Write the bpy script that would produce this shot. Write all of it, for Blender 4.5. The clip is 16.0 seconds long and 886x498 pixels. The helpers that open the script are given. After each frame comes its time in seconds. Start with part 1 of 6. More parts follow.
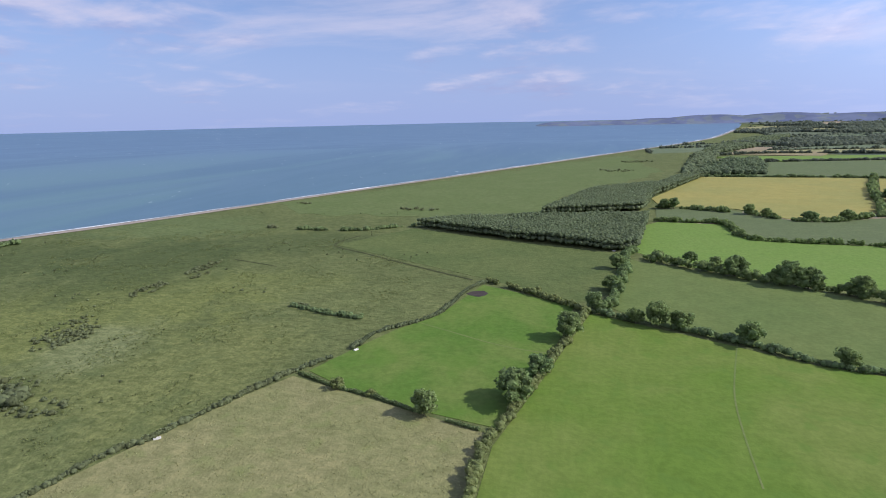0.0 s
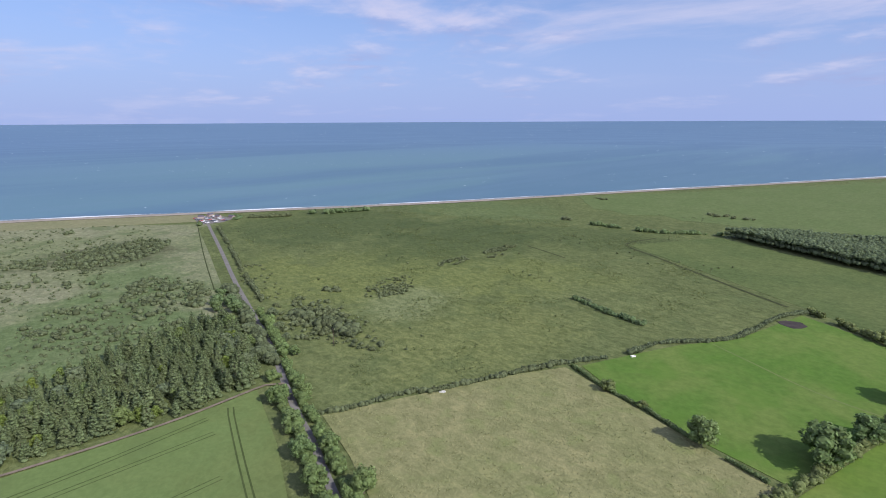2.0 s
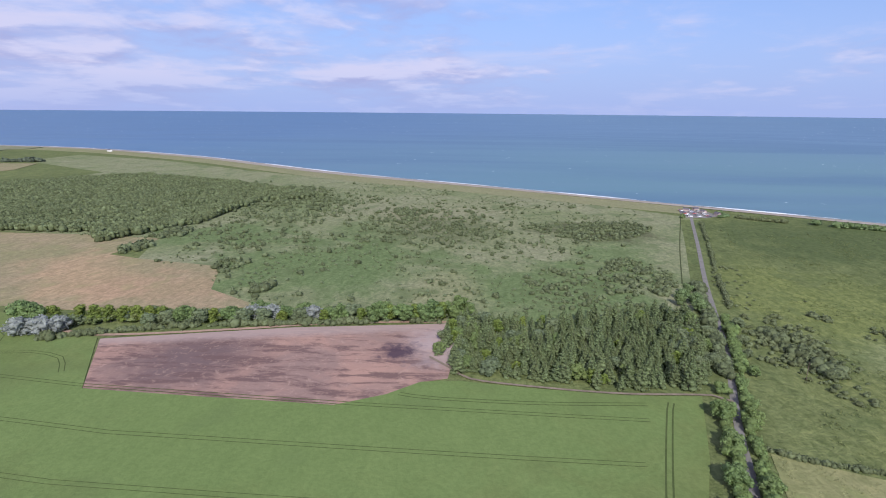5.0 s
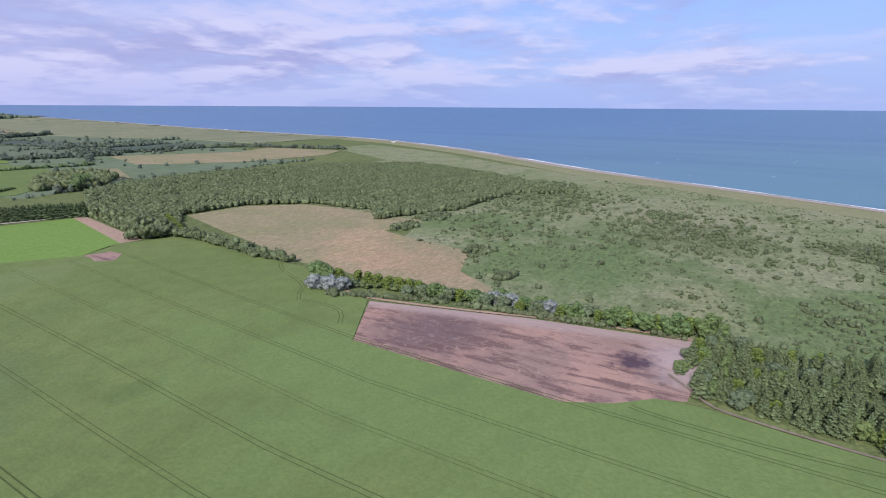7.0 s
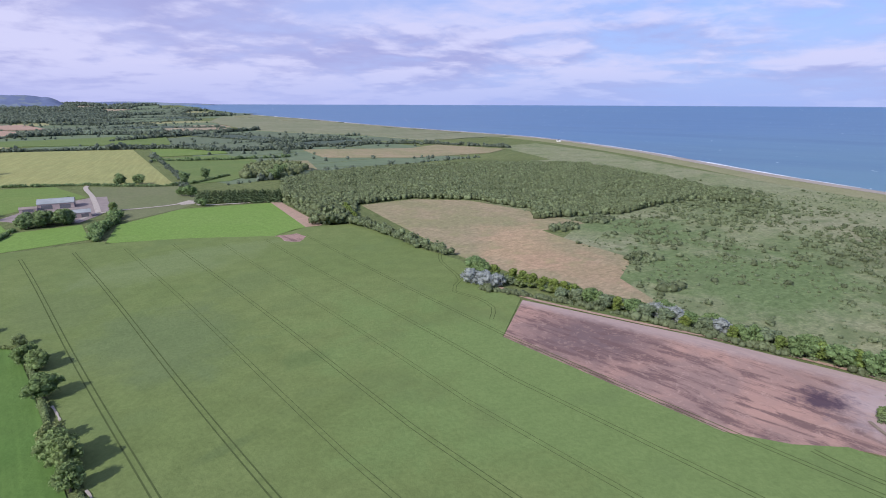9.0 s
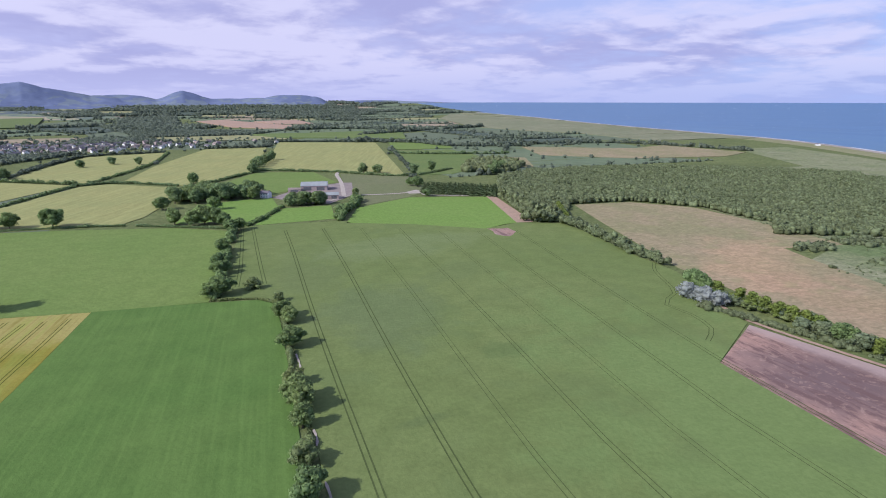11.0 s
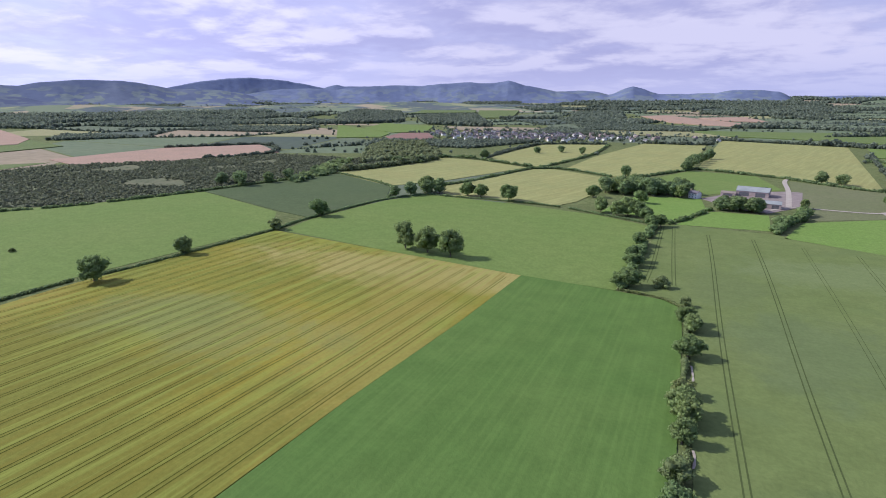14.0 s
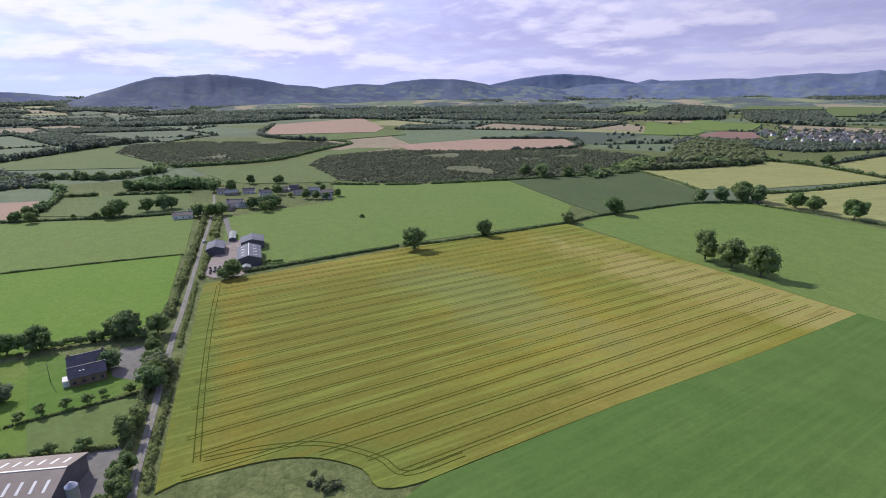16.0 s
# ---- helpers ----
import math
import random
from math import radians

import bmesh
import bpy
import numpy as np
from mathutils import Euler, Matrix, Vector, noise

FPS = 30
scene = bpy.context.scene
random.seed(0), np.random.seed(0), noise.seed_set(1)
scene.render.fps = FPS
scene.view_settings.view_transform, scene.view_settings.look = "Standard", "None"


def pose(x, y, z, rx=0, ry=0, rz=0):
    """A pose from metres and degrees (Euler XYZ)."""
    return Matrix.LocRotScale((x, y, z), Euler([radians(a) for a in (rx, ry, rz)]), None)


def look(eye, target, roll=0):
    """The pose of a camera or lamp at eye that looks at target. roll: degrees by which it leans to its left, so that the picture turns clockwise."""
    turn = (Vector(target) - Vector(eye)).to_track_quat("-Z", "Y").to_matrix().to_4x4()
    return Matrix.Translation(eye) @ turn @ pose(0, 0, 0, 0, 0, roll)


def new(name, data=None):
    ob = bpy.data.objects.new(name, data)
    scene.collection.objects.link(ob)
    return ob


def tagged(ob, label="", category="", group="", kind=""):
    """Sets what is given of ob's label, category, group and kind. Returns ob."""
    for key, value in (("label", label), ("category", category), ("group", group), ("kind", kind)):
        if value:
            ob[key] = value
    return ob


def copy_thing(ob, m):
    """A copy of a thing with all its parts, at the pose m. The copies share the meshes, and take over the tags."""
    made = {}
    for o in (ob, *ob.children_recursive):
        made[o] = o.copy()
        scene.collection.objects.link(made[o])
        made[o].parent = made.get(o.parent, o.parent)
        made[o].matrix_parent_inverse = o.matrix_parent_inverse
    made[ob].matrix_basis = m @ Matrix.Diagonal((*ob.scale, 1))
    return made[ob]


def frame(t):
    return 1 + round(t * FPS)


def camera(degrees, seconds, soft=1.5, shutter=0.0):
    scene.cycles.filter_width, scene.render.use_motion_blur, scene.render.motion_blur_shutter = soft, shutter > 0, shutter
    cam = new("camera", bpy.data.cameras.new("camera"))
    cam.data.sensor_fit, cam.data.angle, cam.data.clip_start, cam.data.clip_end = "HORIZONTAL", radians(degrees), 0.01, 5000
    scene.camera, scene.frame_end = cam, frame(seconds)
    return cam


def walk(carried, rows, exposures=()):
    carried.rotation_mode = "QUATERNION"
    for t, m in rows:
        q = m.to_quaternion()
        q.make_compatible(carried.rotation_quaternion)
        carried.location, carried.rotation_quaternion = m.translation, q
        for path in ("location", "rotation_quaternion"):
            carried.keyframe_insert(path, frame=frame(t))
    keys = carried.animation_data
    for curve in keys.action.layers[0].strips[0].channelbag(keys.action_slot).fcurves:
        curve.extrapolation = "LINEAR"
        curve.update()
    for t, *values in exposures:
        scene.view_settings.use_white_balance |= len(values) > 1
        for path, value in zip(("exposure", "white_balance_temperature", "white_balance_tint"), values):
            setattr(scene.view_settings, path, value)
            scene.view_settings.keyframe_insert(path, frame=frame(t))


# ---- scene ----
cam = camera(78.4, 16.0, 1.0)
PATH = [
    (0.0, pose(0, 0, 102, 76.73, 1.27, -165.02)),
    (0.5, pose(0, 0, 102, 76.77, 0.99, -156.47)),
    (1.0, pose(0, 0, 102, 76.74, 0.70, -148.75)),
    (1.5, pose(0, 0, 102, 76.70, 0.50, -142.19)),
    (2.0, pose(0, 0, 102, 76.61, 0.29, -134.15)),
    (2.5, pose(0, 0, 102, 76.47, -0.09, -123.96)),
    (3.0, pose(0, 0, 102, 76.30, -0.28, -114.10)),
    (3.5, pose(0, 0, 102, 76.21, -0.34, -107.44)),
    (4.0, pose(0, 0, 102, 76.05, -0.37, -100.58)),
    (4.5, pose(0, 0, 102, 75.91, -0.45, -93.43)),
    (5.0, pose(0, 0, 102, 75.73, -0.53, -85.36)),
    (5.2, pose(0, 0, 102, 75.68, -0.55, -82.23)),
    (7.3, pose(0, 0, 102, 75.10, -0.35, -56.30)),
    (7.5, pose(0, 0, 102, 75.09, -0.35, -54.39)),
    (8.0, pose(0, 0, 102, 75.04, -0.33, -50.13)),
    (8.5, pose(0, 0, 102, 74.98, -0.24, -46.55)),
    (8.7, pose(0, 0, 102, 74.96, -0.23, -44.92)),
    (10.8, pose(0, 0, 102, 74.64, 0.06, -22.95)),
    (11.0, pose(0, 0, 102, 74.66, -0.00, -20.00)),
    (11.5, pose(0, 0, 102, 74.61, -0.12, -12.72)),
    (12.0, pose(0, 0, 102, 74.49, -0.06, -4.65)),
    (12.5, pose(0, 0, 102, 74.44, -0.05, 2.00)),
    (13.0, pose(0, 0, 102, 74.36, 0.04, 9.47)),
    (13.5, pose(0, 0, 102, 74.29, -0.02, 16.19)),
    (14.0, pose(0, 0, 102, 74.22, 0.02, 23.33)),
    (14.5, pose(0, 0, 102, 74.12, 0.08, 30.23)),
    (15.0, pose(0, 0, 102, 74.04, 0.21, 37.02)),
    (15.5, pose(0, 0, 102, 73.96, 0.43, 44.50)),
    (16.0, pose(0, 0, 102, 73.91, 0.50, 54.08)),
]
walk(cam, PATH, [(0.0, 0.02, 6450, 10), (2.0, 0.06, 6330, 10), (5.0, 0.12, 6280, 11), (8.0, 0.14, 6080, 13), (12.5, 0.16, 6130, 13), (14.5, 0.11, 6240, 12), (16.0, 0.00, 6380, 11)])

# ---- sky and sun ----
SUN_AZ, SUN_EL = 262, 37
world = bpy.data.worlds.new("world")
scene.world = world
world.use_nodes = True
wt = world.node_tree


def wire(tree, kind, **sets):
    """A node with its inputs set: numbers by value, sockets by link; names starting with 'p_' are properties."""
    n = tree.nodes.new(kind)
    for key, val in sets.items():
        if key == "blend":
            n.blend_type = val
        elif key == "data":
            n.data_type = val
        elif key == "op":
            n.operation = val
        else:
            slot = n.inputs[int(key[1:])]
            if isinstance(val, bpy.types.NodeSocket):
                tree.links.new(val, slot)
            else:
                slot.default_value = val
    return n


def mixed(tree, fac, a, b, how="MIX"):
    n = tree.nodes.new("ShaderNodeMix")
    n.data_type, n.blend_type = "RGBA", how
    for slot, val in ((0, fac), (6, a), (7, b)):
        if isinstance(val, bpy.types.NodeSocket):
            tree.links.new(val, n.inputs[slot])
        else:
            n.inputs[slot].default_value = val if slot == 0 else (*val, 1)
    return n.outputs[2]


def sums(tree, op, a, b=0.0, clamp=False):
    n = wire(tree, "ShaderNodeMath", op=op, i0=a, i1=b)
    n.use_clamp = clamp
    return n.outputs[0]


def ramp(tree, x, lo, hi):
    n = tree.nodes.new("ShaderNodeMapRange")
    n.interpolation_type = "SMOOTHSTEP"
    tree.links.new(x, n.inputs[0])
    n.inputs[1].default_value, n.inputs[2].default_value = lo, hi
    return n.outputs[0]


def noise_at(tree, vec, scale, detail=4.0, rough=0.55, warp=0.0):
    n = wire(tree, "ShaderNodeTexNoise", i0=vec, i2=scale, i3=detail, i4=rough, i8=warp)
    return n.outputs[0]


sky = wt.nodes.new("ShaderNodeTexSky")
sky.sky_type = "NISHITA"
sky.sun_disc = False
sky.sun_elevation = radians(SUN_EL)
sky.sun_rotation = radians(SUN_AZ)
sky.dust_density = 0.3
sky.ozone_density = 2.0
blue = wire(wt, "ShaderNodeVectorMath", op="MULTIPLY", i0=sky.outputs[0], i1=(0.105, 0.118, 0.155))
way = wt.nodes.new("ShaderNodeTexCoord").outputs["Generated"]
axes = wire(wt, "ShaderNodeSeparateXYZ", i0=way)
height = sums(wt, "MAXIMUM", axes.outputs[2], 0.0)


def overhead(shift, up):
    """Place on a cloud deck seen in this direction."""
    lift = sums(wt, "ADD", height, shift)
    return wire(wt, "ShaderNodeCombineXYZ", i0=sums(wt, "DIVIDE", axes.outputs[0], lift), i1=sums(wt, "DIVIDE", axes.outputs[1], lift), i2=up).outputs[0]


# more cloud over the hills to the north-west, open sky over the sea to the south-east
lean = sums(wt, "ADD", sums(wt, "MULTIPLY", axes.outputs[0], -0.030), sums(wt, "ADD", sums(wt, "MULTIPLY", axes.outputs[1], 0.085), 0.022))


def deck(shift):
    at = overhead(shift, 1.7)
    lump = sums(wt, "ADD", sums(wt, "MULTIPLY", noise_at(wt, at, 0.75, 5.0, 0.54, 0.15), 0.66), sums(wt, "MULTIPLY", noise_at(wt, at, 2.6, 6.0, 0.58, 0.3), 0.34))
    return sums(wt, "ADD", lump, lean)


body = deck(0.150)
above = deck(0.168)
cover = ramp(wt, body, 0.42, 0.62)
# grey undersides: where the deck thickens upwards, and in broad darker masses
mass = noise_at(wt, overhead(0.15, 4.3), 0.62, 5.0, 0.56, 0.2)
under = sums(wt, "ADD", sums(wt, "MULTIPLY", sums(wt, "SUBTRACT", above, body), 1.6), sums(wt, "MULTIPLY", mass, 0.9))
thick = ramp(wt, under, 0.33, 0.60)
veil = ramp(wt, axes.outputs[2], 0.34, -0.02)
air = mixed(wt, sums(wt, "MULTIPLY", veil, 0.95), blue.outputs[0], (0.42, 0.53, 0.93))
air = mixed(wt, ramp(wt, lean, 0.02, 0.13), air, (0.58, 0.59, 0.90))
wisp = ramp(wt, sums(wt, "ADD", noise_at(wt, overhead(0.09, 8.0), 0.36, 7.0, 0.6, 0.5), sums(wt, "ADD", sums(wt, "MULTIPLY", lean, -0.45), sums(wt, "MULTIPLY", axes.outputs[0], -0.08))), 0.44, 0.68)
air = mixed(wt, sums(wt, "MULTIPLY", wisp, sums(wt, "MULTIPLY", ramp(wt, axes.outputs[2], 0.04, 0.12), 0.85)), air, (0.74, 0.74, 0.98))
cloud = mixed(wt, thick, (0.77, 0.75, 0.98), (0.45, 0.455, 0.76))
shown = mixed(wt, sums(wt, "MULTIPLY", cover, sums(wt, "ADD", sums(wt, "MULTIPLY", ramp(wt, axes.outputs[2], 0.0, 0.075), 0.64), 0.22)), air, cloud)
# thin cloud is brighter towards the sun
sunward = wire(wt, "ShaderNodeVectorMath", op="DOT_PRODUCT", i0=way, i1=(math.sin(radians(SUN_AZ)) * math.cos(radians(SUN_EL)), math.cos(radians(SUN_AZ)) * math.cos(radians(SUN_EL)), math.sin(radians(SUN_EL)))).outputs[1]
gain = sums(wt, "ADD", sums(wt, "MULTIPLY", ramp(wt, sunward, 0.1, 1.0), 0.50), 0.83)
lit = wire(wt, "ShaderNodeVectorMath", op="SCALE", i0=shown)
wt.links.new(gain, lit.inputs[3])
shown = lit.outputs[0]
wt.links.new(shown, wt.nodes["Background"].inputs[0])
wt.nodes["Background"].inputs[1].default_value = 1.0

sun = new("sun", bpy.data.lights.new("sun", "SUN"))
sun.data.energy = 4.7
sun.data.angle = radians(0.6)
sun.data.color = (1.0, 0.95, 0.87)
a, e = radians(SUN_AZ), radians(SUN_EL)
sun.matrix_world = look((math.sin(a) * math.cos(e) * 100, math.cos(a) * math.cos(e) * 100, math.sin(e) * 100), (0, 0, 0))

# ---- materials ----
MATS = {}


def material(name, build, rough=0.9, spec=0.2, metal=0.0, relief=0.35):
    """build(tree, pos) gives the colour socket and the height socket (or None) of a new material."""
    if name in MATS:
        return MATS[name]
    m = bpy.data.materials.new(name)
    m.use_nodes = True
    t = m.node_tree
    p = t.nodes["Principled BSDF"]
    p.inputs["Roughness"].default_value = rough
    p.inputs["Specular IOR Level"].default_value = spec
    p.inputs["Metallic"].default_value = metal
    pos = t.nodes.new("ShaderNodeNewGeometry").outputs["Position"]
    col, high = build(t, pos)
    t.links.new(col, p.inputs["Base Color"])
    if high is not None:
        b = t.nodes.new("ShaderNodeBump")
        b.inputs["Strength"].default_value = 0.6
        b.inputs["Distance"].default_value = relief
        t.links.new(high, b.inputs["Height"])
        t.links.new(b.outputs[0], p.inputs["Normal"])
    MATS[name] = m
    return m


def tone(c, k):
    return tuple(v * k for v in c)


def muted(c, share=0.04):
    """A colour drawn a little towards grey."""
    grey = 0.3 * c[0] + 0.6 * c[1] + 0.1 * c[2]
    return tuple(v + (grey - v) * share for v in c)


def grassy(name, base, patch, far=0.018, near=0.35, amount=0.7, rows=None, row_step=3.0, row_mix=0.25, spots=None, rough_mix=0.35, relief=0.35, blots=(), tussock=0.0):
    """Field cover: two colours in broad patches, a mid mottle, fine grain, and faint drill rows along a heading in degrees."""
    base, patch = muted(base), muted(patch)

    def build(t, pos):
        wide = ramp(t, noise_at(t, pos, far, 5.0, 0.6, 0.4), 0.35, 0.65)
        col = mixed(t, sums(t, "MULTIPLY", wide, amount), base, patch)
        mid = ramp(t, noise_at(t, pos, far * 7, 4.0, 0.6), 0.3, 0.7)
        col = mixed(t, sums(t, "MULTIPLY", mid, 0.35), col, tone(base, 0.68))
        if blots:
            wander = sums(t, "MULTIPLY", sums(t, "SUBTRACT", noise_at(t, pos, 0.03, 6.0, 0.65, 0.4), 0.5), 3.0)
        for x, y, rx, ry, turn, paint, share in blots:
            off = wire(t, "ShaderNodeVectorMath", op="SUBTRACT", i0=pos, i1=(x, y, 0.0)).outputs[0]
            off = wire(t, "ShaderNodeVectorRotate", i0=off, i3=radians(-turn)).outputs[0]
            off = wire(t, "ShaderNodeVectorMath", op="MULTIPLY", i0=off, i1=(1.0 / rx, 1.0 / ry, 0.0)).outputs[0]
            far_off = wire(t, "ShaderNodeVectorMath", op="LENGTH", i0=off).outputs[1]
            col = mixed(t, sums(t, "MULTIPLY", ramp(t, sums(t, "ADD", far_off, wander), 1.45, 0.55), share), col, paint)
        if tussock:
            drawn = wire(t, "ShaderNodeMapping", i0=pos, i2=(0, 0, radians(20)), i3=(0.16, 0.26, 0.0)).outputs[0]
            clump = noise_at(t, drawn, 1.0, 6.0, 0.7, 0.8)
            col = mixed(t, sums(t, "MULTIPLY", ramp(t, clump, 0.44, 0.64), tussock), col, (0.50, 0.56, 0.48), "MULTIPLY")
            col = mixed(t, sums(t, "MULTIPLY", ramp(t, clump, 0.48, 0.34), tussock), col, (1.35, 1.28, 1.25), "MULTIPLY")
        grain = noise_at(t, pos, near, 3.0, 0.65)
        col = mixed(t, sums(t, "MULTIPLY", ramp(t, grain, 0.35, 0.65), rough_mix), col, (0.60, 0.62, 0.60), "MULTIPLY")
        if spots:
            tuft = ramp(t, noise_at(t, pos, spots[1], 2.0, 0.5), 0.55, 0.68)
            col = mixed(t, sums(t, "MULTIPLY", tuft, spots[2]), col, spots[0])
        if rows is not None:
            turned = wire(t, "ShaderNodeVectorRotate", i0=pos, i3=radians(rows)).outputs[0]
            drawn = wire(t, "ShaderNodeMapping", i0=turned, i3=(1.0 / row_step, 0.012, 0.0)).outputs[0]
            streak = noise_at(t, drawn, 1.0, 4.0, 0.65)
            col = mixed(t, sums(t, "MULTIPLY", ramp(t, streak, 0.45, 0.68), row_mix), col, tone(patch, 1.35))
            col = mixed(t, sums(t, "MULTIPLY", ramp(t, streak, 0.50, 0.30), row_mix), col, tone(base, 0.72))
        return col, grain
    return material(name, build, spec=0.05, relief=relief)


def mottled(name, c1, c2, scale=1.0, rough=0.85, spec=0.3, metal=0.0):
    """A plain built surface with stains and grain."""
    def build(t, pos):
        col = mixed(t, ramp(t, noise_at(t, pos, scale, 5.0, 0.6), 0.3, 0.7), c1, c2)
        grain = noise_at(t, pos, scale * 9, 3.0, 0.6)
        return mixed(t, sums(t, "MULTIPLY", grain, 0.35), col, tone(c1, 0.7)), None
    return material(name, build, rough, spec, metal)


def leafy(name, c, vary=0.45, blush=None):
    """Foliage: every leaf spray takes its own shade, every plant a slightly different green."""
    c = muted(c, 0.05)

    def build(t, pos):
        isle = t.nodes.new("ShaderNodeNewGeometry").outputs["Random Per Island"]
        own = t.nodes.new("ShaderNodeObjectInfo").outputs["Random"]
        col = mixed(t, isle, tone(c, 1 - vary), tone(c, 1 + vary))
        col = mixed(t, sums(t, "MULTIPLY", own, 0.35), col, blush or (c[0] * 1.35, c[1] * 1.1, c[2] * 0.8))
        broad = ramp(t, noise_at(t, pos, 0.06, 3.0), 0.35, 0.65)
        return mixed(t, sums(t, "MULTIPLY", broad, 0.3), col, tone(c, 0.7)), None
    m = material(name, build, 0.75, 0.10)
    t = m.node_tree
    p = t.nodes["Principled BSDF"]
    glow = t.nodes.new("ShaderNodeBsdfTranslucent")
    t.links.new(p.inputs["Base Color"].links[0].from_socket, glow.inputs[0])
    blend = t.nodes.new("ShaderNodeMixShader")
    blend.inputs[0].default_value = 0.48
    t.links.new(p.outputs[0], blend.inputs[1])
    t.links.new(glow.outputs[0], blend.inputs[2])
    t.links.new(blend.outputs[0], t.nodes["Material Output"].inputs[0])
    return m


SEDGE, CLOUD_SHADE, FEN, BOG = (0.172, 0.196, 0.066), (0.074, 0.100, 0.040), (0.130, 0.178, 0.074), (0.098, 0.104, 0.058)
# The darkest olive blots paint cloud shadow over the back of the marsh.
GRASS = grassy("marsh_grass", (0.128, 0.154, 0.058), (0.168, 0.194, 0.074), 0.009, 0.42, 0.7, spots=((0.085, 0.115, 0.045), 0.05, 0.35), rough_mix=0.45, relief=1.2, tussock=0.6,
               blots=[(270, -235, 75, 75, 20, SEDGE, 0.75), (165, -175, 32, 60, -30, (0.165, 0.185, 0.070), 0.9), (225, -195, 22, 30, 10, (0.20, 0.225, 0.11), 0.7), (330, -170, 60, 22, -17, SEDGE, 0.6), (330, -330, 60, 90, 30, CLOUD_SHADE, 0.7), (460, -300, 80, 110, 0, CLOUD_SHADE, 0.65), (240, -420, 120, 40, 10, CLOUD_SHADE, 0.6), (200, -300, 40, 30, 0, SEDGE, 0.4), (420, -470, 90, 60, 0, FEN, 0.5)])
SCRUBLAND = grassy("scrub_grass", (0.250, 0.256, 0.150), (0.178, 0.214, 0.094), 0.012, 0.42, 0.75, spots=((0.098, 0.130, 0.055), 0.035, 0.6), rough_mix=0.5, relief=1.2, tussock=0.5,
                   blots=[(350, 105, 70, 80, 30, FEN, 0.95), (425, 215, 45, 60, 0, FEN, 0.9), (310, -45, 50, 60, 20, FEN, 0.9), (380, -90, 60, 28, -15, FEN, 0.8), (478, -100, 36, 46, 0, BOG, 0.9), (450, 100, 50, 26, 20, FEN, 0.6), (470, 40, 60, 50, 0, BOG, 0.4), (600, 210, 80, 60, 20, FEN, 0.4), (300, 25, 35, 22, 10, (0.25, 0.25, 0.14), 0.7), (560, 60, 45, 70, 10, (0.26, 0.25, 0.16), 0.5)])
COAST_GRASS = grassy("coast_grass", (0.138, 0.178, 0.066), (0.118, 0.165, 0.056), 0.02, 0.35, 0.8, tussock=0.3)
RUSHY = grassy("rush_pasture", (0.218, 0.226, 0.096), (0.262, 0.250, 0.118), 0.03, 0.9, 0.8, spots=((0.165, 0.195, 0.072), 0.11, 0.45), rough_mix=0.3, relief=0.4, tussock=0.42)
LUSH = grassy("lush_pasture", (0.094, 0.178, 0.030), (0.150, 0.206, 0.050), 0.026, 0.4, 0.9, spots=((0.085, 0.165, 0.028), 0.05, 0.5))
PASTURE = grassy("grazed_pasture", (0.116, 0.196, 0.030), (0.166, 0.212, 0.052), 0.014, 0.4, 0.85, spots=((0.10, 0.175, 0.035), 0.1, 0.45))
DRY_PASTURE = grassy("dry_pasture", (0.122, 0.174, 0.054), (0.145, 0.186, 0.060), 0.014, 0.4, 0.8)
BRIGHT = grassy("bright_ley", (0.150, 0.245, 0.052), (0.165, 0.250, 0.060), 0.03, 0.5, 0.6)
MEADOW = grassy("green_meadow", (0.138, 0.204, 0.052), (0.156, 0.212, 0.058), 0.016, 0.45, 0.7)
CORN = grassy("green_corn", (0.134, 0.177, 0.056), (0.152, 0.190, 0.064), 0.012, 0.6, 0.85, spots=((0.105, 0.145, 0.055), 0.03, 0.35), rough_mix=0.25, blots=[(165, 60, 60, 150, 8, (0.140, 0.204, 0.070), 0.6), (60, 250, 30, 40, 0, (0.112, 0.148, 0.070), 0.5), (48, 150, 9, 2.5, 4, (0.095, 0.130, 0.050), 0.5), (95, 190, 9, 7, 0, (0.10, 0.14, 0.05), 0.6), (30, 320, 22, 30, 0, (0.118, 0.152, 0.062), 0.5), (120, 300, 26, 14, 30, (0.118, 0.155, 0.06), 0.5), (100, 370, 60, 25, 0, (0.16, 0.20, 0.09), 0.5)], tussock=0.12)
BEET = grassy("drilled_green_crop", (0.082, 0.152, 0.034), (0.100, 0.166, 0.040), 0.012, 0.6, 0.85, rows=3, row_step=2.0, row_mix=0.2, rough_mix=0.2)
# Blots give uneven ripeness; the dark near and pale north-east ones also paint view-dependent brightness.
BARLEY = grassy("ripening_barley", (0.226, 0.200, 0.030), (0.158, 0.188, 0.034), 0.020, 0.6, 0.9, rows=6.5, row_step=3.2, row_mix=0.6, rough_mix=0.3, blots=[(-225, 54, 88, 7, -16, (0.31, 0.205, 0.022), 0.75), (-150, 150, 30, 60, 10, (0.29, 0.215, 0.03), 0.5), (-120, 285, 130, 28, 5, (0.32, 0.275, 0.105), 0.75), (-110, 180, 30, 90, 10, (0.26, 0.215, 0.060), 0.6), (-190, 85, 120, 70, -10, (0.150, 0.148, 0.030), 0.85), (-228, 37, 88, 7, -16, (0.105, 0.150, 0.032), 0.8), (-122, 52, 26, 14, 40, (0.12, 0.155, 0.035), 0.7), (-200, 170, 60, 30, 0, (0.19, 0.215, 0.085), 0.5), (-300, 130, 20, 60, 0, (0.28, 0.21, 0.055), 0.5)])
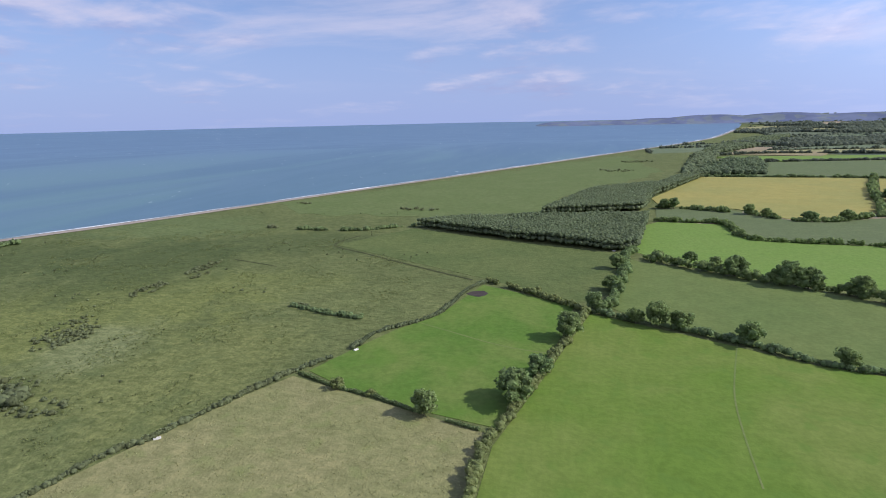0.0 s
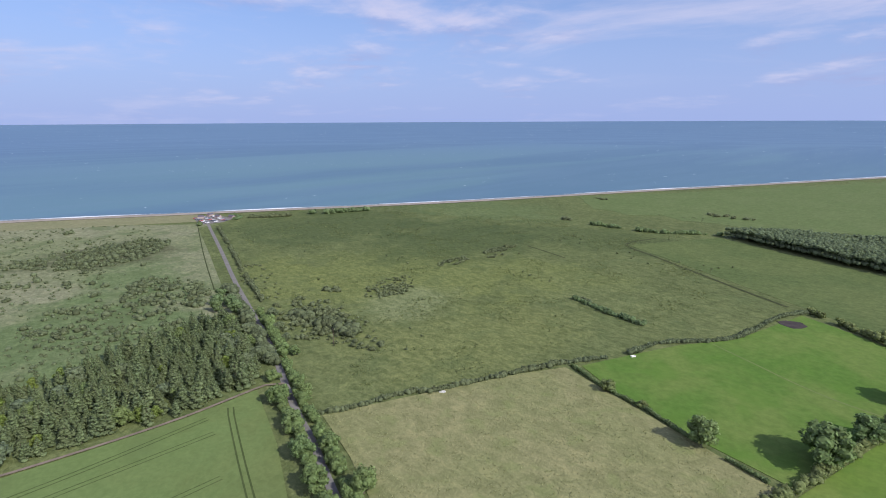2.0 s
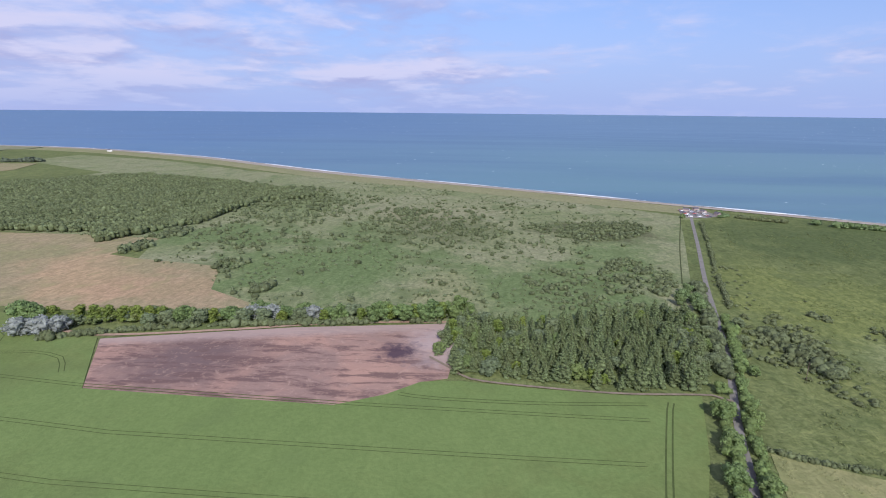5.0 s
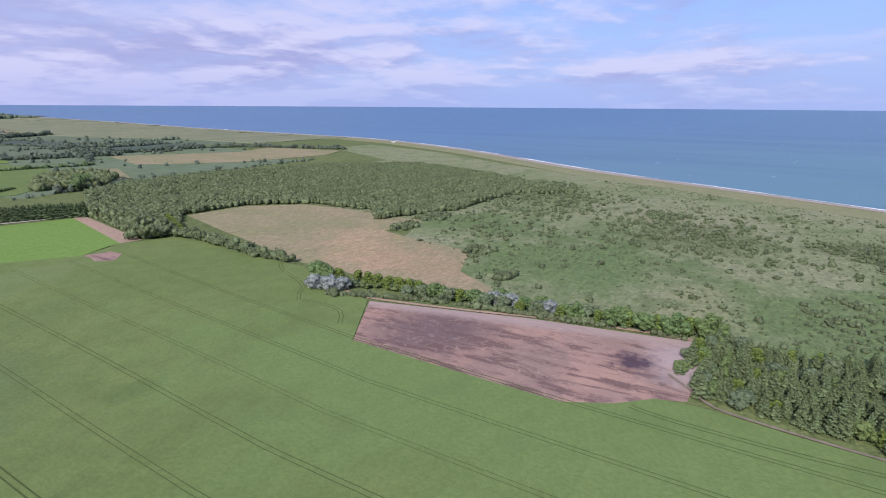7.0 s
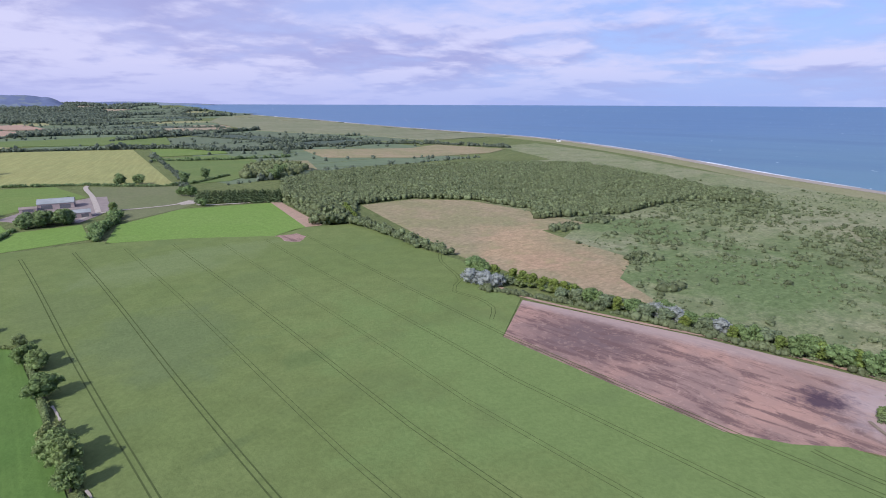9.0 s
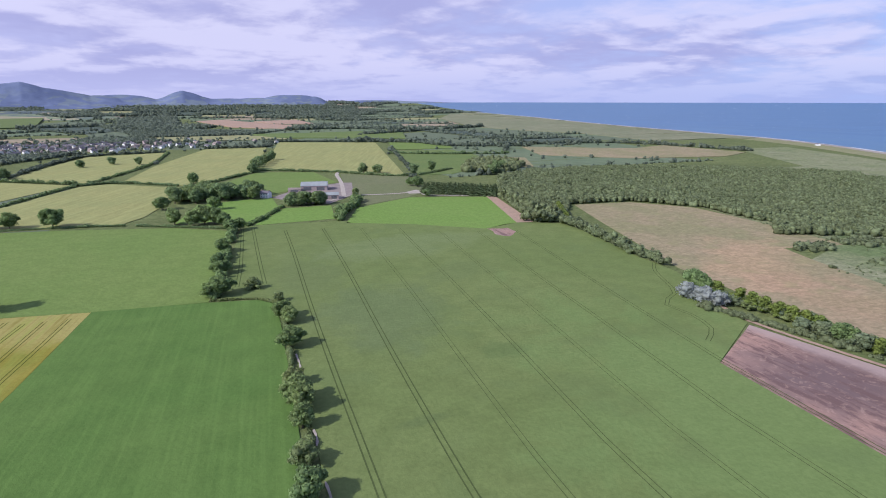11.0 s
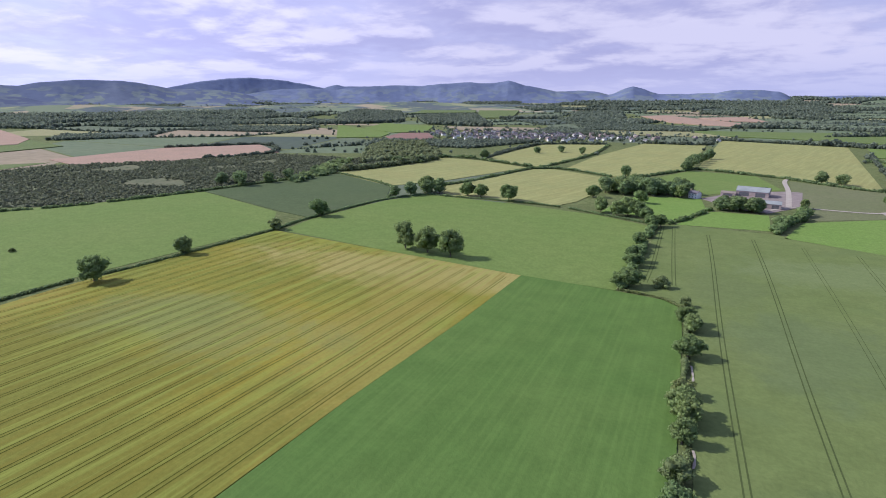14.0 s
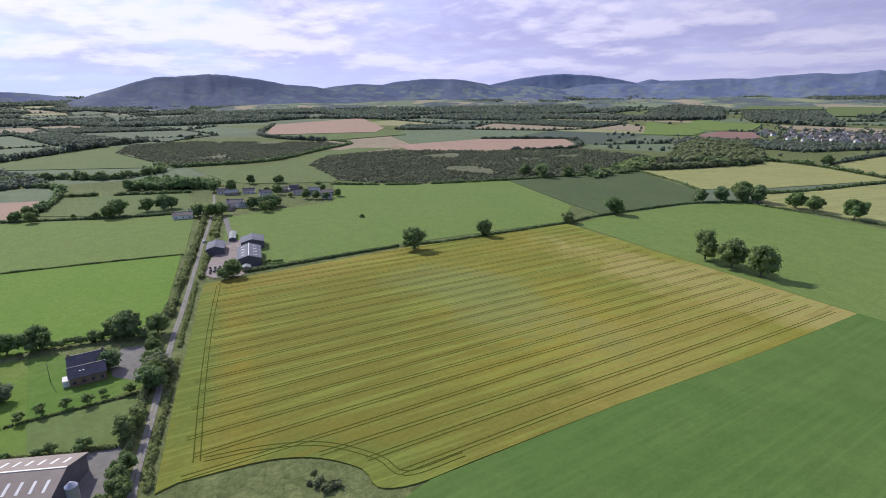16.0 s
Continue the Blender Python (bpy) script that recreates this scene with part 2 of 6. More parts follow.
WHEAT = grassy("pale_wheat", (0.274, 0.272, 0.102), (0.240, 0.258, 0.098), 0.018, 0.5, 0.7, rows=20, row_step=5.0, row_mix=0.4)
GOLD = grassy("gold_barley", (0.320, 0.290, 0.090), (0.262, 0.268, 0.088), 0.01, 0.5, 0.8)
DARK_GREEN = grassy("dark_green_crop", (0.080, 0.112, 0.050), (0.092, 0.124, 0.054), 0.02, 0.5, 0.7)
GREY_CROP = grassy("grey_green_crop", (0.120, 0.158, 0.072), (0.134, 0.170, 0.078), 0.02, 0.5, 0.7)
STRAW = grassy("straw_meadow", (0.305, 0.246, 0.150), (0.225, 0.220, 0.108), 0.016, 0.4, 0.8, spots=((0.22, 0.21, 0.10), 0.06, 0.4), tussock=0.4, blots=[(310, 250, 60, 30, 40, (0.40, 0.27, 0.17), 0.6), (340, 210, 30, 50, 0, (0.24, 0.21, 0.12), 0.6), (290, 180, 30, 40, 0, (0.36, 0.24, 0.16), 0.5)])
REDSOIL = grassy("bare_red_soil", (0.372, 0.251, 0.186), (0.316, 0.233, 0.167), 0.03, 0.4, 0.8)
GORSE_LAND = grassy("gorse_bank", (0.125, 0.140, 0.082), (0.165, 0.165, 0.095), 0.02, 0.3, 0.8, spots=((0.05, 0.07, 0.03), 0.09, 0.7))
TRAMLINE = mottled("tramline_gap", (0.062, 0.084, 0.030), (0.082, 0.104, 0.040), 0.4, 0.95, 0.02)
TRAMLINE_DRY = mottled("tramline_gap_dry", (0.058, 0.066, 0.012), (0.080, 0.088, 0.018), 0.4, 0.95, 0.02)
TARMAC = mottled("worn_tarmac", (0.165, 0.157, 0.145), (0.225, 0.212, 0.198), 0.25, 0.95, 0.06)
GRAVEL = mottled("pale_gravel", (0.31, 0.27, 0.225), (0.40, 0.36, 0.31), 0.3)
EARTH = mottled("earth_track", (0.17, 0.14, 0.105), (0.24, 0.195, 0.15), 0.3, 0.95, 0.1)
CONCRETE = mottled("yard_concrete", (0.19, 0.155, 0.14), (0.26, 0.22, 0.20), 0.15)
SHINGLE = mottled("beach_shingle", (0.25, 0.22, 0.185), (0.33, 0.29, 0.25), 0.12)
MUD = mottled("black_mud", (0.045, 0.038, 0.038), (0.075, 0.062, 0.058), 0.3, 0.9, 0.1)
DITCH = mottled("weedy_ditch", (0.045, 0.055, 0.026), (0.085, 0.095, 0.045), 0.25, 0.95, 0.03)
SLATE = mottled("blue_slate", (0.098, 0.09, 0.105), (0.145, 0.132, 0.15), 0.4, 0.7)
TIN = mottled("grey_tin_roof", (0.23, 0.25, 0.25), (0.30, 0.32, 0.315), 0.12, 0.8, 0.15)
BLUE_TIN = mottled("blue_grey_tin", (0.115, 0.12, 0.15), (0.17, 0.175, 0.205), 0.15, 0.8, 0.15)
BROWN_TIN = mottled("brown_fibre_roof", (0.215, 0.175, 0.15), (0.265, 0.22, 0.19), 0.2, 0.7)
CLEAR_SHEET = mottled("clear_roof_sheet", (0.62, 0.60, 0.60), (0.74, 0.72, 0.71), 0.3, 0.5)
RENDERED = mottled("white_render", (0.72, 0.71, 0.68), (0.80, 0.79, 0.76), 0.3)
PINK_WALL = mottled("pinkish_block", (0.34, 0.27, 0.255), (0.42, 0.34, 0.32), 0.3)
BRICK_WALL = mottled("brown_brick", (0.20, 0.14, 0.10), (0.27, 0.19, 0.14), 0.5)
STEEL_WALL = mottled("dark_steel_cladding", (0.10, 0.10, 0.11), (0.14, 0.14, 0.15), 0.3, 0.6)
GLASS = mottled("window_glass", (0.05, 0.06, 0.08), (0.08, 0.09, 0.11), 0.5, 0.1, 0.6)
WOOD = mottled("bark", (0.10, 0.08, 0.06), (0.16, 0.13, 0.10), 0.8)
FOAM = mottled("surf_foam", (0.80, 0.82, 0.84), (0.70, 0.74, 0.78), 0.15, 0.8)
SILVER = mottled("galvanised_steel", (0.42, 0.43, 0.47), (0.52, 0.53, 0.57), 0.3, 0.4, 0.5, 0.6)
PAINTS = [mottled("car_paint_white", (0.75, 0.75, 0.75), (0.8, 0.8, 0.8), 0.5, 0.3, 0.5), mottled("car_paint_dark", (0.06, 0.06, 0.08), (0.09, 0.09, 0.11), 0.5, 0.3, 0.5),
          mottled("car_paint_silver", (0.5, 0.5, 0.53), (0.57, 0.57, 0.6), 0.5, 0.3, 0.5), mottled("car_paint_red", (0.35, 0.06, 0.05), (0.4, 0.08, 0.06), 0.5, 0.3, 0.5)]
RUBBER = mottled("tyre_rubber", (0.03, 0.03, 0.03), (0.05, 0.05, 0.05), 0.9)

LEAF_OAK = leafy("leaf_oak", (0.190, 0.280, 0.108), 0.4)
LEAF_ASH = leafy("leaf_ash", (0.214, 0.298, 0.114), 0.4)
LEAF_DARK = leafy("leaf_dark", (0.190, 0.275, 0.122))
LEAF_CYPRESS = leafy("leaf_cypress", (0.120, 0.172, 0.082), 0.3)
LEAF_HEDGE = leafy("leaf_hedge", (0.216, 0.276, 0.112))
LEAF_SCRUB = leafy("leaf_scrub", (0.172, 0.214, 0.112))
LEAF_GOLD = leafy("leaf_golden", (0.190, 0.260, 0.062))
LEAF_SILVER = leafy("leaf_silver", (0.340, 0.370, 0.340), 0.3, (0.42, 0.44, 0.42))
LEAF_WILLOW = leafy("leaf_willow", (0.190, 0.247, 0.142), 0.35)
LEAF_SPRUCE = leafy("leaf_spruce", (0.206, 0.268, 0.124), 0.5, (0.21, 0.22, 0.10))
LEAF_WOOD = leafy("leaf_far_wood", (0.190, 0.240, 0.122), 0.55)
LEAF_PLANT = leafy("leaf_far_plantation", (0.195, 0.258, 0.142), 0.3)
LEAF_GORSE = leafy("leaf_gorse", (0.151, 0.177, 0.112))
# Greyer, bluer leaf green: distance haze put into the foliage colour.
LEAF_HAZED = leafy("leaf_horizon", (0.166, 0.204, 0.144), 0.4, (0.14, 0.168, 0.112))
RUSH = leafy("rush_blades", (0.330, 0.345, 0.160), 0.3, (0.36, 0.36, 0.18))
LEAF_SEDGE = leafy("sedge_blades", (0.200, 0.235, 0.088), 0.3, (0.22, 0.25, 0.10))


def soil_colour(t, pos):
    """Stripped soil: pink clay, churned clods, a dark wet stain and a pale trodden corner."""
    col = mixed(t, ramp(t, noise_at(t, pos, 0.035, 5.0, 0.65, 0.6), 0.35, 0.65), (0.330, 0.205, 0.160), (0.235, 0.158, 0.134))
    wob = sums(t, "MULTIPLY", noise_at(t, pos, 0.09, 6.0, 0.7), 40.0)

    def blot(x, y, inner, outer):
        d = wire(t, "ShaderNodeVectorMath", op="DISTANCE", i0=pos, i1=(x, y, 0.2)).outputs[1]
        return ramp(t, sums(t, "ADD", d, wob), outer + 20, inner + 20)
    col = mixed(t, sums(t, "MULTIPLY", blot(203, 122, 8, 46), 0.85), col, (0.115, 0.08, 0.08))
    ruts = wire(t, "ShaderNodeMapping", i0=pos, i2=(0, 0, radians(-12)), i3=(0.30, 0.07, 1.0)).outputs[0]
    col = mixed(t, sums(t, "MULTIPLY", ramp(t, noise_at(t, ruts, 0.6, 6.0, 0.70, 0.5), 0.47, 0.60), 0.85), col, (0.120, 0.074, 0.068))
    col = mixed(t, sums(t, "MULTIPLY", ramp(t, noise_at(t, pos, 0.3, 5.0, 0.75, 0.8), 0.52, 0.68), 0.35), col, (0.43, 0.300, 0.235))
    col = mixed(t, sums(t, "MULTIPLY", blot(226, 14, 6, 30), 0.8), col, (0.35, 0.285, 0.275))
    col = mixed(t, sums(t, "MULTIPLY", blot(216, 37, 2, 13), 0.92), col, (0.055, 0.035, 0.05))
    # pale trodden margin along the tree belt
    off = wire(t, "ShaderNodeVectorMath", op="SUBTRACT", i0=pos, i1=(216.0, 173.0, 0.0)).outputs[0]
    away = wire(t, "ShaderNodeVectorMath", op="DOT_PRODUCT", i0=off, i1=(-0.977, -0.214, 0.0)).outputs[1]
    away = sums(t, "ADD", away, sums(t, "MULTIPLY", noise_at(t, pos, 0.12, 5.0, 0.7), 9.0))
    col = mixed(t, sums(t, "MULTIPLY", sums(t, "MULTIPLY", ramp(t, away, 15, 7), ramp(t, away, -8, -2)), 0.75), col, (0.335, 0.258, 0.232))
    return col, noise_at(t, ruts, 1.2, 4.0, 0.7)


SOIL = material("stripped_soil", soil_colour)


def sea_colour(t, pos):
    """Sea water: green-blue shallows, bluer with distance, darker bands that paint cloud shadows on it."""
    stretched = wire(t, "ShaderNodeMapping", i0=pos, i2=(0, 0, radians(25)), i3=(0.0024, 0.00040, 1.0)).outputs[0]
    shadow_band = ramp(t, noise_at(t, stretched, 1.6, 5.0, 0.6, 0.4), 0.42, 0.60)
    fine = ramp(t, noise_at(t, stretched, 7.0, 5.0, 0.65, 0.6), 0.40, 0.64)
    # Shallow tint near; beyond, distance from the viewpoint paints in bluer sea haze.
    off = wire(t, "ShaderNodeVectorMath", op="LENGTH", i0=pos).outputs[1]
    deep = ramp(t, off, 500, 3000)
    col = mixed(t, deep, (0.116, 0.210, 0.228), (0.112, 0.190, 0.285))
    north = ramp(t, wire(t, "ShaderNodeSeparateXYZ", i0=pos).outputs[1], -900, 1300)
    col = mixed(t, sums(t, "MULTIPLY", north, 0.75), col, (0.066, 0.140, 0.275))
    col = mixed(t, sums(t, "MULTIPLY", shadow_band, 0.5), col, (0.064, 0.122, 0.215))
    col = mixed(t, sums(t, "MULTIPLY", fine, 0.32), col, (0.125, 0.205, 0.270))
    caps = ramp(t, noise_at(t, pos, 0.055, 3.0, 0.5), 0.715, 0.745)
    col = mixed(t, sums(t, "MULTIPLY", caps, 0.8), col, (0.7, 0.75, 0.78))
    return col, noise_at(t, pos, 0.15, 4.0, 0.6)


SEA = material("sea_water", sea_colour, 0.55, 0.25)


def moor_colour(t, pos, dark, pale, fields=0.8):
    """Far hills: heather and forest blued by painted haze, with paler in-bye fields on the lower slopes."""
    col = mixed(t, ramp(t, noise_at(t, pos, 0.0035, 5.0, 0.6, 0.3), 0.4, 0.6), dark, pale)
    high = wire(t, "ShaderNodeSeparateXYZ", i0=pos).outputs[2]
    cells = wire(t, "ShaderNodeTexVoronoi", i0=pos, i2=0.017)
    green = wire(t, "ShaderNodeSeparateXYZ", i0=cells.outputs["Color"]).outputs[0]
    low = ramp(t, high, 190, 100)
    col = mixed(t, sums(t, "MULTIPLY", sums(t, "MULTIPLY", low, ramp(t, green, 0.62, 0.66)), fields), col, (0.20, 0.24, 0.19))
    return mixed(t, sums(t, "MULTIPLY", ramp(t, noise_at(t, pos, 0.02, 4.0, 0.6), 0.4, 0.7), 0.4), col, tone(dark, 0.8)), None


# The bluish base colours put distance haze into the hills.
HAZY_MOOR = material("moorland", lambda t, pos: moor_colour(t, pos, (0.115, 0.142, 0.225), (0.150, 0.182, 0.270), 0.4), spec=0.02)
HAZY_FARMED_MOOR = material("farmed_moor", lambda t, pos: moor_colour(t, pos, (0.100, 0.124, 0.190), (0.128, 0.152, 0.205), 0.65), spec=0.02)
HAZY_FOREST_HILL = material("forest_hill", lambda t, pos: moor_colour(t, pos, (0.080, 0.098, 0.155), (0.105, 0.125, 0.180), 0.25), spec=0.02)


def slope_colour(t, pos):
    """Farmed slopes: small fields in greens, straw and tan, parted by dark hedges and woods; painted haze blues woods
    and greens.
    """
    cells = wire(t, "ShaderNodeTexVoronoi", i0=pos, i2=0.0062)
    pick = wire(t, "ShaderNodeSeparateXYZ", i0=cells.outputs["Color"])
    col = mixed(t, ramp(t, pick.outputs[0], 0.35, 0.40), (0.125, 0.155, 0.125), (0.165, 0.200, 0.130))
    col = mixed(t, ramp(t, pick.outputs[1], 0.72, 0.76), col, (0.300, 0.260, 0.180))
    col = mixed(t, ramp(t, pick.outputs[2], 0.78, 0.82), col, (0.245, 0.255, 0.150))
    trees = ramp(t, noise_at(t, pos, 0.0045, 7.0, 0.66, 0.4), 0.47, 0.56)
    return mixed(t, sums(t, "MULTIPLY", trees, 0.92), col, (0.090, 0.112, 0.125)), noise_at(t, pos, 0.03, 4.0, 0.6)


HAZY_SLOPES = material("farmed_slope", slope_colour, spec=0.02, relief=4.0)

# ---- ground ----
rng = np.random.default_rng(7)


def rise(x, y):
    """The plain is level round the camera and climbs softly to the far edge of the land and sea."""
    r = math.hypot(x, y)
    return 78.0 * max(0.0, (r - 2200.0) / 2700.0) ** 2


COAST = [(-4900, -1180), (-3600, -830), (-2650, -510), (-2200, -310), (-1400, 62), (-970, 262), (-705, 389), (-490, 484), (-272, 607), (-100, 704), (38, 781),
         (241, 887), (584, 1132), (904, 1300), (1123, 1372), (1730, 1445), (2210, 1500), (2750, 1545), (3400, 1480), (4900, 1430)]
CY, CX = [p[0] for p in COAST], [p[1] for p in COAST]


def coast(y):
    """East-west place of the waterline, smoothed along the shore."""
    return sum(float(np.interp(y + d, CY, CX)) for d in (-60, -20, 20, 60)) / 4


def mesh_object(name, verts, faces, mats, slots=None, smooth=False):
    me = bpy.data.meshes.new(name)
    me.from_pydata([tuple(v) for v in verts], [], faces)
    for m in mats if isinstance(mats, (list, tuple)) else [mats]:
        me.materials.append(m)
    if slots is not None:
        me.polygons.foreach_set("material_index", slots)
    if smooth:
        me.polygons.foreach_set("use_smooth", [True] * len(me.polygons))
    me.update()
    return new(name, me)


def structure(ob, label, category="ground"):
    return tagged(ob, label, category, kind="structure")


rings = [0, 60, 120, 180, 250, 330, 420, 520, 640, 780, 940, 1120, 1320, 1540, 1780, 2000, 2200] + [2200 + 62.5 * k for k in range(1, 45)]
SEG = 180
gv, gf = [(0, 0, 0)], []
for r in rings[1:]:
    for k in range(SEG):
        q = 2 * math.pi * k / SEG
        x, y = r * math.cos(q), r * math.sin(q)
        gv.append((x, y, rise(x, y) - (3.0 if x > coast(y) + 170 else 0.0)))
for k in range(SEG):
    gf.append((0, 1 + k, 1 + (k + 1) % SEG))
for i in range(len(rings) - 2):
    for k in range(SEG):
        p, q = 1 + i * SEG, 1 + (i + 1) * SEG
        gf.append((p + k, q + k, q + (k + 1) % SEG, p + (k + 1) % SEG))
structure(mesh_object("ground", gv, gf, GRASS, smooth=True), "olive marsh grassland, tussocky and patchy, flat to the sea")

# the sea, from the waterline to the horizon
EDGE = 4950.0
ys = [-4880 + 9760 * k / 300 for k in range(301)]
wv, wf = [], []
for y in ys:
    x0, x1 = coast(y), math.sqrt(EDGE * EDGE - y * y)
    for k in range(41):
        s = (k / 40) ** 1.5
        x = x0 + (x1 - x0) * s if x1 > x0 else x0
        wv.append((x, y, rise(x, y) + 0.35))
for j in range(300):
    for k in range(40):
        p = j * 41 + k
        wf.append((p, p + 1, p + 42, p + 41))
structure(mesh_object("water", wv, wf, SEA, smooth=True), "blue-green open sea with painted cloud-shadow bands and a few whitecaps", "sea")


def ribbon(name, line, widths, height, mat, crown=0.0):
    """A strip along a line; widths: one width or one for each point. crown lifts its middle."""
    verts, faces = [], []
    n = len(line)
    for i, (x, y) in enumerate(line):
        a, b = Vector(line[max(i - 1, 0)]), Vector(line[min(i + 1, n - 1)])
        d = (b - a).normalized()
        w = (widths[i] if isinstance(widths, (list, tuple)) else widths) / 2
        for s in (-1, 0, 1):
            px, py = x - d.y * w * s, y + d.x * w * s
            verts.append((px, py, rise(px, py) + height + (crown if s == 0 else 0)))
    for i in range(n - 1):
        for k in range(2):
            p = i * 3 + k
            faces.append((p, p + 3, p + 4, p + 1))
    return mesh_object(name, verts, faces, mat)


def smooth_line(pts, step=6.0):
    """Points along a Catmull-Rom curve through pts."""
    out = []
    q = [Vector(p) for p in pts]
    q = [q[0] * 2 - q[1]] + q + [q[-1] * 2 - q[-2]]
    for i in range(1, len(q) - 2):
        n = max(1, int((q[i + 1] - q[i]).length / step))
        for k in range(n):
            t = k / n
            out.append(tuple(0.5 * (2 * q[i] + (q[i + 1] - q[i - 1]) * t + (2 * q[i - 1] - 5 * q[i] + 4 * q[i + 1] - q[i + 2]) * t * t
                             + (3 * q[i] - q[i - 1] - 3 * q[i + 1] + q[i + 2]) * t ** 3)))
    return out + [tuple(q[-2])]


shore = [-3400 + 14 * k for k in range(486)]
structure(ribbon("beach", [(coast(y) - 6 - 5 * float(np.interp(y, [-100, 300], [0, 1])), y) for y in shore], [14 + 12 * float(np.interp(y, [-100, 300], [0, 1])) for y in shore], 0.5, SHINGLE, 0.9), "grey-brown shingle beach bank along the waterline", "beach")
foam = [max(0.25, 8.0 * (noise.noise(Vector((y * 0.012, 3, 0))) + (0.34 if y < 0 else 0.38)) + 2.5 * noise.noise(Vector((y * 0.07, 9, 0)))) for y in shore]
structure(ribbon("surf", [(coast(y) + 4.5, y) for y in shore], foam, 0.75, FOAM), "broken white line of surf on the shore", "surf")

FIELDS = []


def field(name, label, pts, mat, high=0.25):
    """A field: its cover stands a little proud of the ground, with a cut edge all round."""
    n = len(pts)
    far = max(0.0, (min(math.hypot(*p) for p in pts) - 600) * 0.0012)
    top = [(x, y, rise(x, y) + high + far) for x, y in pts]
    low = [(x, y, rise(x, y) - 0.1) for x, y in pts]
    ob = mesh_object(name, top + low, [tuple(range(n))] + [(i, n + i, n + (i + 1) % n, (i + 1) % n) for i in range(n)], mat)
    FIELDS.append(pts)
    return structure(ob, label, "field")


def inside(pts, x, y):
    hit = False
    j = len(pts) - 1
    for i in range(len(pts)):
        (xi, yi), (xj, yj) = pts[i], pts[j]
        if (yi > y) != (yj > y) and x < (xj - xi) * (y - yi) / (yj - yi) + xi:
            hit = not hit
        j = i
    return hit


def ragged(pts, amp=9.0, step=16.0):
    """A natural edge: the outline wanders in and out."""
    out = []
    for i, p in enumerate(pts):
        q = pts[(i + 1) % len(pts)]
        d = Vector((q[0] - p[0], q[1] - p[1]))
        n = max(1, int(d.length / step))
        for k in range(n):
            x, y = p[0] + d.x * k / n, p[1] + d.y * k / n
            w = noise.noise(Vector((x * 0.03, y * 0.03, 11))) * 1.5 + noise.noise(Vector((x * 0.11, y * 0.11, 5))) * 0.7
            out.append((x - d.y / d.length * amp * w, y + d.x / d.length * amp * w))
    return out


# east: coast strips and scrubland north of the road
strip = [(coast(y) - 14, y) for y in range(-220, 1500, 60)]
field("coast_meadow", "bright green grass strip behind the beach", strip + [(x - 58 - 0.02 * y, y) for x, y in reversed(strip)], grassy("dune_grass", (0.250, 0.240, 0.132), (0.205, 0.215, 0.105), 0.02, 0.35, 0.8, tussock=0.15), 0.15)
SCRUB_EDGE = [(205, -88), (300, -118), (430, -158), (545, -192), (548, -215), (620, -130), (700, 10), (790, 190), (900, 400), (1050, 640), (1150, 900), (1000, 900), (840, 620), (640, 640), (420, 420), (404, 262), (340, 238), (330, 175), (286, 158), (262, 118), (256, 100), (250, 20), (230, -60)]
field("scrubland", "grey-green rough grassland with bramble and sallow scrub", SCRUB_EDGE, SCRUBLAND, 0.1)
FLATS = grassy("pale_flats", (0.219, 0.219, 0.135), (0.172, 0.191, 0.107), 0.006, 0.05, 0.9, spots=((0.13, 0.155, 0.09), 0.02, 0.6))
for k in range(9):
    y = 1150 + 240 * k
    edge = ragged([(coast(y) - 40, y), (coast(y + 215) - 40, y + 215), (coast(y + 215) - (330 if k < 4 else 180), y + 235), (coast(y) - (340 if k < 4 else 190), y + 15)], 22, 40)
    field("coast_flats", "pale straw-green flats behind the far beach", edge, FLATS, 0.4)
# south: marsh meadows, pastures
field("coastal_grassland", "light green coastal grassland beside the sea", ragged([(400, -640), (250, -900), (60, -1300), (-90, -1560), (-130, -1100), (20, -760), (60, -590), (170, -560), (330, -560)], 18, 25), COAST_GRASS, 0.12)
field("marsh_meadow", "green marsh meadow below the plantation", [(208, -416), (165, -497), (66, -456), (-22, -425), (-22, -330), (4, -302), (62, -338)], grassy("marsh_meadow_grass", (0.108, 0.146, 0.050), (0.140, 0.172, 0.060), 0.02, 0.42, 0.8, rough_mix=0.5, relief=0.9, tussock=0.3), 0.1)
field("rush_field", "straw-tinged rough pasture full of rush tufts", [(116, -184), (126, -165), (140, -130), (155, -90), (128, -83), (100, -73), (70, -60), (28, -85), (29, -130), (31, -160)], RUSHY, 0.2)
field("green_paddock", "lush bright green grass paddock", [(112, -190), (103, -214), (92, -241), (76, -266), (63, -325), (38, -313), (6, -294), (10, -250), (17, -218), (28, -164), (55, -169), (92, -180)], LUSH, 0.15)
field("horse_pasture", "broad closely grazed green pasture with worn paths", [(-3, -285), (-34, -270), (-66, -254), (-93, -240), (-118, -234), (-260, -170), (-260, -20), (0, -20), (27, -80), (27, -153), (15, -204), (6, -246)], PASTURE, 0.12)
field("hay_pasture", "dull green pasture behind a hedgerow", [(-14, -296), (-24, -360), (-28, -408), (-61, -391), (-105, -366), (-127, -353), (-157, -330), (-250, -270), (-260, -175), (-118, -238), (-66, -259), (-34, -275)], DRY_PASTURE, 0.15)
field("bright_field", "vivid green ley field", [(-36, -432), (-50, -540), (-66, -564), (-123, -560), (-130, -501), (-171, -486), (-224, -480), (-330, -440), (-260, -290), (-165, -346), (-106, -370), (-62, -398)], BRIGHT, 0.2)
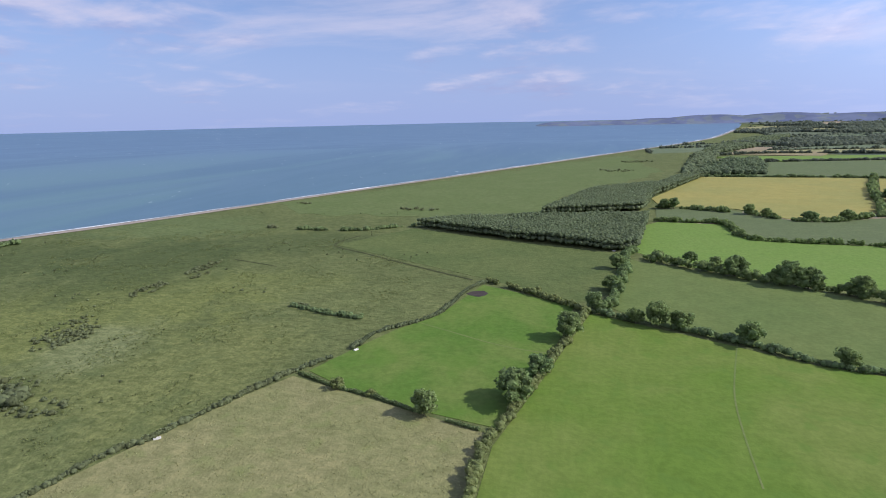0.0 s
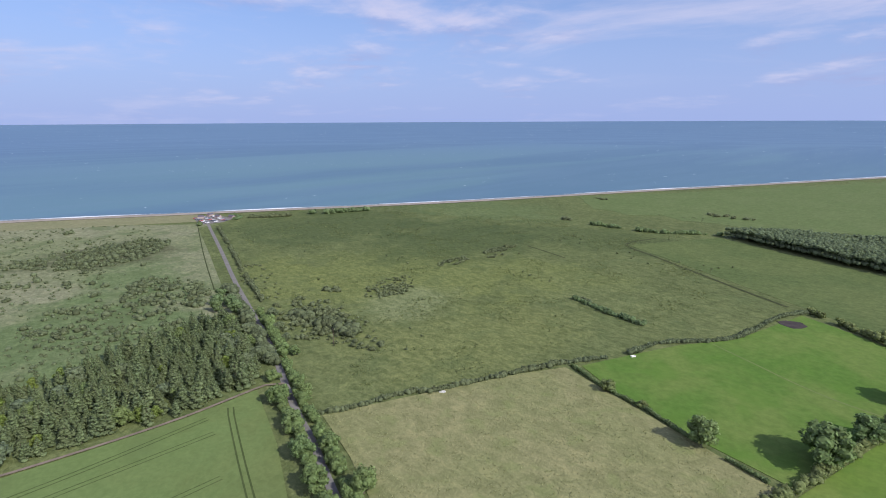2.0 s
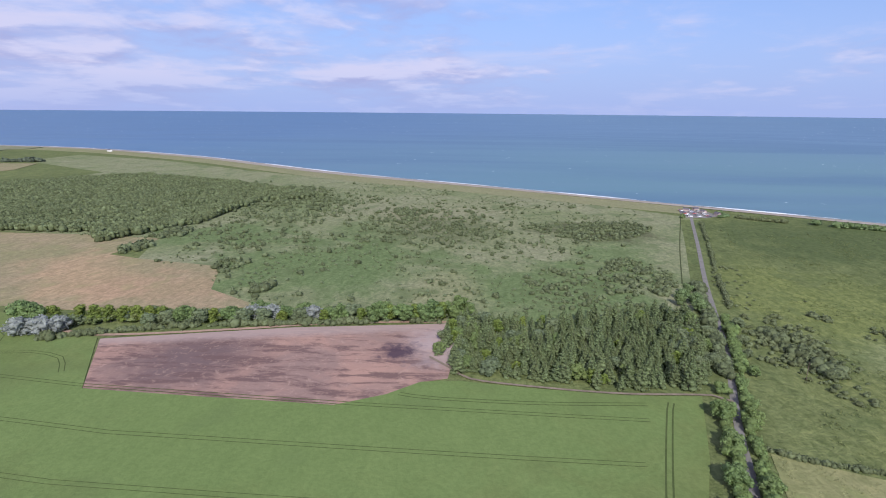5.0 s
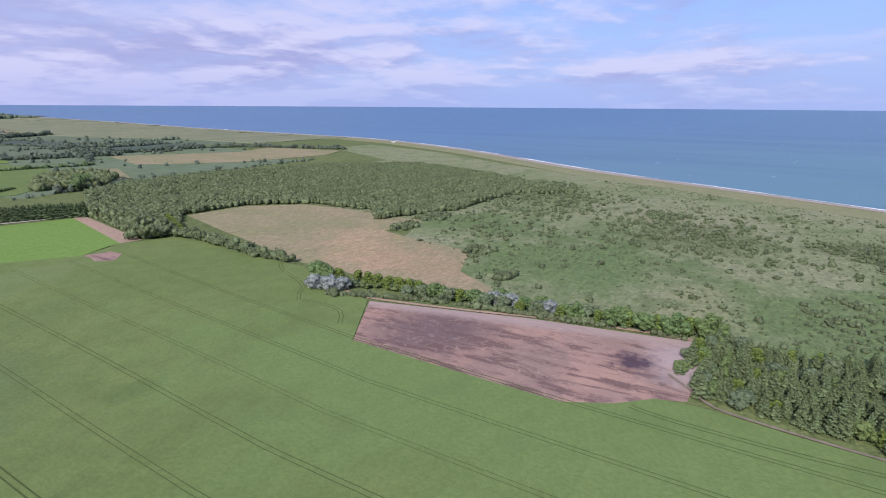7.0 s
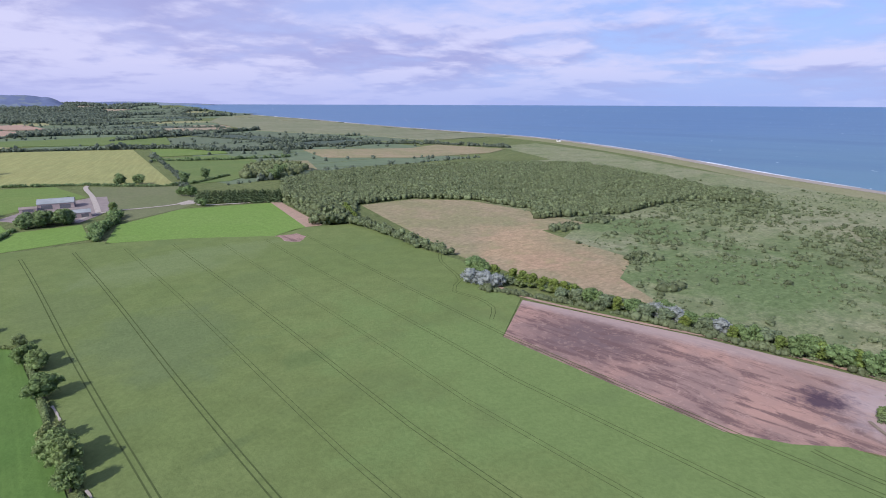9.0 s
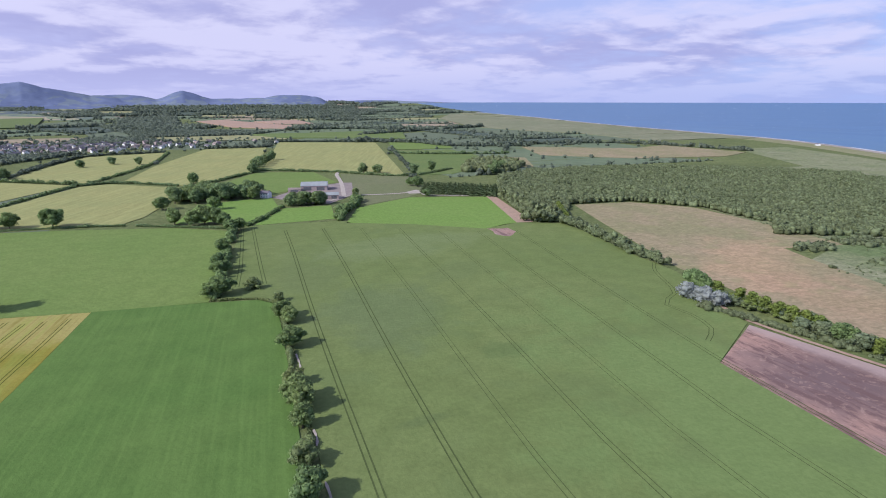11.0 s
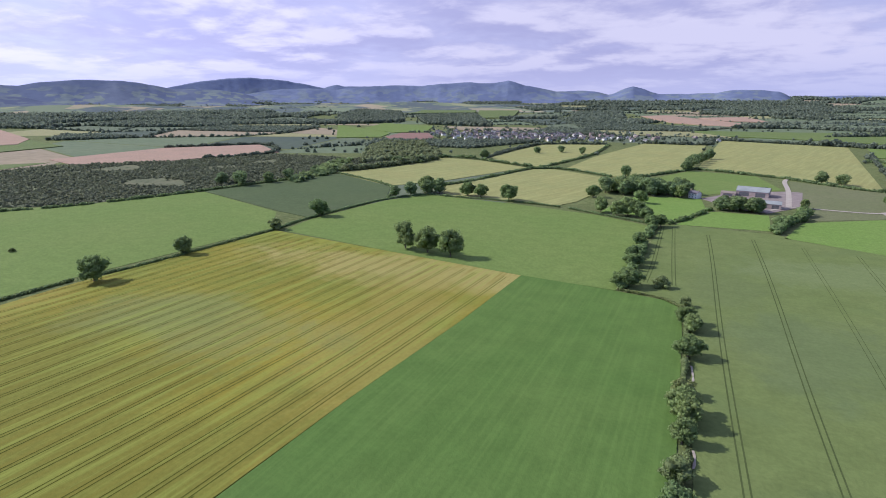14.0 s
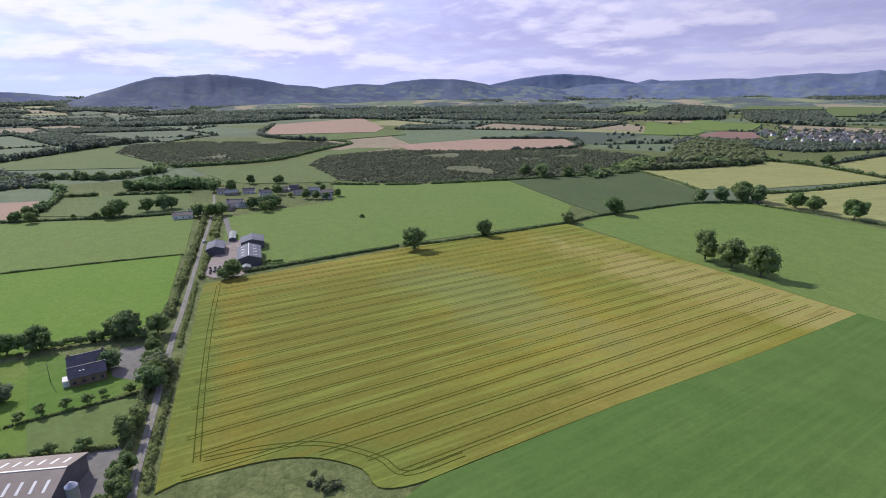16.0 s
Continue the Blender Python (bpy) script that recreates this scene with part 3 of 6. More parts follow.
field("grey_field", "grey-green crop field", [(-66, -572), (-73, -650), (-152, -640), (-191, -590), (-212, -582), (-281, -615), (-360, -560), (-330, -450), (-222, -484), (-171, -490), (-133, -505), (-126, -564)], GREY_CROP, 0.4)
field("gold_field", "ripening golden barley field", [(-76, -730), (-180, -999), (-418, -992), (-340, -793), (-289, -648), (-214, -594), (-190, -598), (-156, -656), (-80, -668)], GOLD, 0.5)
field("gold_field", "ripening golden barley field beyond a hedge", [(-350, -790), (-430, -985), (-560, -960), (-480, -700), (-300, -640)], GOLD, 0.5)
field("far_grey_field", "grey-green crop field far along the coast", [(-183, -1018), (-255, -1198), (-366, -1311), (-603, -1365), (-720, -1200), (-560, -985), (-420, -1010)], GREY_CROP, 0.4)
field("far_pale_field", "pale green strip of pasture far along the coast", [(-287, -1473), (-672, -1524), (-800, -1400), (-603, -1370), (-371, -1326)], BRIGHT, 0.4)
field("far_straw_field", "pale straw field far along the coast", [(-320, -1578), (-447, -1769), (-601, -1643), (-530, -1490)], STRAW, 0.4)
# centre: the great corn field and its neighbours
field("corn_field", "large mid-green cereal field with paired tramlines",
      [(13, 120), (13, 190), (13, 279), (0, 290), (-18, 296), (-16, 352), (-8, 455), (0, 472), (75, 466), (82, 455), (130, 432), (182, 396), (205, 406), (217, 408), (254, 392), (252, 346), (244, 290), (244, 250), (226, 205), (217, 175), (172.5, 148.5), (171, 100), (170, 52), (179, 35), (190, 23), (192, 8), (189, -20), (187, -54), (189, -82), (150, -70), (120, -58), (60, -40), (10, -20)], CORN, 0.3)
field("bright_ley", "bright fresh green grass field", [(78, 456), (130, 432), (182, 396), (216, 408), (246, 535), (164, 560), (100, 520)], BRIGHT, 0.3)
field("stripped_field", "pinkish bare stripped soil with churned ruts and a dark wet stain", [(216, 173), (238, 90), (251, 13), (227, 10), (194, 13), (190, 23), (179, 35), (170, 52), (171, 100), (172, 148)], SOIL, 0.22)
field("soil_strip", "bare pink soil strip beside the wood", [(246, 537), (256, 538), (231, 406), (216, 408)], REDSOIL, 0.35)
field("soil_patch", "small churned bare soil patch", ragged([(182, 395), (200, 392), (201, 377), (189, 367), (179, 376)], 3.0, 4.0), SOIL, 0.36)
field("straw_meadow", "sun-bleached straw-coloured meadow", [(309, 462), (371, 455), (412, 410), (414, 334), (408, 260), (356, 268), (347, 238), (335, 175), (289, 158), (264, 118), (258, 144), (249, 209), (251, 256), (285, 381)], STRAW, 0.15)
field("straw_meadow", "sun-bleached straw-coloured field behind the wood", [(379, 780), (418, 937), (485, 892), (431, 762)], STRAW, 0.15)
field("straw_meadow", "wide straw-coloured field near the coast", [(535, 923), (591, 1106), (800, 985), (920, 1030), (950, 830), (850, 785), (668, 812)], STRAW, 0.15)
field("green_crop_field", "deep green drilled crop field", [(-79, 297), (-24, 291), (4, 286), (9, 276), (9.5, 245), (9, 173), (8, 120), (4, 40), (-100, 50), (-104, 70), (-97, 140), (-86, 219)], BEET, 0.3)
field("barley_field", "ripening yellow-green barley with many tramline pairs", [(-143, 8), (-195, 23), (-311, 59), (-309, 85), (-305, 183), (-284, 328), (-181, 312), (-78, 296), (-86, 219), (-97, 140)] + smooth_line([(-103, 84), (-105, 66), (-110, 57), (-119, 57), (-131, 49), (-139, 36), (-144, 14)], 2.5), BARLEY, 0.36)
field("north_pasture", "mid-green level pasture", [(-279, 331), (-284, 372), (-268, 474), (-243, 522), (-150, 508), (-60, 486), (-15, 459), (-20, 352), (-24, 292), (-79, 297), (-181, 313)], MEADOW, 0.2)
# west and north-west
field("west_pasture", "long green pasture behind the farm", [(-396, 92), (-324, 96), (-316, 186), (-292, 333), (-332, 386), (-476, 440), (-580, 263), (-486, 219), (-487, 158), (-479, 116)], MEADOW, 0.2)
field("dark_field", "dark green field", [(-476, 441), (-420, 619), (-303, 550), (-271, 480), (-289, 377), (-330, 388)], DARK_GREEN, 0.5)
field("wheat_field", "pale yellow wheat field", [(-434, 628), (-307, 556), (-265, 615), (-202, 782), (-302, 843), (-367, 852)], WHEAT, 0.5)
field("wheat_field", "pale yellow wheat field with a hedge round it", [(-212, 517), (-103, 513), (-89, 541), (-60, 706), (-160, 778), (-189, 766), (-227, 646), (-255, 560)], WHEAT, 0.5)
field("wheat_field", "pale yellow wheat field below the village", [(-304, 861), (-181, 792), (-145, 990), (-144, 1220), (-271, 1166)], WHEAT, 0.5)
field("wheat_field", "pale yellow wheat field above a tree belt", [(-149, 790), (-58, 727), (14, 843), (50, 1288), (-74, 1281), (-134, 970)], WHEAT, 0.5)
field("wheat_field", "wide pale yellow wheat field with long tramlines", [(26, 862), (97, 820), (210, 729), (310, 1343), (84, 1431)], WHEAT, 0.5)
field("farm_paddock", "fresh green paddock by the farm trees", [(-48, 586), (-10, 604), (25, 608), (28, 555), (-1, 476), (-12, 472), (-30, 500), (-60, 503)], BRIGHT, 0.15)
field("farm_paddock", "fresh green paddock below the barns", [(3, 474), (32, 542), (78, 543), (72, 478)], BRIGHT, 0.15)
field("farm_meadow", "green meadow behind the farm", [(-40, 712), (16, 838), (95, 812), (110, 700), (60, 665), (20, 625), (-30, 640)], MEADOW, 0.15)
field("stubble_field", "olive rough field beside the farm", [(106, 548), (112, 534), (165, 563), (188, 585), (200, 620), (212, 722), (128, 780), (116, 690), (108, 590)], grassy("olive_stubble", (0.156, 0.168, 0.084), (0.142, 0.164, 0.074), 0.02, 0.4, 0.8), 0.15)
field("grey_field", "grey-green field beyond the farm", [(225, 730), (292, 1098), (415, 1100), (420, 961), (330, 770), (278, 724)], DRY_PASTURE, 0.3)
field("grey_field", "green field beyond the tree belt", [(305, 1130), (340, 1330), (470, 1260), (430, 1120)], MEADOW, 0.3)
field("lane_pasture", "green pasture beside the lane", [(-404, -34), (-381, 63), (-512, 98), (-526, 49), (-572, -41), (-600, -130), (-430, -150)], MEADOW, 0.2)
field("lane_paddock", "bright green pasture beside the lane", [(-404, -36), (-381, 61), (-273, 32), (-262, 14), (-267, -14), (-267, -29), (-300, -120), (-420, -120)], grassy("lane_ley", (0.128, 0.222, 0.034), (0.146, 0.228, 0.042), 0.03, 0.5, 0.6), 0.2)
field("upper_pasture", "yellow-green pasture beyond a hedge", [(-590, -18), (-686, 6), (-628, 116), (-527, 104), (-536, 50)], COAST_GRASS, 0.3)
field("ploughed_field", "bare brown ploughed field", [(-688, -45), (-672, -6), (-592, -24), (-580, -41), (-640, -120), (-740, -110)], REDSOIL, 0.3)
field("upper_pasture", "yellow-green pasture in front of a hanging wood", [(-1106, -62), (-1349, 117), (-1119, 107), (-876, 142), (-995, -57)], COAST_GRASS, 0.5)
field("hill_pasture", "curving yellow-green pasture below the gorse", [(-835, 164), (-805, 267), (-916, 387), (-962, 488), (-911, 546), (-862, 383), (-776, 313), (-612, 285), (-599, 270), (-650, 190), (-686, 171)], COAST_GRASS, 0.4)
field("gorse_bank", "dark gorse-covered bank", [(-776, 313), (-862, 383), (-866, 519), (-724, 668), (-660, 788), (-470, 786), (-366, 830), (-434, 632), (-482, 450), (-530, 331), (-607, 284)], GORSE_LAND, 0.5)
GORSE_TWO = [(-1160, 103), (-1324, 145), (-1332, 258), (-1202, 404), (-1130, 480), (-1040, 500), (-884, 287), (-890, 147)]
field("gorse_bank", "dark scrubby gorse bank", GORSE_TWO, GORSE_LAND, 0.5)
field("tan_field", "bare pinkish-tan field on the slope", [(-951, 570), (-952, 792), (-828, 930), (-680, 812), (-735, 700), (-760, 613), (-850, 540)], REDSOIL, 0.6)
field("tan_field", "bare pinkish-tan field high on the slope", [(-1411, 462), (-1855, 639), (-2078, 1087), (-1434, 823), (-1300, 720)], REDSOIL, 1.2)
field("green_slope", "green field under the tan slope", [(-1144, 520), (-1400, 455), (-1300, 712), (-1434, 815), (-1180, 740)], COAST_GRASS, 0.8)
field("vale_field", "broad green pasture above the village", [(-790, 1161), (-1124, 1666), (-949, 1535), (-802, 1422), (-744, 1357), (-700, 1222)], MEADOW, 0.5)
field("vale_field", "green pasture before the vale wood", [(-935, 1520), (-1040, 1854), (-782, 1736), (-678, 1447), (-747, 1387)], MEADOW, 0.5)
field("building_ground", "red-brown stripped building ground beside the village", [(-697, 1246), (-723, 1386), (-653, 1412), (-569, 1263), (-568, 1125), (-596, 1107)], grassy("red_building_ground", (0.26, 0.155, 0.125), (0.21, 0.135, 0.115), 0.03, 0.3), 0.6)
field("slope_field", "wide straw-coloured field on a far slope", [(-1844, 2867), (-2112, 3361), (-1952, 3859), (-1647, 3731), (-1626, 3202)], STRAW, 1.5)
field("slope_field", "pale green fields on a far slope", [(-1345, 2692), (-1561, 3533), (-1293, 3595), (-1058, 2904)], COAST_GRASS, 1.5)
field("slope_field", "green field on a far slope above the village", [(-856, 2386), (-1140, 3192), (-921, 3326), (-720, 2468)], COAST_GRASS, 1.5)
field("plain_field", "tan stubble field on the northern plain", [(-192, 2837), (-86, 2937), (222, 2259), (145, 2072), (-35, 2274)], REDSOIL, 1.2)
field("plain_field", "tan stubble strip on the northern plain", [(60, 2730), (261, 2860), (300, 2434), (150, 2481)], REDSOIL, 1.2)
field("plain_field", "light green strip fields on the northern plain", [(3, 1788), (243, 1807), (527, 1872), (419, 1445), (282, 1516), (99, 1587)], DRY_PASTURE, 0.8)
field("north_flats", "pale olive and fawn flats behind the far beach", [(1250, 3287), (1480, 2625), (1400, 1985), (1290, 1447), (1000, 1130), (1000, 1500), (900, 1764), (860, 2032), (1000, 2800)], FLATS, 0.3)
field("orchard_grass", "dry mown grass of a young orchard", [(-205, -60), (-205, -27), (-201, 13), (-172, 4), (-176, -8), (-186, -26), (-190, -60)], DRY_PASTURE, 0.1)
field("garden_lawn", "bright green garden lawn round the house", [(-261, -60), (-261, -29), (-257, -12), (-240, 14), (-207, 14), (-203, -8), (-207, -27), (-207, -60)], LUSH, 0.1)

# ---- far country: patchwork, woods, hills ----
def field_here(x, y):
    return any(inside(p, x, y) for p in FIELDS)


def heading(x, y):
    return math.degrees(math.atan2(x, y))


WOODS = {
    "plantation": [(166, -505), (66, -460), (-22, -429), (-39, -441), (-58, -575), (0, -566), (60, -546), (133, -530)],
    "plantation_back": [(50, -592), (28, -660), (0, -762), (-44, -815), (-98, -855), (-152, -988), (-182, -992), (-79, -741), (-58, -630)],
    "shore_wood": [(-150, -1005), (-235, -1440), (-369, -1907), (-648, -2581), (-851, -2768), (-477, -1888), (-329, -1624), (-225, -1148), (-190, -1010)],
    "great_wood": [(234, 412), (259, 401), (305, 466), (371, 460), (416, 412), (420, 330), (389, 300), (467, 261), (584, 256), (632, 190), (724, 328), (804, 522), (690, 640), (572, 697), (400, 710), (325, 672), (259, 536)],
    "copse": [(-182, -1026), (-204, -1125), (-300, -1350), (-354, -1356), (-330, -1186), (-290, -1040)],
    "vale_wood": [(-1187, 1761), (-1623, 2422), (-1780, 2882), (-1444, 2767), (-1020, 1968), (-1101, 1805)],
    "vale_wood_east": [(-860, 1843), (-1205, 2457), (-993, 2723), (-746, 2153), (-586, 1773)],
    "plain_wood": [(-552, 3038), (-322, 3258), (-236, 2549), (-404, 2212)],
    "willow_wood": [(-448, 720), (-560, 930), (-600, 1060), (-511, 1082), (-380, 870)],
    "hanging_wood": [(-692, 58), (-640, 140), (-668, 160), (-725, 88)],
}
TOWN = (-400, 1400)


def ico_base(level):
    bm = bmesh.new()
    bmesh.ops.create_icosphere(bm, subdivisions=level, radius=1.0)
    v = np.array([tuple(q.co) for q in bm.verts])
    f = np.array([[q.index for q in p.verts] for p in bm.faces])
    bm.free()
    return v, f


ICO1 = ico_base(1)


class Heap:
    """Collects loose geometry of one mesh."""

    def __init__(self):
        self.v, self.f, self.n = [], [], 0

    def add(self, verts, faces):
        self.v.append(verts)
        self.f.extend((faces + self.n).tolist())
        self.n += len(verts)

    def make(self, name, mat):
        return mesh_object(name, np.concatenate(self.v).tolist(), self.f, mat, None, True)


def blobs(heap, centres, radii, flat=0.85, ico=ICO1, wobble=0.22):
    """Lumpy cores: one for each centre."""
    v, f = ico
    c, r = np.asarray(centres, float), np.asarray(radii, float)
    n = len(c)
    if n == 0:
        return
    k = 1 + rng.uniform(-wobble, wobble, (n, len(v)))
    pts = v[None] * k[..., None] * r[:, None, None]
    pts[..., 2] *= flat
    pts += c[:, None]
    heap.add(pts.reshape(-1, 3), (f[None] + (np.arange(n) * len(v))[:, None, None]).reshape(-1, 3))


def sprays(heap, centres, radii, count, size, flat=0.85, up=0.15):
    """Leaf sprays over lumps: small four-sided leaves turned mostly outwards."""
    c, r = np.asarray(centres, float), np.asarray(radii, float)
    n = len(c)
    if n == 0:
        return
    d = rng.normal(size=(n, count, 3))
    d[..., 2] += up
    d /= np.linalg.norm(d, axis=2, keepdims=True)
    at = d * (r[:, None, None] * rng.uniform(0.82, 1.18, (n, count, 1)))
    at[..., 2] *= flat
    at = (at + c[:, None]).reshape(-1, 3)
    nor = (d + rng.normal(scale=0.55, size=d.shape)).reshape(-1, 3)
    nor /= np.linalg.norm(nor, axis=1, keepdims=True)
    t = np.cross(nor, rng.normal(size=nor.shape))
    t /= np.linalg.norm(t, axis=1, keepdims=True)
    b = np.cross(nor, t)
    s = (np.broadcast_to(np.asarray(size, float).reshape(-1, 1) if np.ndim(size) else size, (n, count)).reshape(-1, 1)) * rng.uniform(0.6, 1.3, (len(at), 1))
    t, b = t * s, b * s * 0.75
    quad = np.stack([at - t - b * 0.6, at + t * 0.7 - b, at + t + b * 0.6, at - t * 0.7 + b], 1).reshape(-1, 3)
    heap.add(quad, np.arange(len(quad)).reshape(-1, 4))


def stuff(ob, label, category):
    return tagged(ob, label, category, kind="stuff")


def scatter(poly, step, jitter=0.45):
    xs, ysn = [p[0] for p in poly], [p[1] for p in poly]
    out = []
    x = min(xs)
    while x < max(xs):
        y = min(ysn)
        while y < max(ysn):
            px, py = x + rng.uniform(-jitter, jitter) * step, y + rng.uniform(-jitter, jitter) * step
            if inside(poly, px, py):
                out.append((px, py))
            y += step
        x += step
    return out


def wood(name, label, poly, step, radius, tall, mat, leaves, leaf, uneven=1.0):
    pts = scatter(poly, step)
    h = Heap()
    r = np.array([radius * (1 + uneven * rng.uniform(-0.45, 0.4)) for _ in pts])
    base = np.array([(x, y, rise(x, y)) for x, y in pts])
    top = tall * (0.95 + uneven * 0.4 * np.array([noise.noise(Vector((x * 0.03, y * 0.03, 5))) for x, y in pts])) * (1 + uneven * rng.uniform(-0.25, 0.15, len(pts)))
    c = base + np.stack([0 * top, 0 * top, top - r * 0.8], 1)
    blobs(h, c, r * 0.9, 0.78)
    sprays(h, c, r, leaves, leaf, 0.80, 0.4)
    low = base + np.stack([0 * top, 0 * top, top * 0.4], 1)
    blobs(h, low, r * 0.95, 1.0)
    return stuff(h.make(name, mat), label, "wood")


wood("plantation", "dark green plantation wood with a dense even canopy", WOODS["plantation"], 2.6, 1.8, 10.2, LEAF_PLANT, 17, 0.5, 0.45)
wood("plantation", "dark green plantation wood running along the coast", WOODS["plantation_back"], 3.3, 2.4, 11, LEAF_PLANT, 14, 0.65, 0.3)
wood("shore_wood", "dark belt of woodland far along the coast", WOODS["shore_wood"], 10.0, 6.0, 11, LEAF_PLANT, 6, 1.8)
wood("great_wood", "broad grey-green woodland of sallow and birch", WOODS["great_wood"], 3.5, 2.6, 6.6, LEAF_WOOD, 22, 0.5, 1.0)
wood("copse", "dark square copse among the southern fields", WOODS["copse"], 6.0, 3.8, 11, LEAF_PLANT, 12, 1.0)
wood("vale_wood", "dark woodland filling the vale behind the village", WOODS["vale_wood"], 15.0, 9.0, 15, LEAF_HAZED, 10, 2.4)
wood("vale_wood", "dark wooded slope above the village", WOODS["vale_wood_east"], 14.0, 8.5, 14, LEAF_HAZED, 10, 2.4)
wood("plain_wood", "dark wood on the northern plain", WOODS["plain_wood"], 17.0, 10.0, 15, LEAF_HAZED, 10, 2.8)
wood("willow_wood", "grey-green willow carr between gorse and wheat", WOODS["willow_wood"], 8.0, 5.0, 10, LEAF_WOOD, 22, 0.9, 1.1)
wood("hanging_wood", "dark rounded clump of broadleaf woodland", WOODS["hanging_wood"], 6.0, 4.0, 11, LEAF_OAK, 30, 0.8)

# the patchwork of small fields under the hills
# Crop colours greyed and blued, with distance haze painted in.
HAZED_GREENS = [grassy("far_green", (0.130, 0.172, 0.100), (0.152, 0.186, 0.108), 0.008, 0.05), grassy("far_dull_green", (0.120, 0.152, 0.096), (0.140, 0.166, 0.102), 0.008, 0.05),
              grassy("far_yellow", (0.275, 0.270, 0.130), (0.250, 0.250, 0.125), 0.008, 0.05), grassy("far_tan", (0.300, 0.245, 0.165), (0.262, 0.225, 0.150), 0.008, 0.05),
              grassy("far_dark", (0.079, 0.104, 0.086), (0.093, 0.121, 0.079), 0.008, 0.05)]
pv, pf, ps = [], [], []
far_c, far_r = [], []
cell_x, cell_y = 235.0, 190.0


def lattice(i, j):
    h = noise.cell(Vector((i * 1.7 + 0.31, j * 2.3 + 0.17, 0.5)))
    g = noise.cell(Vector((i * 2.9 + 7.1, j * 1.3 + 3.7, 1.5)))
    x, y = i * cell_x + (h - 0.5) * 110, j * cell_y + (g - 0.5) * 90
    return x * 0.97 - y * 0.24, x * 0.24 + y * 0.97


def clump_line(p, q, step, size, chance):
    n = int(math.hypot(q[0] - p[0], q[1] - p[1]) / step)
    for k in range(n):
        if rng.random() < chance:
            x = p[0] + (q[0] - p[0]) * (k + rng.random()) / n + rng.normal() * 3
            y = p[1] + (q[1] - p[1]) * (k + rng.random()) / n + rng.normal() * 3
            s = size * (2.0 if rng.random() < 0.22 else 1.0) * rng.uniform(0.7, 1.3)
            far_c.append((x, y, rise(x, y) + s * 0.6))
            far_r.append(s)


for i in range(-26, 27):
    for j in range(-27, 28):
        quad = [lattice(i, j), lattice(i + 1, j), lattice(i + 1, j + 1), lattice(i, j + 1)]
        cx, cy = sum(p[0] for p in quad) / 4, sum(p[1] for p in quad) / 4
        r = math.hypot(cx, cy)
        az = heading(cx, cy)
        if r < 560 or r > 4880 or cx > coast(cy) - (90 if cy > 2300 else 260 if cy > 1100 else 420 if cy > 0 else 140):
            continue
        if not (-104 < az < 44 or az > 172 or az < -150):
            continue
        if field_here(cx, cy) or any(inside(w, cx, cy) for w in WOODS.values()):
            continue
        shared = any(field_here(*p) or any(inside(w, *p) for w in WOODS.values()) for p in quad)
        if cy < 0 and cx > coast(cy) - (430 if cy > -1500 else 150):
            continue
        if math.hypot(cx - TOWN[0], (cy - TOWN[1]) * 1.4) < 250:
            continue
        size = 2.0 + r * 0.00035
        roll = rng.random()
        if not shared and roll < 0.14 + (0.40 if r > 2100 and -100 < az < 12 else 0.24 if r > 1500 and az < 0 else 0.08):
            wide = 3.0 if r < 2000 else 5.0
            for x, y in scatter(quad, size * wide):
                s = size * wide * rng.uniform(0.45, 0.72)
                far_c.append((x, y, rise(x, y) + s * 0.6))
                far_r.append(s)
            continue
        kind = 0 if roll < 0.50 else 1 if roll < 0.70 else 2 if roll < 0.79 else 3 if roll < 0.90 else 4
        n = len(pv)
        for x, y in quad:
            px, py = cx + (x - cx) * 0.965, cy + (y - cy) * 0.965
            pv.append((px, py, rise(px, py) + (0.07 if shared else 0.4 + r * 0.0006)))
        pf.append((n, n + 1, n + 2, n + 3))
        ps.append(kind)
        for p, q in ((quad[0], quad[1]), (quad[1], quad[2])):
            if not any(field_here(p[0] + (q[0] - p[0]) * k, p[1] + (q[1] - p[1]) * k) for k in (0.0, 0.25, 0.5, 0.75, 1.0)):
                clump_line(p, q, size * 1.9, size, 0.5 + 0.5 * rng.random())
stuff(mesh_object("far_fields", pv, pf, HAZED_GREENS, ps), "patchwork of small green, yellow and tan fields under the hills", "fields")
# loose trees on the coastal plain to the north and round the village
for _ in range(1300):
    q, r = radians(rng.uniform(-38, 42)), rng.uniform(1000, 3200)
    x, y = r * math.sin(q), r * math.cos(q)
    if x < coast(y) - 240 and not field_here(x, y):
        s = 2.6 + r * 0.0004
        far_c.append((x, y, rise(x, y) + s * 0.7))
        far_r.append(s * rng.uniform(0.8, 1.6))
for _ in range(420):
    x, y = TOWN[0] + rng.normal() * 200, TOWN[1] + rng.normal() * 95
    if not field_here(x, y):
        far_c.append((x, y, 3.5))
        far_r.append(rng.uniform(2.2, 4.2))
for _ in range(360):
    q, r = radians(rng.uniform(2, 17)), rng.uniform(2700, 4850)
    x, y = r * math.sin(q), r * math.cos(q)
    if x < coast(y) - 60:
        far_c.append((x, y, rise(x, y) + 2))
        far_r.append(rng.uniform(3, 5.5))
ashore = [k for k, p in enumerate(far_c) if p[0] < coast(p[1]) - 40]
far_c, far_r = [far_c[k] for k in ashore], [far_r[k] for k in ashore]
h = Heap()
blobs(h, far_c, np.array(far_r) * 0.92, 0.95, ICO1, 0.3)
sprays(h, far_c, far_r, 7, np.array(far_r) * 0.42, 0.95, 0.5)
stuff(h.make("far_trees", LEAF_HAZED), "hedgerow trees and copses dotted over the far country", "trees")


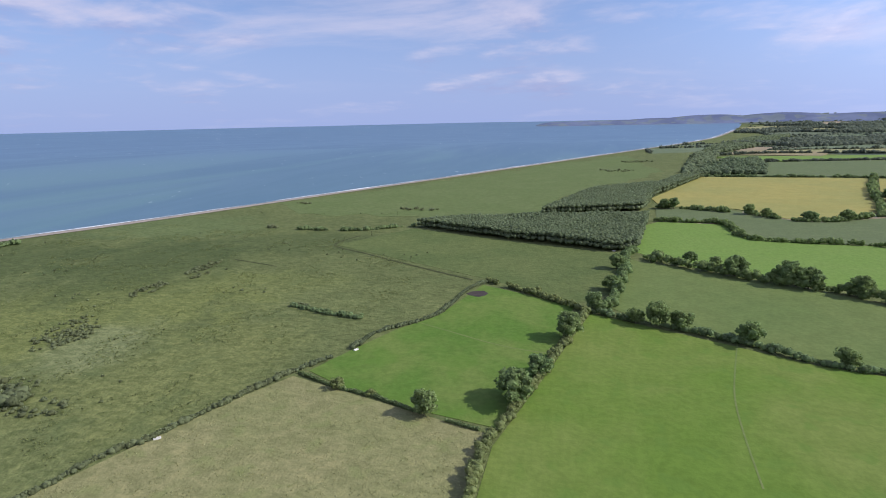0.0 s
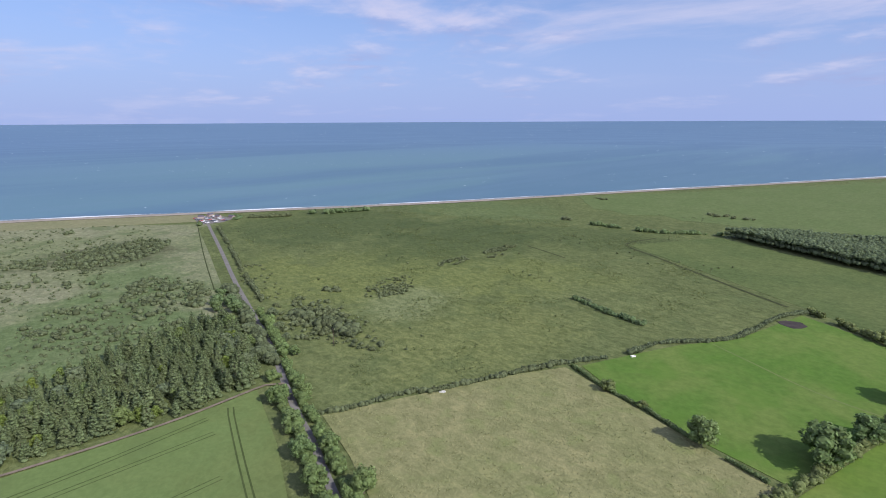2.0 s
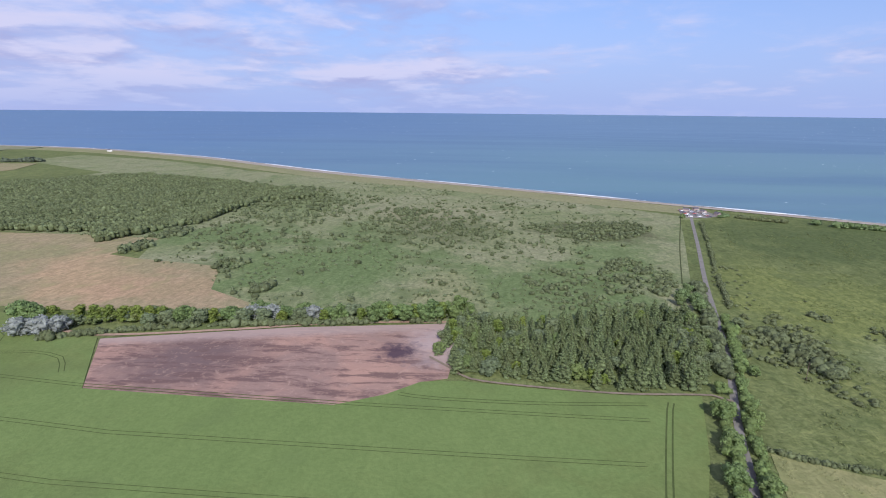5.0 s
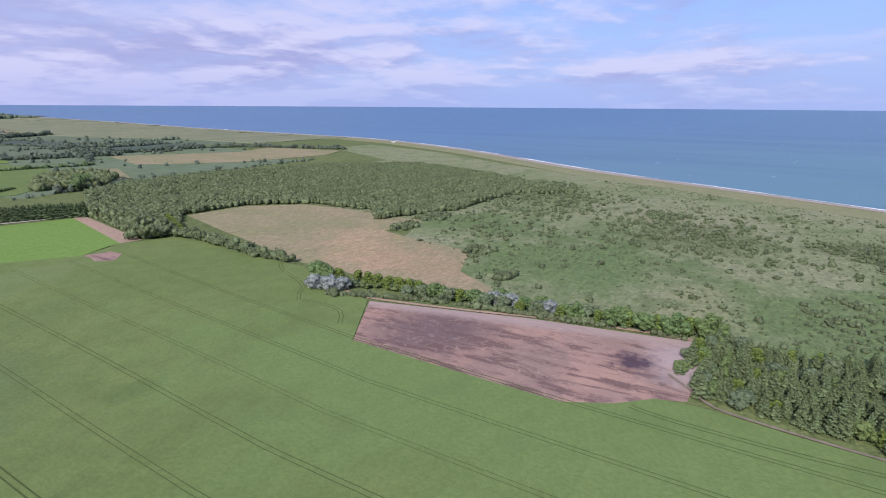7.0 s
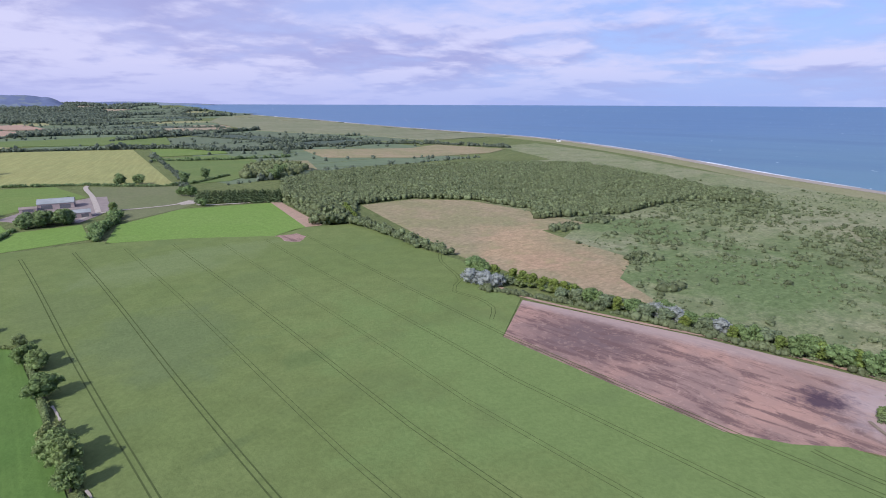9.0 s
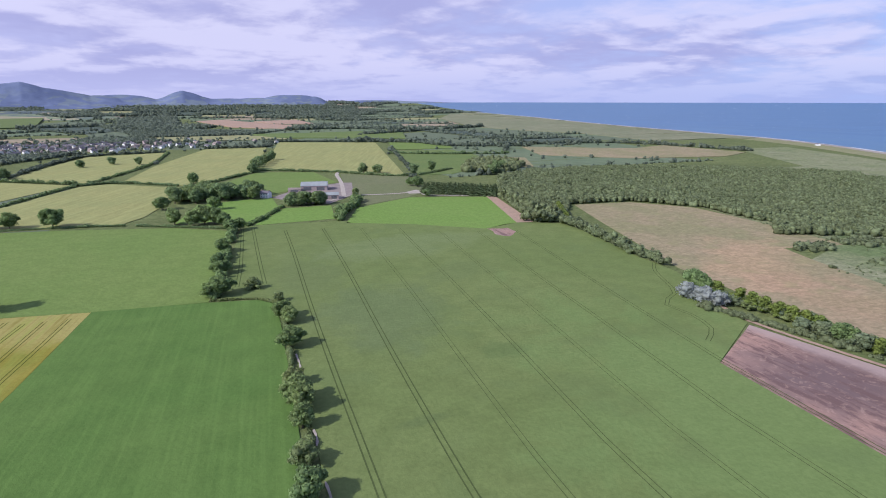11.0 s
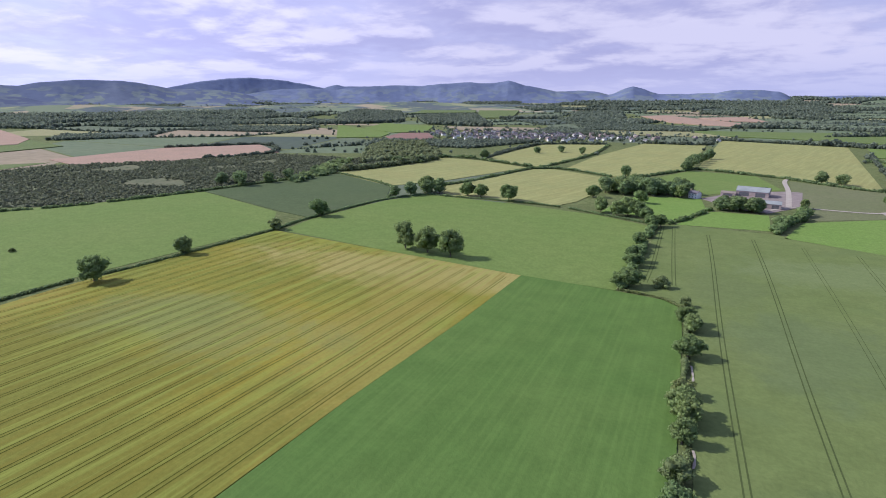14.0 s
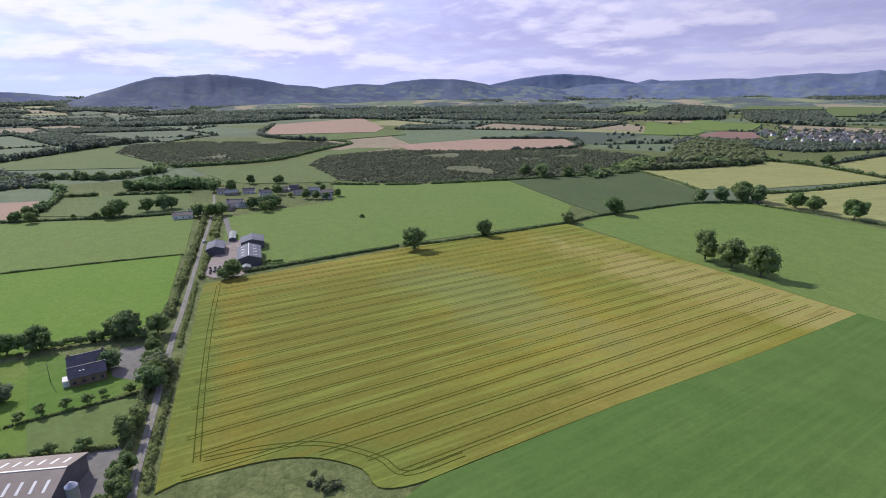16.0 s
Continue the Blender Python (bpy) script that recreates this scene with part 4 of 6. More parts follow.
def ridge(label, dist, deep, tops, cover, seed, name="hill"):
    """A range of hills. tops: for each summit its heading, half width and height above eye level in degrees, and how blunt it is."""
    lo, hi = min(a - w for a, w, p, k in tops), max(a + w for a, w, p, k in tops)
    nu, nv = int((hi - lo) * 7), 30
    verts, faces = [], []
    for i in range(nu + 1):
        az = lo + (hi - lo) * i / nu
        q = radians(az)
        foot = math.degrees(math.atan2(rise(dist, 0) - 102, dist))
        crest = foot
        for a, w, p, k in tops:
            u = abs(az - a) / w
            if u < 1 and w > 2.8:
                crest = max(crest, foot + (p - foot) * (1 - u ** k))
        for a, w, p, k in tops:
            u = abs(az - a) / w
            if u < 1 and w <= 2.8:
                crest += max(0.0, p - crest) * (1 - u) ** k
        crest += (crest - foot) * 0.03 * noise.fractal(Vector((az * 0.55, seed * 7.0, 2.0)), 0.8, 2.2, 5)
        top = dist * math.tan(radians(crest)) + 102
        for j in range(nv + 1):
            w = j / nv * 1.4 - 1
            spur = 0.10 * noise.fractal(Vector((az * 0.35 + seed * 5, w * 1.1, seed)), 0.9, 2.1, 4) if -1 < w < 0 else 0.0
            form = (1 + w + spur * (1 + w) * -w * 3.0) if w < 0 else max(0.0, 1 - w * 2.2)
            form = max(0.0, min(1.0, form)) ** (1.6 if w < 0 else 1.0)
            r = min(dist + w * deep, 4965)
            base = rise(r, 0)
            verts.append((r * math.sin(q), r * math.cos(q), base - 3 + (top - base + 3) * form if form > 0 else base - 3))
    for i in range(nu):
        for j in range(nv):
            p = i * (nv + 1) + j
            faces.append((p, p + nv + 1, p + nv + 2, p + 1))
    ob = mesh_object(name, verts, faces, cover, smooth=True)
    return tagged(ob, label, "hill", kind="structure")


ridge("distant blue mountains with rounded tops", 4800, 300, [(-42.2, 11, 1.70, 1.7), (-34.0, 3.5, 1.04, 1.5), (-31, 9, 0.92, 2.6)], HAZY_MOOR, 5)
ridge("long haze-blue ridge ending in a sharp stony peak", 4620, 480, [(-20.2, 11, 1.30, 2.3), (-16.7, 1.6, 1.50, 1.2), (-16.9, 5.5, 1.20, 1.6), (-28, 10, 1.02, 2.2), (-37, 8, 0.70, 2.0), (-11.5, 3.5, 0.42, 1.8)], HAZY_MOOR, 7)
ridge("blue hills with farmed lower slopes", 4500, 620, [(-55.0, 9.5, 1.36, 2.1), (-62, 8, 0.90, 2.0), (-47, 7, 0.62, 2.0)], HAZY_FARMED_MOOR, 4)
ridge("low dark hill inland under cloud", 4650, 300, [(-93, 6.5, 0.36, 2.2), (-101, 7, 0.50, 2.0)], HAZY_MOOR, 3)
ridge("dark wooded hill with a broad rounded top and long shoulder", 4250, 800, [(-76.4, 12.0, 1.86, 1.75), (-79.8, 7, 1.68, 1.7), (-69.5, 8.5, 0.90, 1.7), (-64.5, 9, 0.30, 1.5)], HAZY_FOREST_HILL, 1)
ridge("small pointed peak above fields and a low blue hill", 4680, 420, [(-4.75, 1.7, 0.90, 1.3), (-4.6, 3.8, 0.58, 1.5), (-9.8, 4.2, 0.50, 2.0), (-1, 6, 0.16, 2.0)], HAZY_MOOR, 9)
ridge("flat-topped headland above the sea", 4700, 420, [(4.9, 3.7, 0.50, 3.0), (2.0, 5, 0.22, 2.0), (7.2, 1.7, 0.36, 2.0)], HAZY_MOOR, 11)
ridge("faint low hills across the bay", 4880, 80, [(13.2, 5.0, 0.0, 2.2), (17, 4, -0.12, 2)], HAZY_MOOR, 12)
ridge("low headland running out to sea with hills behind the southern bay", 4420, 260, [(178.6, 4.1, -0.33, 5.0), (182.5, 5.5, -0.30, 2.4), (186.5, 6.5, -0.16, 2.0), (190.5, 6, 0.05, 2.0), (196.3, 6, 0.12, 1.8), (203, 9, -0.02, 2.0), (214, 12, 0.0, 2.0)], HAZY_MOOR, 14)
ridge("low rolling farmed hill behind the village", 3750, 700, [(-27, 11, -0.62, 2.0), (-36, 9, -0.80, 2.0), (-18, 8, -0.85, 2.0)], HAZY_SLOPES, 16, "low_hill")
ridge("low rolling farmed hill below the mountains", 3500, 600, [(-56, 12, -0.72, 2.0), (-68, 10, -0.9, 2.0), (-46, 8, -0.95, 2.0)], HAZY_SLOPES, 17, "low_hill")

# ---- roads and tracks ----
ROAD = smooth_line([(572, -212), (545, -203), (431, -168), (342, -140), (287, -124), (241, -111), (213, -102), (185, -92), (161, -84), (143, -79), (129, -74), (111, -68), (60, -52), (0, -34), (-80, -12), (-146, 3), (-158, 6), (-182, 13), (-210, 21), (-245, 31), (-270, 39), (-329, 57), (-405, 80), (-512, 113), (-600, 136)])
EAST, WEST = [p for p in ROAD if p[0] > -62], [p for p in ROAD if p[0] < -56]
structure(ribbon("road", EAST, 2.8, 0.12, TARMAC, 0.05), "narrow worn grey tarmac road between hedges", "road")
structure(ribbon("road", WEST, 2.3, 0.11, mottled("pale_worn_lane", (0.19, 0.178, 0.168), (0.29, 0.272, 0.255), 0.3, 0.95, 0.06), 0.05), "pale dusty worn lane between hedges", "road")
structure(ribbon("grass_crown", WEST, [0.12 + 0.3 * abs(math.sin(k * 0.7)) for k in range(len(WEST))], 0.19, mottled("lane_middle", (0.15, 0.16, 0.09), (0.21, 0.21, 0.14), 0.5)), "worn grassy strip along the middle of the lane", "verge")
structure(ribbon("farm_track", smooth_line([(212, 22), (203, 13), (194, 4), (190, -21), (188, -54), (190, -86), (186, -92)]), 1.3, 0.5, EARTH), "brown earth farm track round the conifers", "track")
structure(ribbon("farm_track", smooth_line([(226, 206), (220, 176), (232, 120), (243, 80), (250, 40), (252, 14)]), 2.4, 0.4, REDSOIL), "pale pinkish edge of the stripped field", "track")
structure(ribbon("farm_track", smooth_line([(100, 592), (114, 693), (121, 770), (129, 800)]), 5, 0.5, GRAVEL), "pale track from the barns to the wheat", "track")
structure(ribbon("farm_track", smooth_line([(75, 560), (105, 590), (160, 588), (205, 600), (186, 570), (250, 541)]), 4, 0.5, GRAVEL), "pale track along the cypress hedge", "track")
structure(ribbon("farm_track", smooth_line([(-377, 77), (-395, 96), (-440, 107), (-478, 115)], 8), 4, 0.4, TARMAC), "grey side lane beside the farm", "track")
for y0, y1 in ((118, 131), (148, 157), (196, 214), (228, 243)):
    bare = smooth_line([(13.2 + 0.3 * math.sin(y0), y0), (13.6, (y0 + y1) / 2), (13.1, y1)], 2.0)
    structure(ribbon("bare_strip", bare, [0.25 + 0.7 * abs(math.sin(k * 1.3 + y0)) for k in range(len(bare))], 0.52, GRAVEL), "bare pale strip of soil along the hedge", "track")
field("farm_yard", "pinkish concrete farmyard", [(25, 610), (59, 661), (114, 693), (127, 690), (112, 600), (98, 579), (78, 552), (48, 569)], CONCRETE, 0.3)
field("farm_yard", "pale concrete farmyard between barns", [(-318, 66), (-330, 62), (-362, 76), (-398, 98), (-392, 106), (-360, 104), (-322, 92), (-313, 80)], CONCRETE, 0.3)
field("shed_yard", "grey tarmac yard before the shed", [(-177, -7), (-172, 3), (-163, 4), (-146, -4), (-140, -20), (-150, -30)], TARMAC, 0.16)
field("house_drive", "grey gravel drive beside the house", [(-247, 12), (-243, 24), (-226, 16), (-213, 13), (-222, 6), (-236, 6)], TARMAC, 0.18)
field("beach_car_park", "gravel car park behind the beach", [(556, -198), (598, -208), (606, -232), (570, -240), (556, -222)], TARMAC, 0.25)
field("gravel_patch", "pale gravel pull-in at the end of the windbreak", [(172, 596), (186, 606), (194, 596), (184, 582), (172, 584)], GRAVEL, 0.3)
field("mud_patch", "black poached mud at the gateway", ragged([(56, -309), (60, -313), (67, -311), (71, -306), (68, -302), (61, -301), (57, -304)], 2.2, 1.5), MUD, 0.22)
structure(ribbon("worn_path", smooth_line([(82, -253), (60, -243), (45, -236), (30, -231), (16, -229)]), 0.9, 0.2, grassy("worn_grass", (0.140, 0.196, 0.058), (0.165, 0.196, 0.070))), "faint trodden path over the paddock", "path")
structure(ribbon("worn_path", smooth_line([(-69, -262), (-62, -235), (-55, -205), (-52, -180), (-50, -150)]), 0.6, 0.17, MATS["worn_grass"]), "faint trodden path over the pasture", "path")
structure(ribbon("ditch", smooth_line([(204, -457), (210, -416), (169, -390), (107, -354), (72, -335)]), 2.2, 0.14, DITCH), "dark drainage ditch across the marsh", "ditch")
structure(ribbon("ditch", smooth_line([(266, -355), (240, -348), (221, -342)]), 1.5, 0.14, DITCH), "short dark drainage ditch", "ditch")
structure(ribbon("ditch", smooth_line([(556, -196), (425, -152), (330, -122)]), 0.8, 0.16, DITCH), "dark ditch beside the road verge", "ditch")

# ---- tramlines ----
def tramline(line, mat, high, gap=2.0, wide=0.5):
    """A pair of wheelings through a crop."""
    n = len(line)
    verts, faces = [], []
    for side in (-1, 1):
        for i, (x, y) in enumerate(line):
            a, b = Vector(line[max(i - 1, 0)]), Vector(line[min(i + 1, n - 1)])
            d = (b - a).normalized()
            for w in (-wide / 2, wide / 2):
                o = side * gap / 2 + w
                verts.append((x - d.y * o, y + d.x * o, high + 0.04))
        m = (0 if side < 0 else 1) * 2 * n
        for i in range(n - 1):
            faces.append((m + 2 * i, m + 2 * i + 1, m + 2 * i + 3, m + 2 * i + 2))
    ob = mesh_object("tramline", verts, faces, mat)
    return tagged(ob, "paired wheel tracks through the crop", "tramline", "tramlines", "structure")


for k, (x, y0, y1) in enumerate([(26, -5, 455), (50, -18, 452), (74, -28, 440), (98, -38, 425), (122, -40, 410), (146, -50, 395), (171, -58, 385)]):
    bend = 0.055 * k
    line = [(x + bend * max(0, y - 120) * 0.35 + 0.6 * math.sin(y * 0.02 + k), y) for y in range(int(y0), int(y1), 10)]
    line = [p for p in line if inside(FIELDS[[i for i, f in enumerate(FIELDS) if f[0] == (13, 120)][0]], p[0] + 1.5, p[1]) and inside(FIELDS[[i for i, f in enumerate(FIELDS) if f[0] == (13, 120)][0]], p[0] - 1.5, p[1])]
    tramline(line, TRAMLINE, 0.3, 1.9, (0.52, 0.48, 0.26, 0.32, 0.24, 0.32, 0.36)[k])
tramline(smooth_line([(110, -46), (120, -49), (150, -58), (178, -67), (183, -69)]), TRAMLINE, 0.31, 1.9, 0.55)
tramline(smooth_line([(181, -60), (178, -20), (178, 17), (180, 30)]), TRAMLINE, 0.31, 1.9, 0.4)
tramline(smooth_line([(-6, 462), (-7, 400), (-8, 350), (-10, 312)]), TRAMLINE, 0.31, 1.9, 0.5)
tramline(smooth_line([(2, 462), (3, 400), (4, 350), (5, 312)]), TRAMLINE, 0.31, 1.9, 0.5)
tramline(smooth_line([(244, 270), (232, 255), (220, 228), (214, 219), (205, 214), (198, 207), (200, 192), (196, 176), (184, 166)]), TRAMLINE, 0.31, 1.9, 0.4)
barley = [f for f in FIELDS if f[0] == (-143, 8)][0]
for k in range(26):
    x0 = -86 - 9.2 * k
    line = [(x0 + 0.115 * (y - 290) + 0.5 * math.sin(y * 0.03 + k * 2), y) for y in range(0, 345, 5)]
    line = [p for p in line if inside(barley, p[0] + 2, p[1] + 5) and inside(barley, p[0] - 2, p[1] - 5)]
    if len(line) > 3:
        tramline(line, TRAMLINE_DRY, 0.36, 1.7, 0.40)
tramline(smooth_line([(-150, 20), (-195, 32), (-250, 48), (-303, 65)]), TRAMLINE_DRY, 0.37, 1.9, 0.34)
tramline(smooth_line([(-150, 22), (-145, 38), (-136, 53), (-121, 63), (-110, 66), (-107, 84)], 2.5), TRAMLINE_DRY, 0.37, 1.9, 0.36)

# ---- trees and hedges ----
def part(name, heap, mat, parent, label=""):
    ob = heap.make(name, mat)
    ob.parent = parent
    return tagged(ob, label)


def tube(heap, a, b, r0, r1, sides=7):
    a, b = np.array(a, float), np.array(b, float)
    d = (b - a) / np.linalg.norm(b - a)
    u = np.cross(d, (0.3, 0.9, 0.1))
    u /= np.linalg.norm(u)
    w = np.cross(d, u)
    q = np.linspace(0, 2 * np.pi, sides, endpoint=False)
    ring = np.cos(q)[:, None] * u + np.sin(q)[:, None] * w
    verts = np.concatenate([a + ring * r0, b + ring * r1])
    k = np.arange(sides)
    heap.add(verts, np.stack([k, (k + 1) % sides, sides + (k + 1) % sides, sides + k], 1))


def broadleaf(label, leaf, tall, spread, lumps, leaves, size, lean=0.0, base=0.22, gaps=0.75, category="tree", name="tree"):
    """A tree one unit of its own height: trunk with limbs, crown of many leaf sprays with gaps."""
    root = new(name)
    h = Heap()
    fork = tall * base * 1.2
    tube(h, (0, 0, -0.2), (lean * 0.3, 0, fork), tall * 0.032, tall * 0.024)
    c, r = [], []
    for k in range(lumps):
        q, z = k * 2.399 + rng.uniform(-0.4, 0.4), (k + 0.5) / lumps
        ring = spread * math.sqrt(max(0.05, 1 - (z * 1.75 - 0.80) ** 2)) * (rng.uniform(0.45, 0.95) if k % 4 else rng.uniform(0, 0.3))
        c.append((math.cos(q) * ring + lean * z, math.sin(q) * ring, tall * (base + 0.10 + (1 - base - 0.22) * z)))
        r.append(spread * rng.uniform(0.22, 0.50) * gaps * 1.15)
    for k in range(0, lumps, 3):
        tube(h, (lean * 0.2, 0, fork * rng.uniform(0.7, 1.0)), c[k], tall * 0.014, tall * 0.005, 5)
    part("trunk", h, WOOD, root)
    h = Heap()
    blobs(h, c, np.array(r) * 0.86, 0.85, ICO1, 0.25)
    sprays(h, c, r, leaves, size, 0.85, 0.25)
    part("crown", h, leaf, root)
    return tagged(root, label, category)


def conifer(label, leaf, tall, spread, name="conifer"):
    root = new(name)
    h = Heap()
    tube(h, (0, 0, -0.2), (0, 0, tall * 0.9), tall * 0.016, tall * 0.004, 6)
    part("trunk", h, WOOD, root)
    h = Heap()
    c, r = [], []
    for k in range(11):
        z = k / 10
        w = spread * (1 - z) ** 0.8 + 0.18
        for q in range(5 if k < 7 else 3):
            g = q * 2 * math.pi / (5 if k < 7 else 3) + k * 0.7
            c.append((math.cos(g) * w * rng.uniform(0.35, 0.75), math.sin(g) * w * rng.uniform(0.35, 0.75), tall * (0.10 + 0.84 * z) + rng.normal() * 0.25))
            r.append(w * rng.uniform(0.40, 0.62))
    blobs(h, c[::2], np.array(r[::2]) * 0.8, 0.8, ICO1, 0.25)
    sprays(h, c, r, 15, 0.25, 0.75, 0.1)
    part("crown", h, leaf, root)
    return tagged(root, label, "conifer")


PROTO = {
    "oak": [broadleaf("dark spreading oak with a dense rounded crown", LEAF_OAK, 10, 5.0, 26, 64, 0.40, 0.3 * k, 0.17) for k in range(3)],
    "ash": [broadleaf("open-crowned ash with light green foliage", LEAF_ASH, 10, 3.9, 26, 60, 0.36, 0.5 * (k - 1), 0.13, 0.86) for k in range(3)],
    "thorn": [broadleaf("low rounded hawthorn bush tree", LEAF_HEDGE, 5, 2.9, 14, 46, 0.30, 0.2, 0.1, 0.9) for k in range(2)],
    "dark": [broadleaf("dark dense sycamore in full leaf", LEAF_DARK, 11, 4.6, 22, 60, 0.45, 0.1, 0.14, 0.95) for k in range(2)],
    "silver": [broadleaf("silvery white-leaved poplar bush tree", LEAF_SILVER, 8, 4.0, 18, 56, 0.36, 0, 0.06, 0.95)],
    "gold": [broadleaf("bushy golden-green broadleaf tree in leaf", LEAF_GOLD, 8, 2.6, 17, 52, 0.33, 0, 0.06, 0.9)],
    "willow": [broadleaf("rounded grey-green willow in leaf", LEAF_WILLOW, 7, 3.8, 18, 52, 0.36, 0, 0.06, 0.95)],
    "sapling": [broadleaf("small young fruit tree", LEAF_OAK, 4, 1.6, 9, 40, 0.22, 0, 0.22, 0.9, name="sapling")],
    "spruce": [conifer("dark green plantation conifer", LEAF_SPRUCE, 12, 2.5) for k in range(3)],
    "cypress": [conifer("dense dark cypress of a windbreak", LEAF_CYPRESS, 12, 3.2)],
}
NATURAL = {"oak": 11, "ash": 10.5, "thorn": 5.4, "dark": 12, "silver": 9, "gold": 9, "willow": 8, "sapling": 4.4, "spruce": 12.4, "cypress": 12.4}
used = set()


def plant(kind, x, y, tall, group="", label="", wide=1.0):
    p = PROTO[kind][int(rng.integers(len(PROTO[kind])))]
    big = kind in ("oak", "ash", "dark") and group not in ("roadside trees", "garden trees", "conifer block")
    s = tall / NATURAL[kind] * (1.14 if big else 1.0)
    wide *= 1.03 if big else 1.0
    rise_by = rng.uniform(0.95, 1.18) if big else 1.0
    m = Matrix.Translation((x, y, rise(x, y) - 0.05)) @ Matrix.Rotation(rng.uniform(0, 6.28), 4, "Z") @ Matrix.Diagonal((s * wide * 1.15, s * wide * rng.uniform(1.0, 1.25), s * rise_by, 1))
    if p.name not in used:
        used.add(p.name)
        ob = p
    else:
        ob = copy_thing(p, Matrix.Identity(4))
    ob.matrix_basis = m
    return tagged(ob, label, "", group)


def hedge(label, pts, tall, wide, leaf=LEAF_HEDGE, lumpy=0.3, gaps=0.0, dense=1.0, name="hedge"):
    """A hedge along a line: overlapping bushy lumps with leaf sprays, uneven in height."""
    line = smooth_line(pts, max(0.9, wide * 0.42))
    d = math.hypot(*np.mean(pts, axis=0))
    c, r = [], []
    for x, y in line:
        k = noise.noise(Vector((x * 0.05, y * 0.05, 1.0)))
        if k < -0.5 + gaps:
            continue
        f = 1 + lumpy * (noise.noise(Vector((x * 0.13, y * 0.13, 4.0))) * 1.6 + rng.uniform(-0.3, 0.3))
        a = max(0.5, wide / 2 * f)
        c.append((x + rng.normal() * 0.15 * wide, y + rng.normal() * 0.15 * wide, rise(x, y) + max(0.3, tall * f - a * 0.9)))
        r.append(a)
        if a > 1.8:
            c.pop(), r.pop()
            for _ in range(4):
                k = a * rng.uniform(0.45, 0.8)
                c.append((x + rng.normal() * 0.42 * a, y + rng.normal() * 0.42 * a, rise(x, y) + max(k * 0.7, tall * f * rng.uniform(0.7, 1.08) - k)))
                r.append(k)
        if tall * f > 2.2 * a:
            c.append((x, y, rise(x, y) + a * 0.7))
            r.append(a * 0.9)
    h = Heap()
    blobs(h, c, np.array(r) * 0.92, 0.95)
    leaf_size = 0.26 if d < 300 else 0.45 if d < 600 else 0.8
    sprays(h, c, r, int((34 if d < 300 else 20 if d < 600 else 11) * dense), leaf_size * np.maximum(1.0, np.array(r) / 1.7), 0.95, 0.3)
    return tagged(h.make(name, leaf), label, "hedge", "hedgerows")


hedge("straggling low bramble hedge across the marsh", [(156, -90), (151, -102), (147, -120), (139, -133), (136, -142), (127, -166), (118, -188)], 1.8, 2.6, LEAF_SCRUB, 0.5)
hedge("straggling low bramble hedge beside the paddock", [(118, -188), (104, -215), (99, -237), (78, -265), (70, -315), (61, -332)], 1.6, 2.2, LEAF_SCRUB, 0.5, 0.12)
hedge("thin dark field hedge", [(115, -187), (92, -178), (77, -175), (55, -167), (33, -161)], 1.5, 1.3, LEAF_DARK, 0.35)
hedge("tall overgrown field hedge", [(29, -115), (29, -129), (29, -152), (24, -170), (16, -207), (7, -246), (-2, -287)], 3.6, 3.6, LEAF_HEDGE, 0.4)
hedge("bushy field hedge of mixed thorn", [(61, -333), (39, -318), (11, -297), (-2, -287)], 3.2, 3.6, LEAF_HEDGE, 0.45)
hedge("tall hedge of hawthorn and ash", [(-10, -290), (-15, -302), (-25, -368), (-29, -416), (-34, -428)], 5.5, 5.5, LEAF_OAK, 0.45)
hedge("long dark hedgerow of mixed thorn", [(-2, -287), (-34, -273), (-47, -269), (-73, -255), (-93, -242), (-104, -238), (-130, -232), (-200, -205)], 3.2, 3.4, LEAF_DARK, 0.45)
hedge("tall thick tree hedge", [(-41, -412), (-61, -394), (-92, -371), (-118, -356), (-145, -346), (-158, -332), (-210, -300), (-260, -280)], 6.0, 6.0, LEAF_OAK, 0.5)
hedge("hedge round the bright field", [(-65, -569), (-90, -566), (-124, -559), (-129, -498), (-159, -486), (-221, -480), (-300, -450)], 4, 4.5, LEAF_OAK, 0.5)
hedge("hedge below the golden barley", [(-75, -655), (-113, -645), (-161, -622), (-189, -588), (-227, -588), (-280, -624), (-320, -640)], 4.5, 5, LEAF_OAK, 0.6, 0.25)
hedge("tree hedge beside the golden barley", [(-286, -640), (-318, -720), (-345, -800), (-425, -990)], 6, 6, LEAF_OAK, 0.6, 0.2)
hedge("dark hedge behind the golden barley", [(-180, -1005), (-300, -1004), (-420, -1000), (-560, -975)], 4, 5, LEAF_DARK, 0.5, 0.1)
hedge("hedge along the far fields", [(-255, -1205), (-366, -1318), (-603, -1368), (-800, -1400)], 5, 7, LEAF_HAZED, 0.6, 0.1)
hedge("hedge with trees along the far fields", [(-300, -1530), (-420, -1590), (-600, -1600), (-760, -1560)], 7, 9, LEAF_HAZED, 0.7, 0.1)
def beside(line, off, x0, x1):
    out = []
    for i in range(1, len(line) - 1, 3):
        d = (Vector(line[i + 1]) - Vector(line[i - 1])).normalized()
        if x0 < line[i][0] < x1:
            out.append((line[i][0] - d.y * off, line[i][1] + d.x * off))
    return out


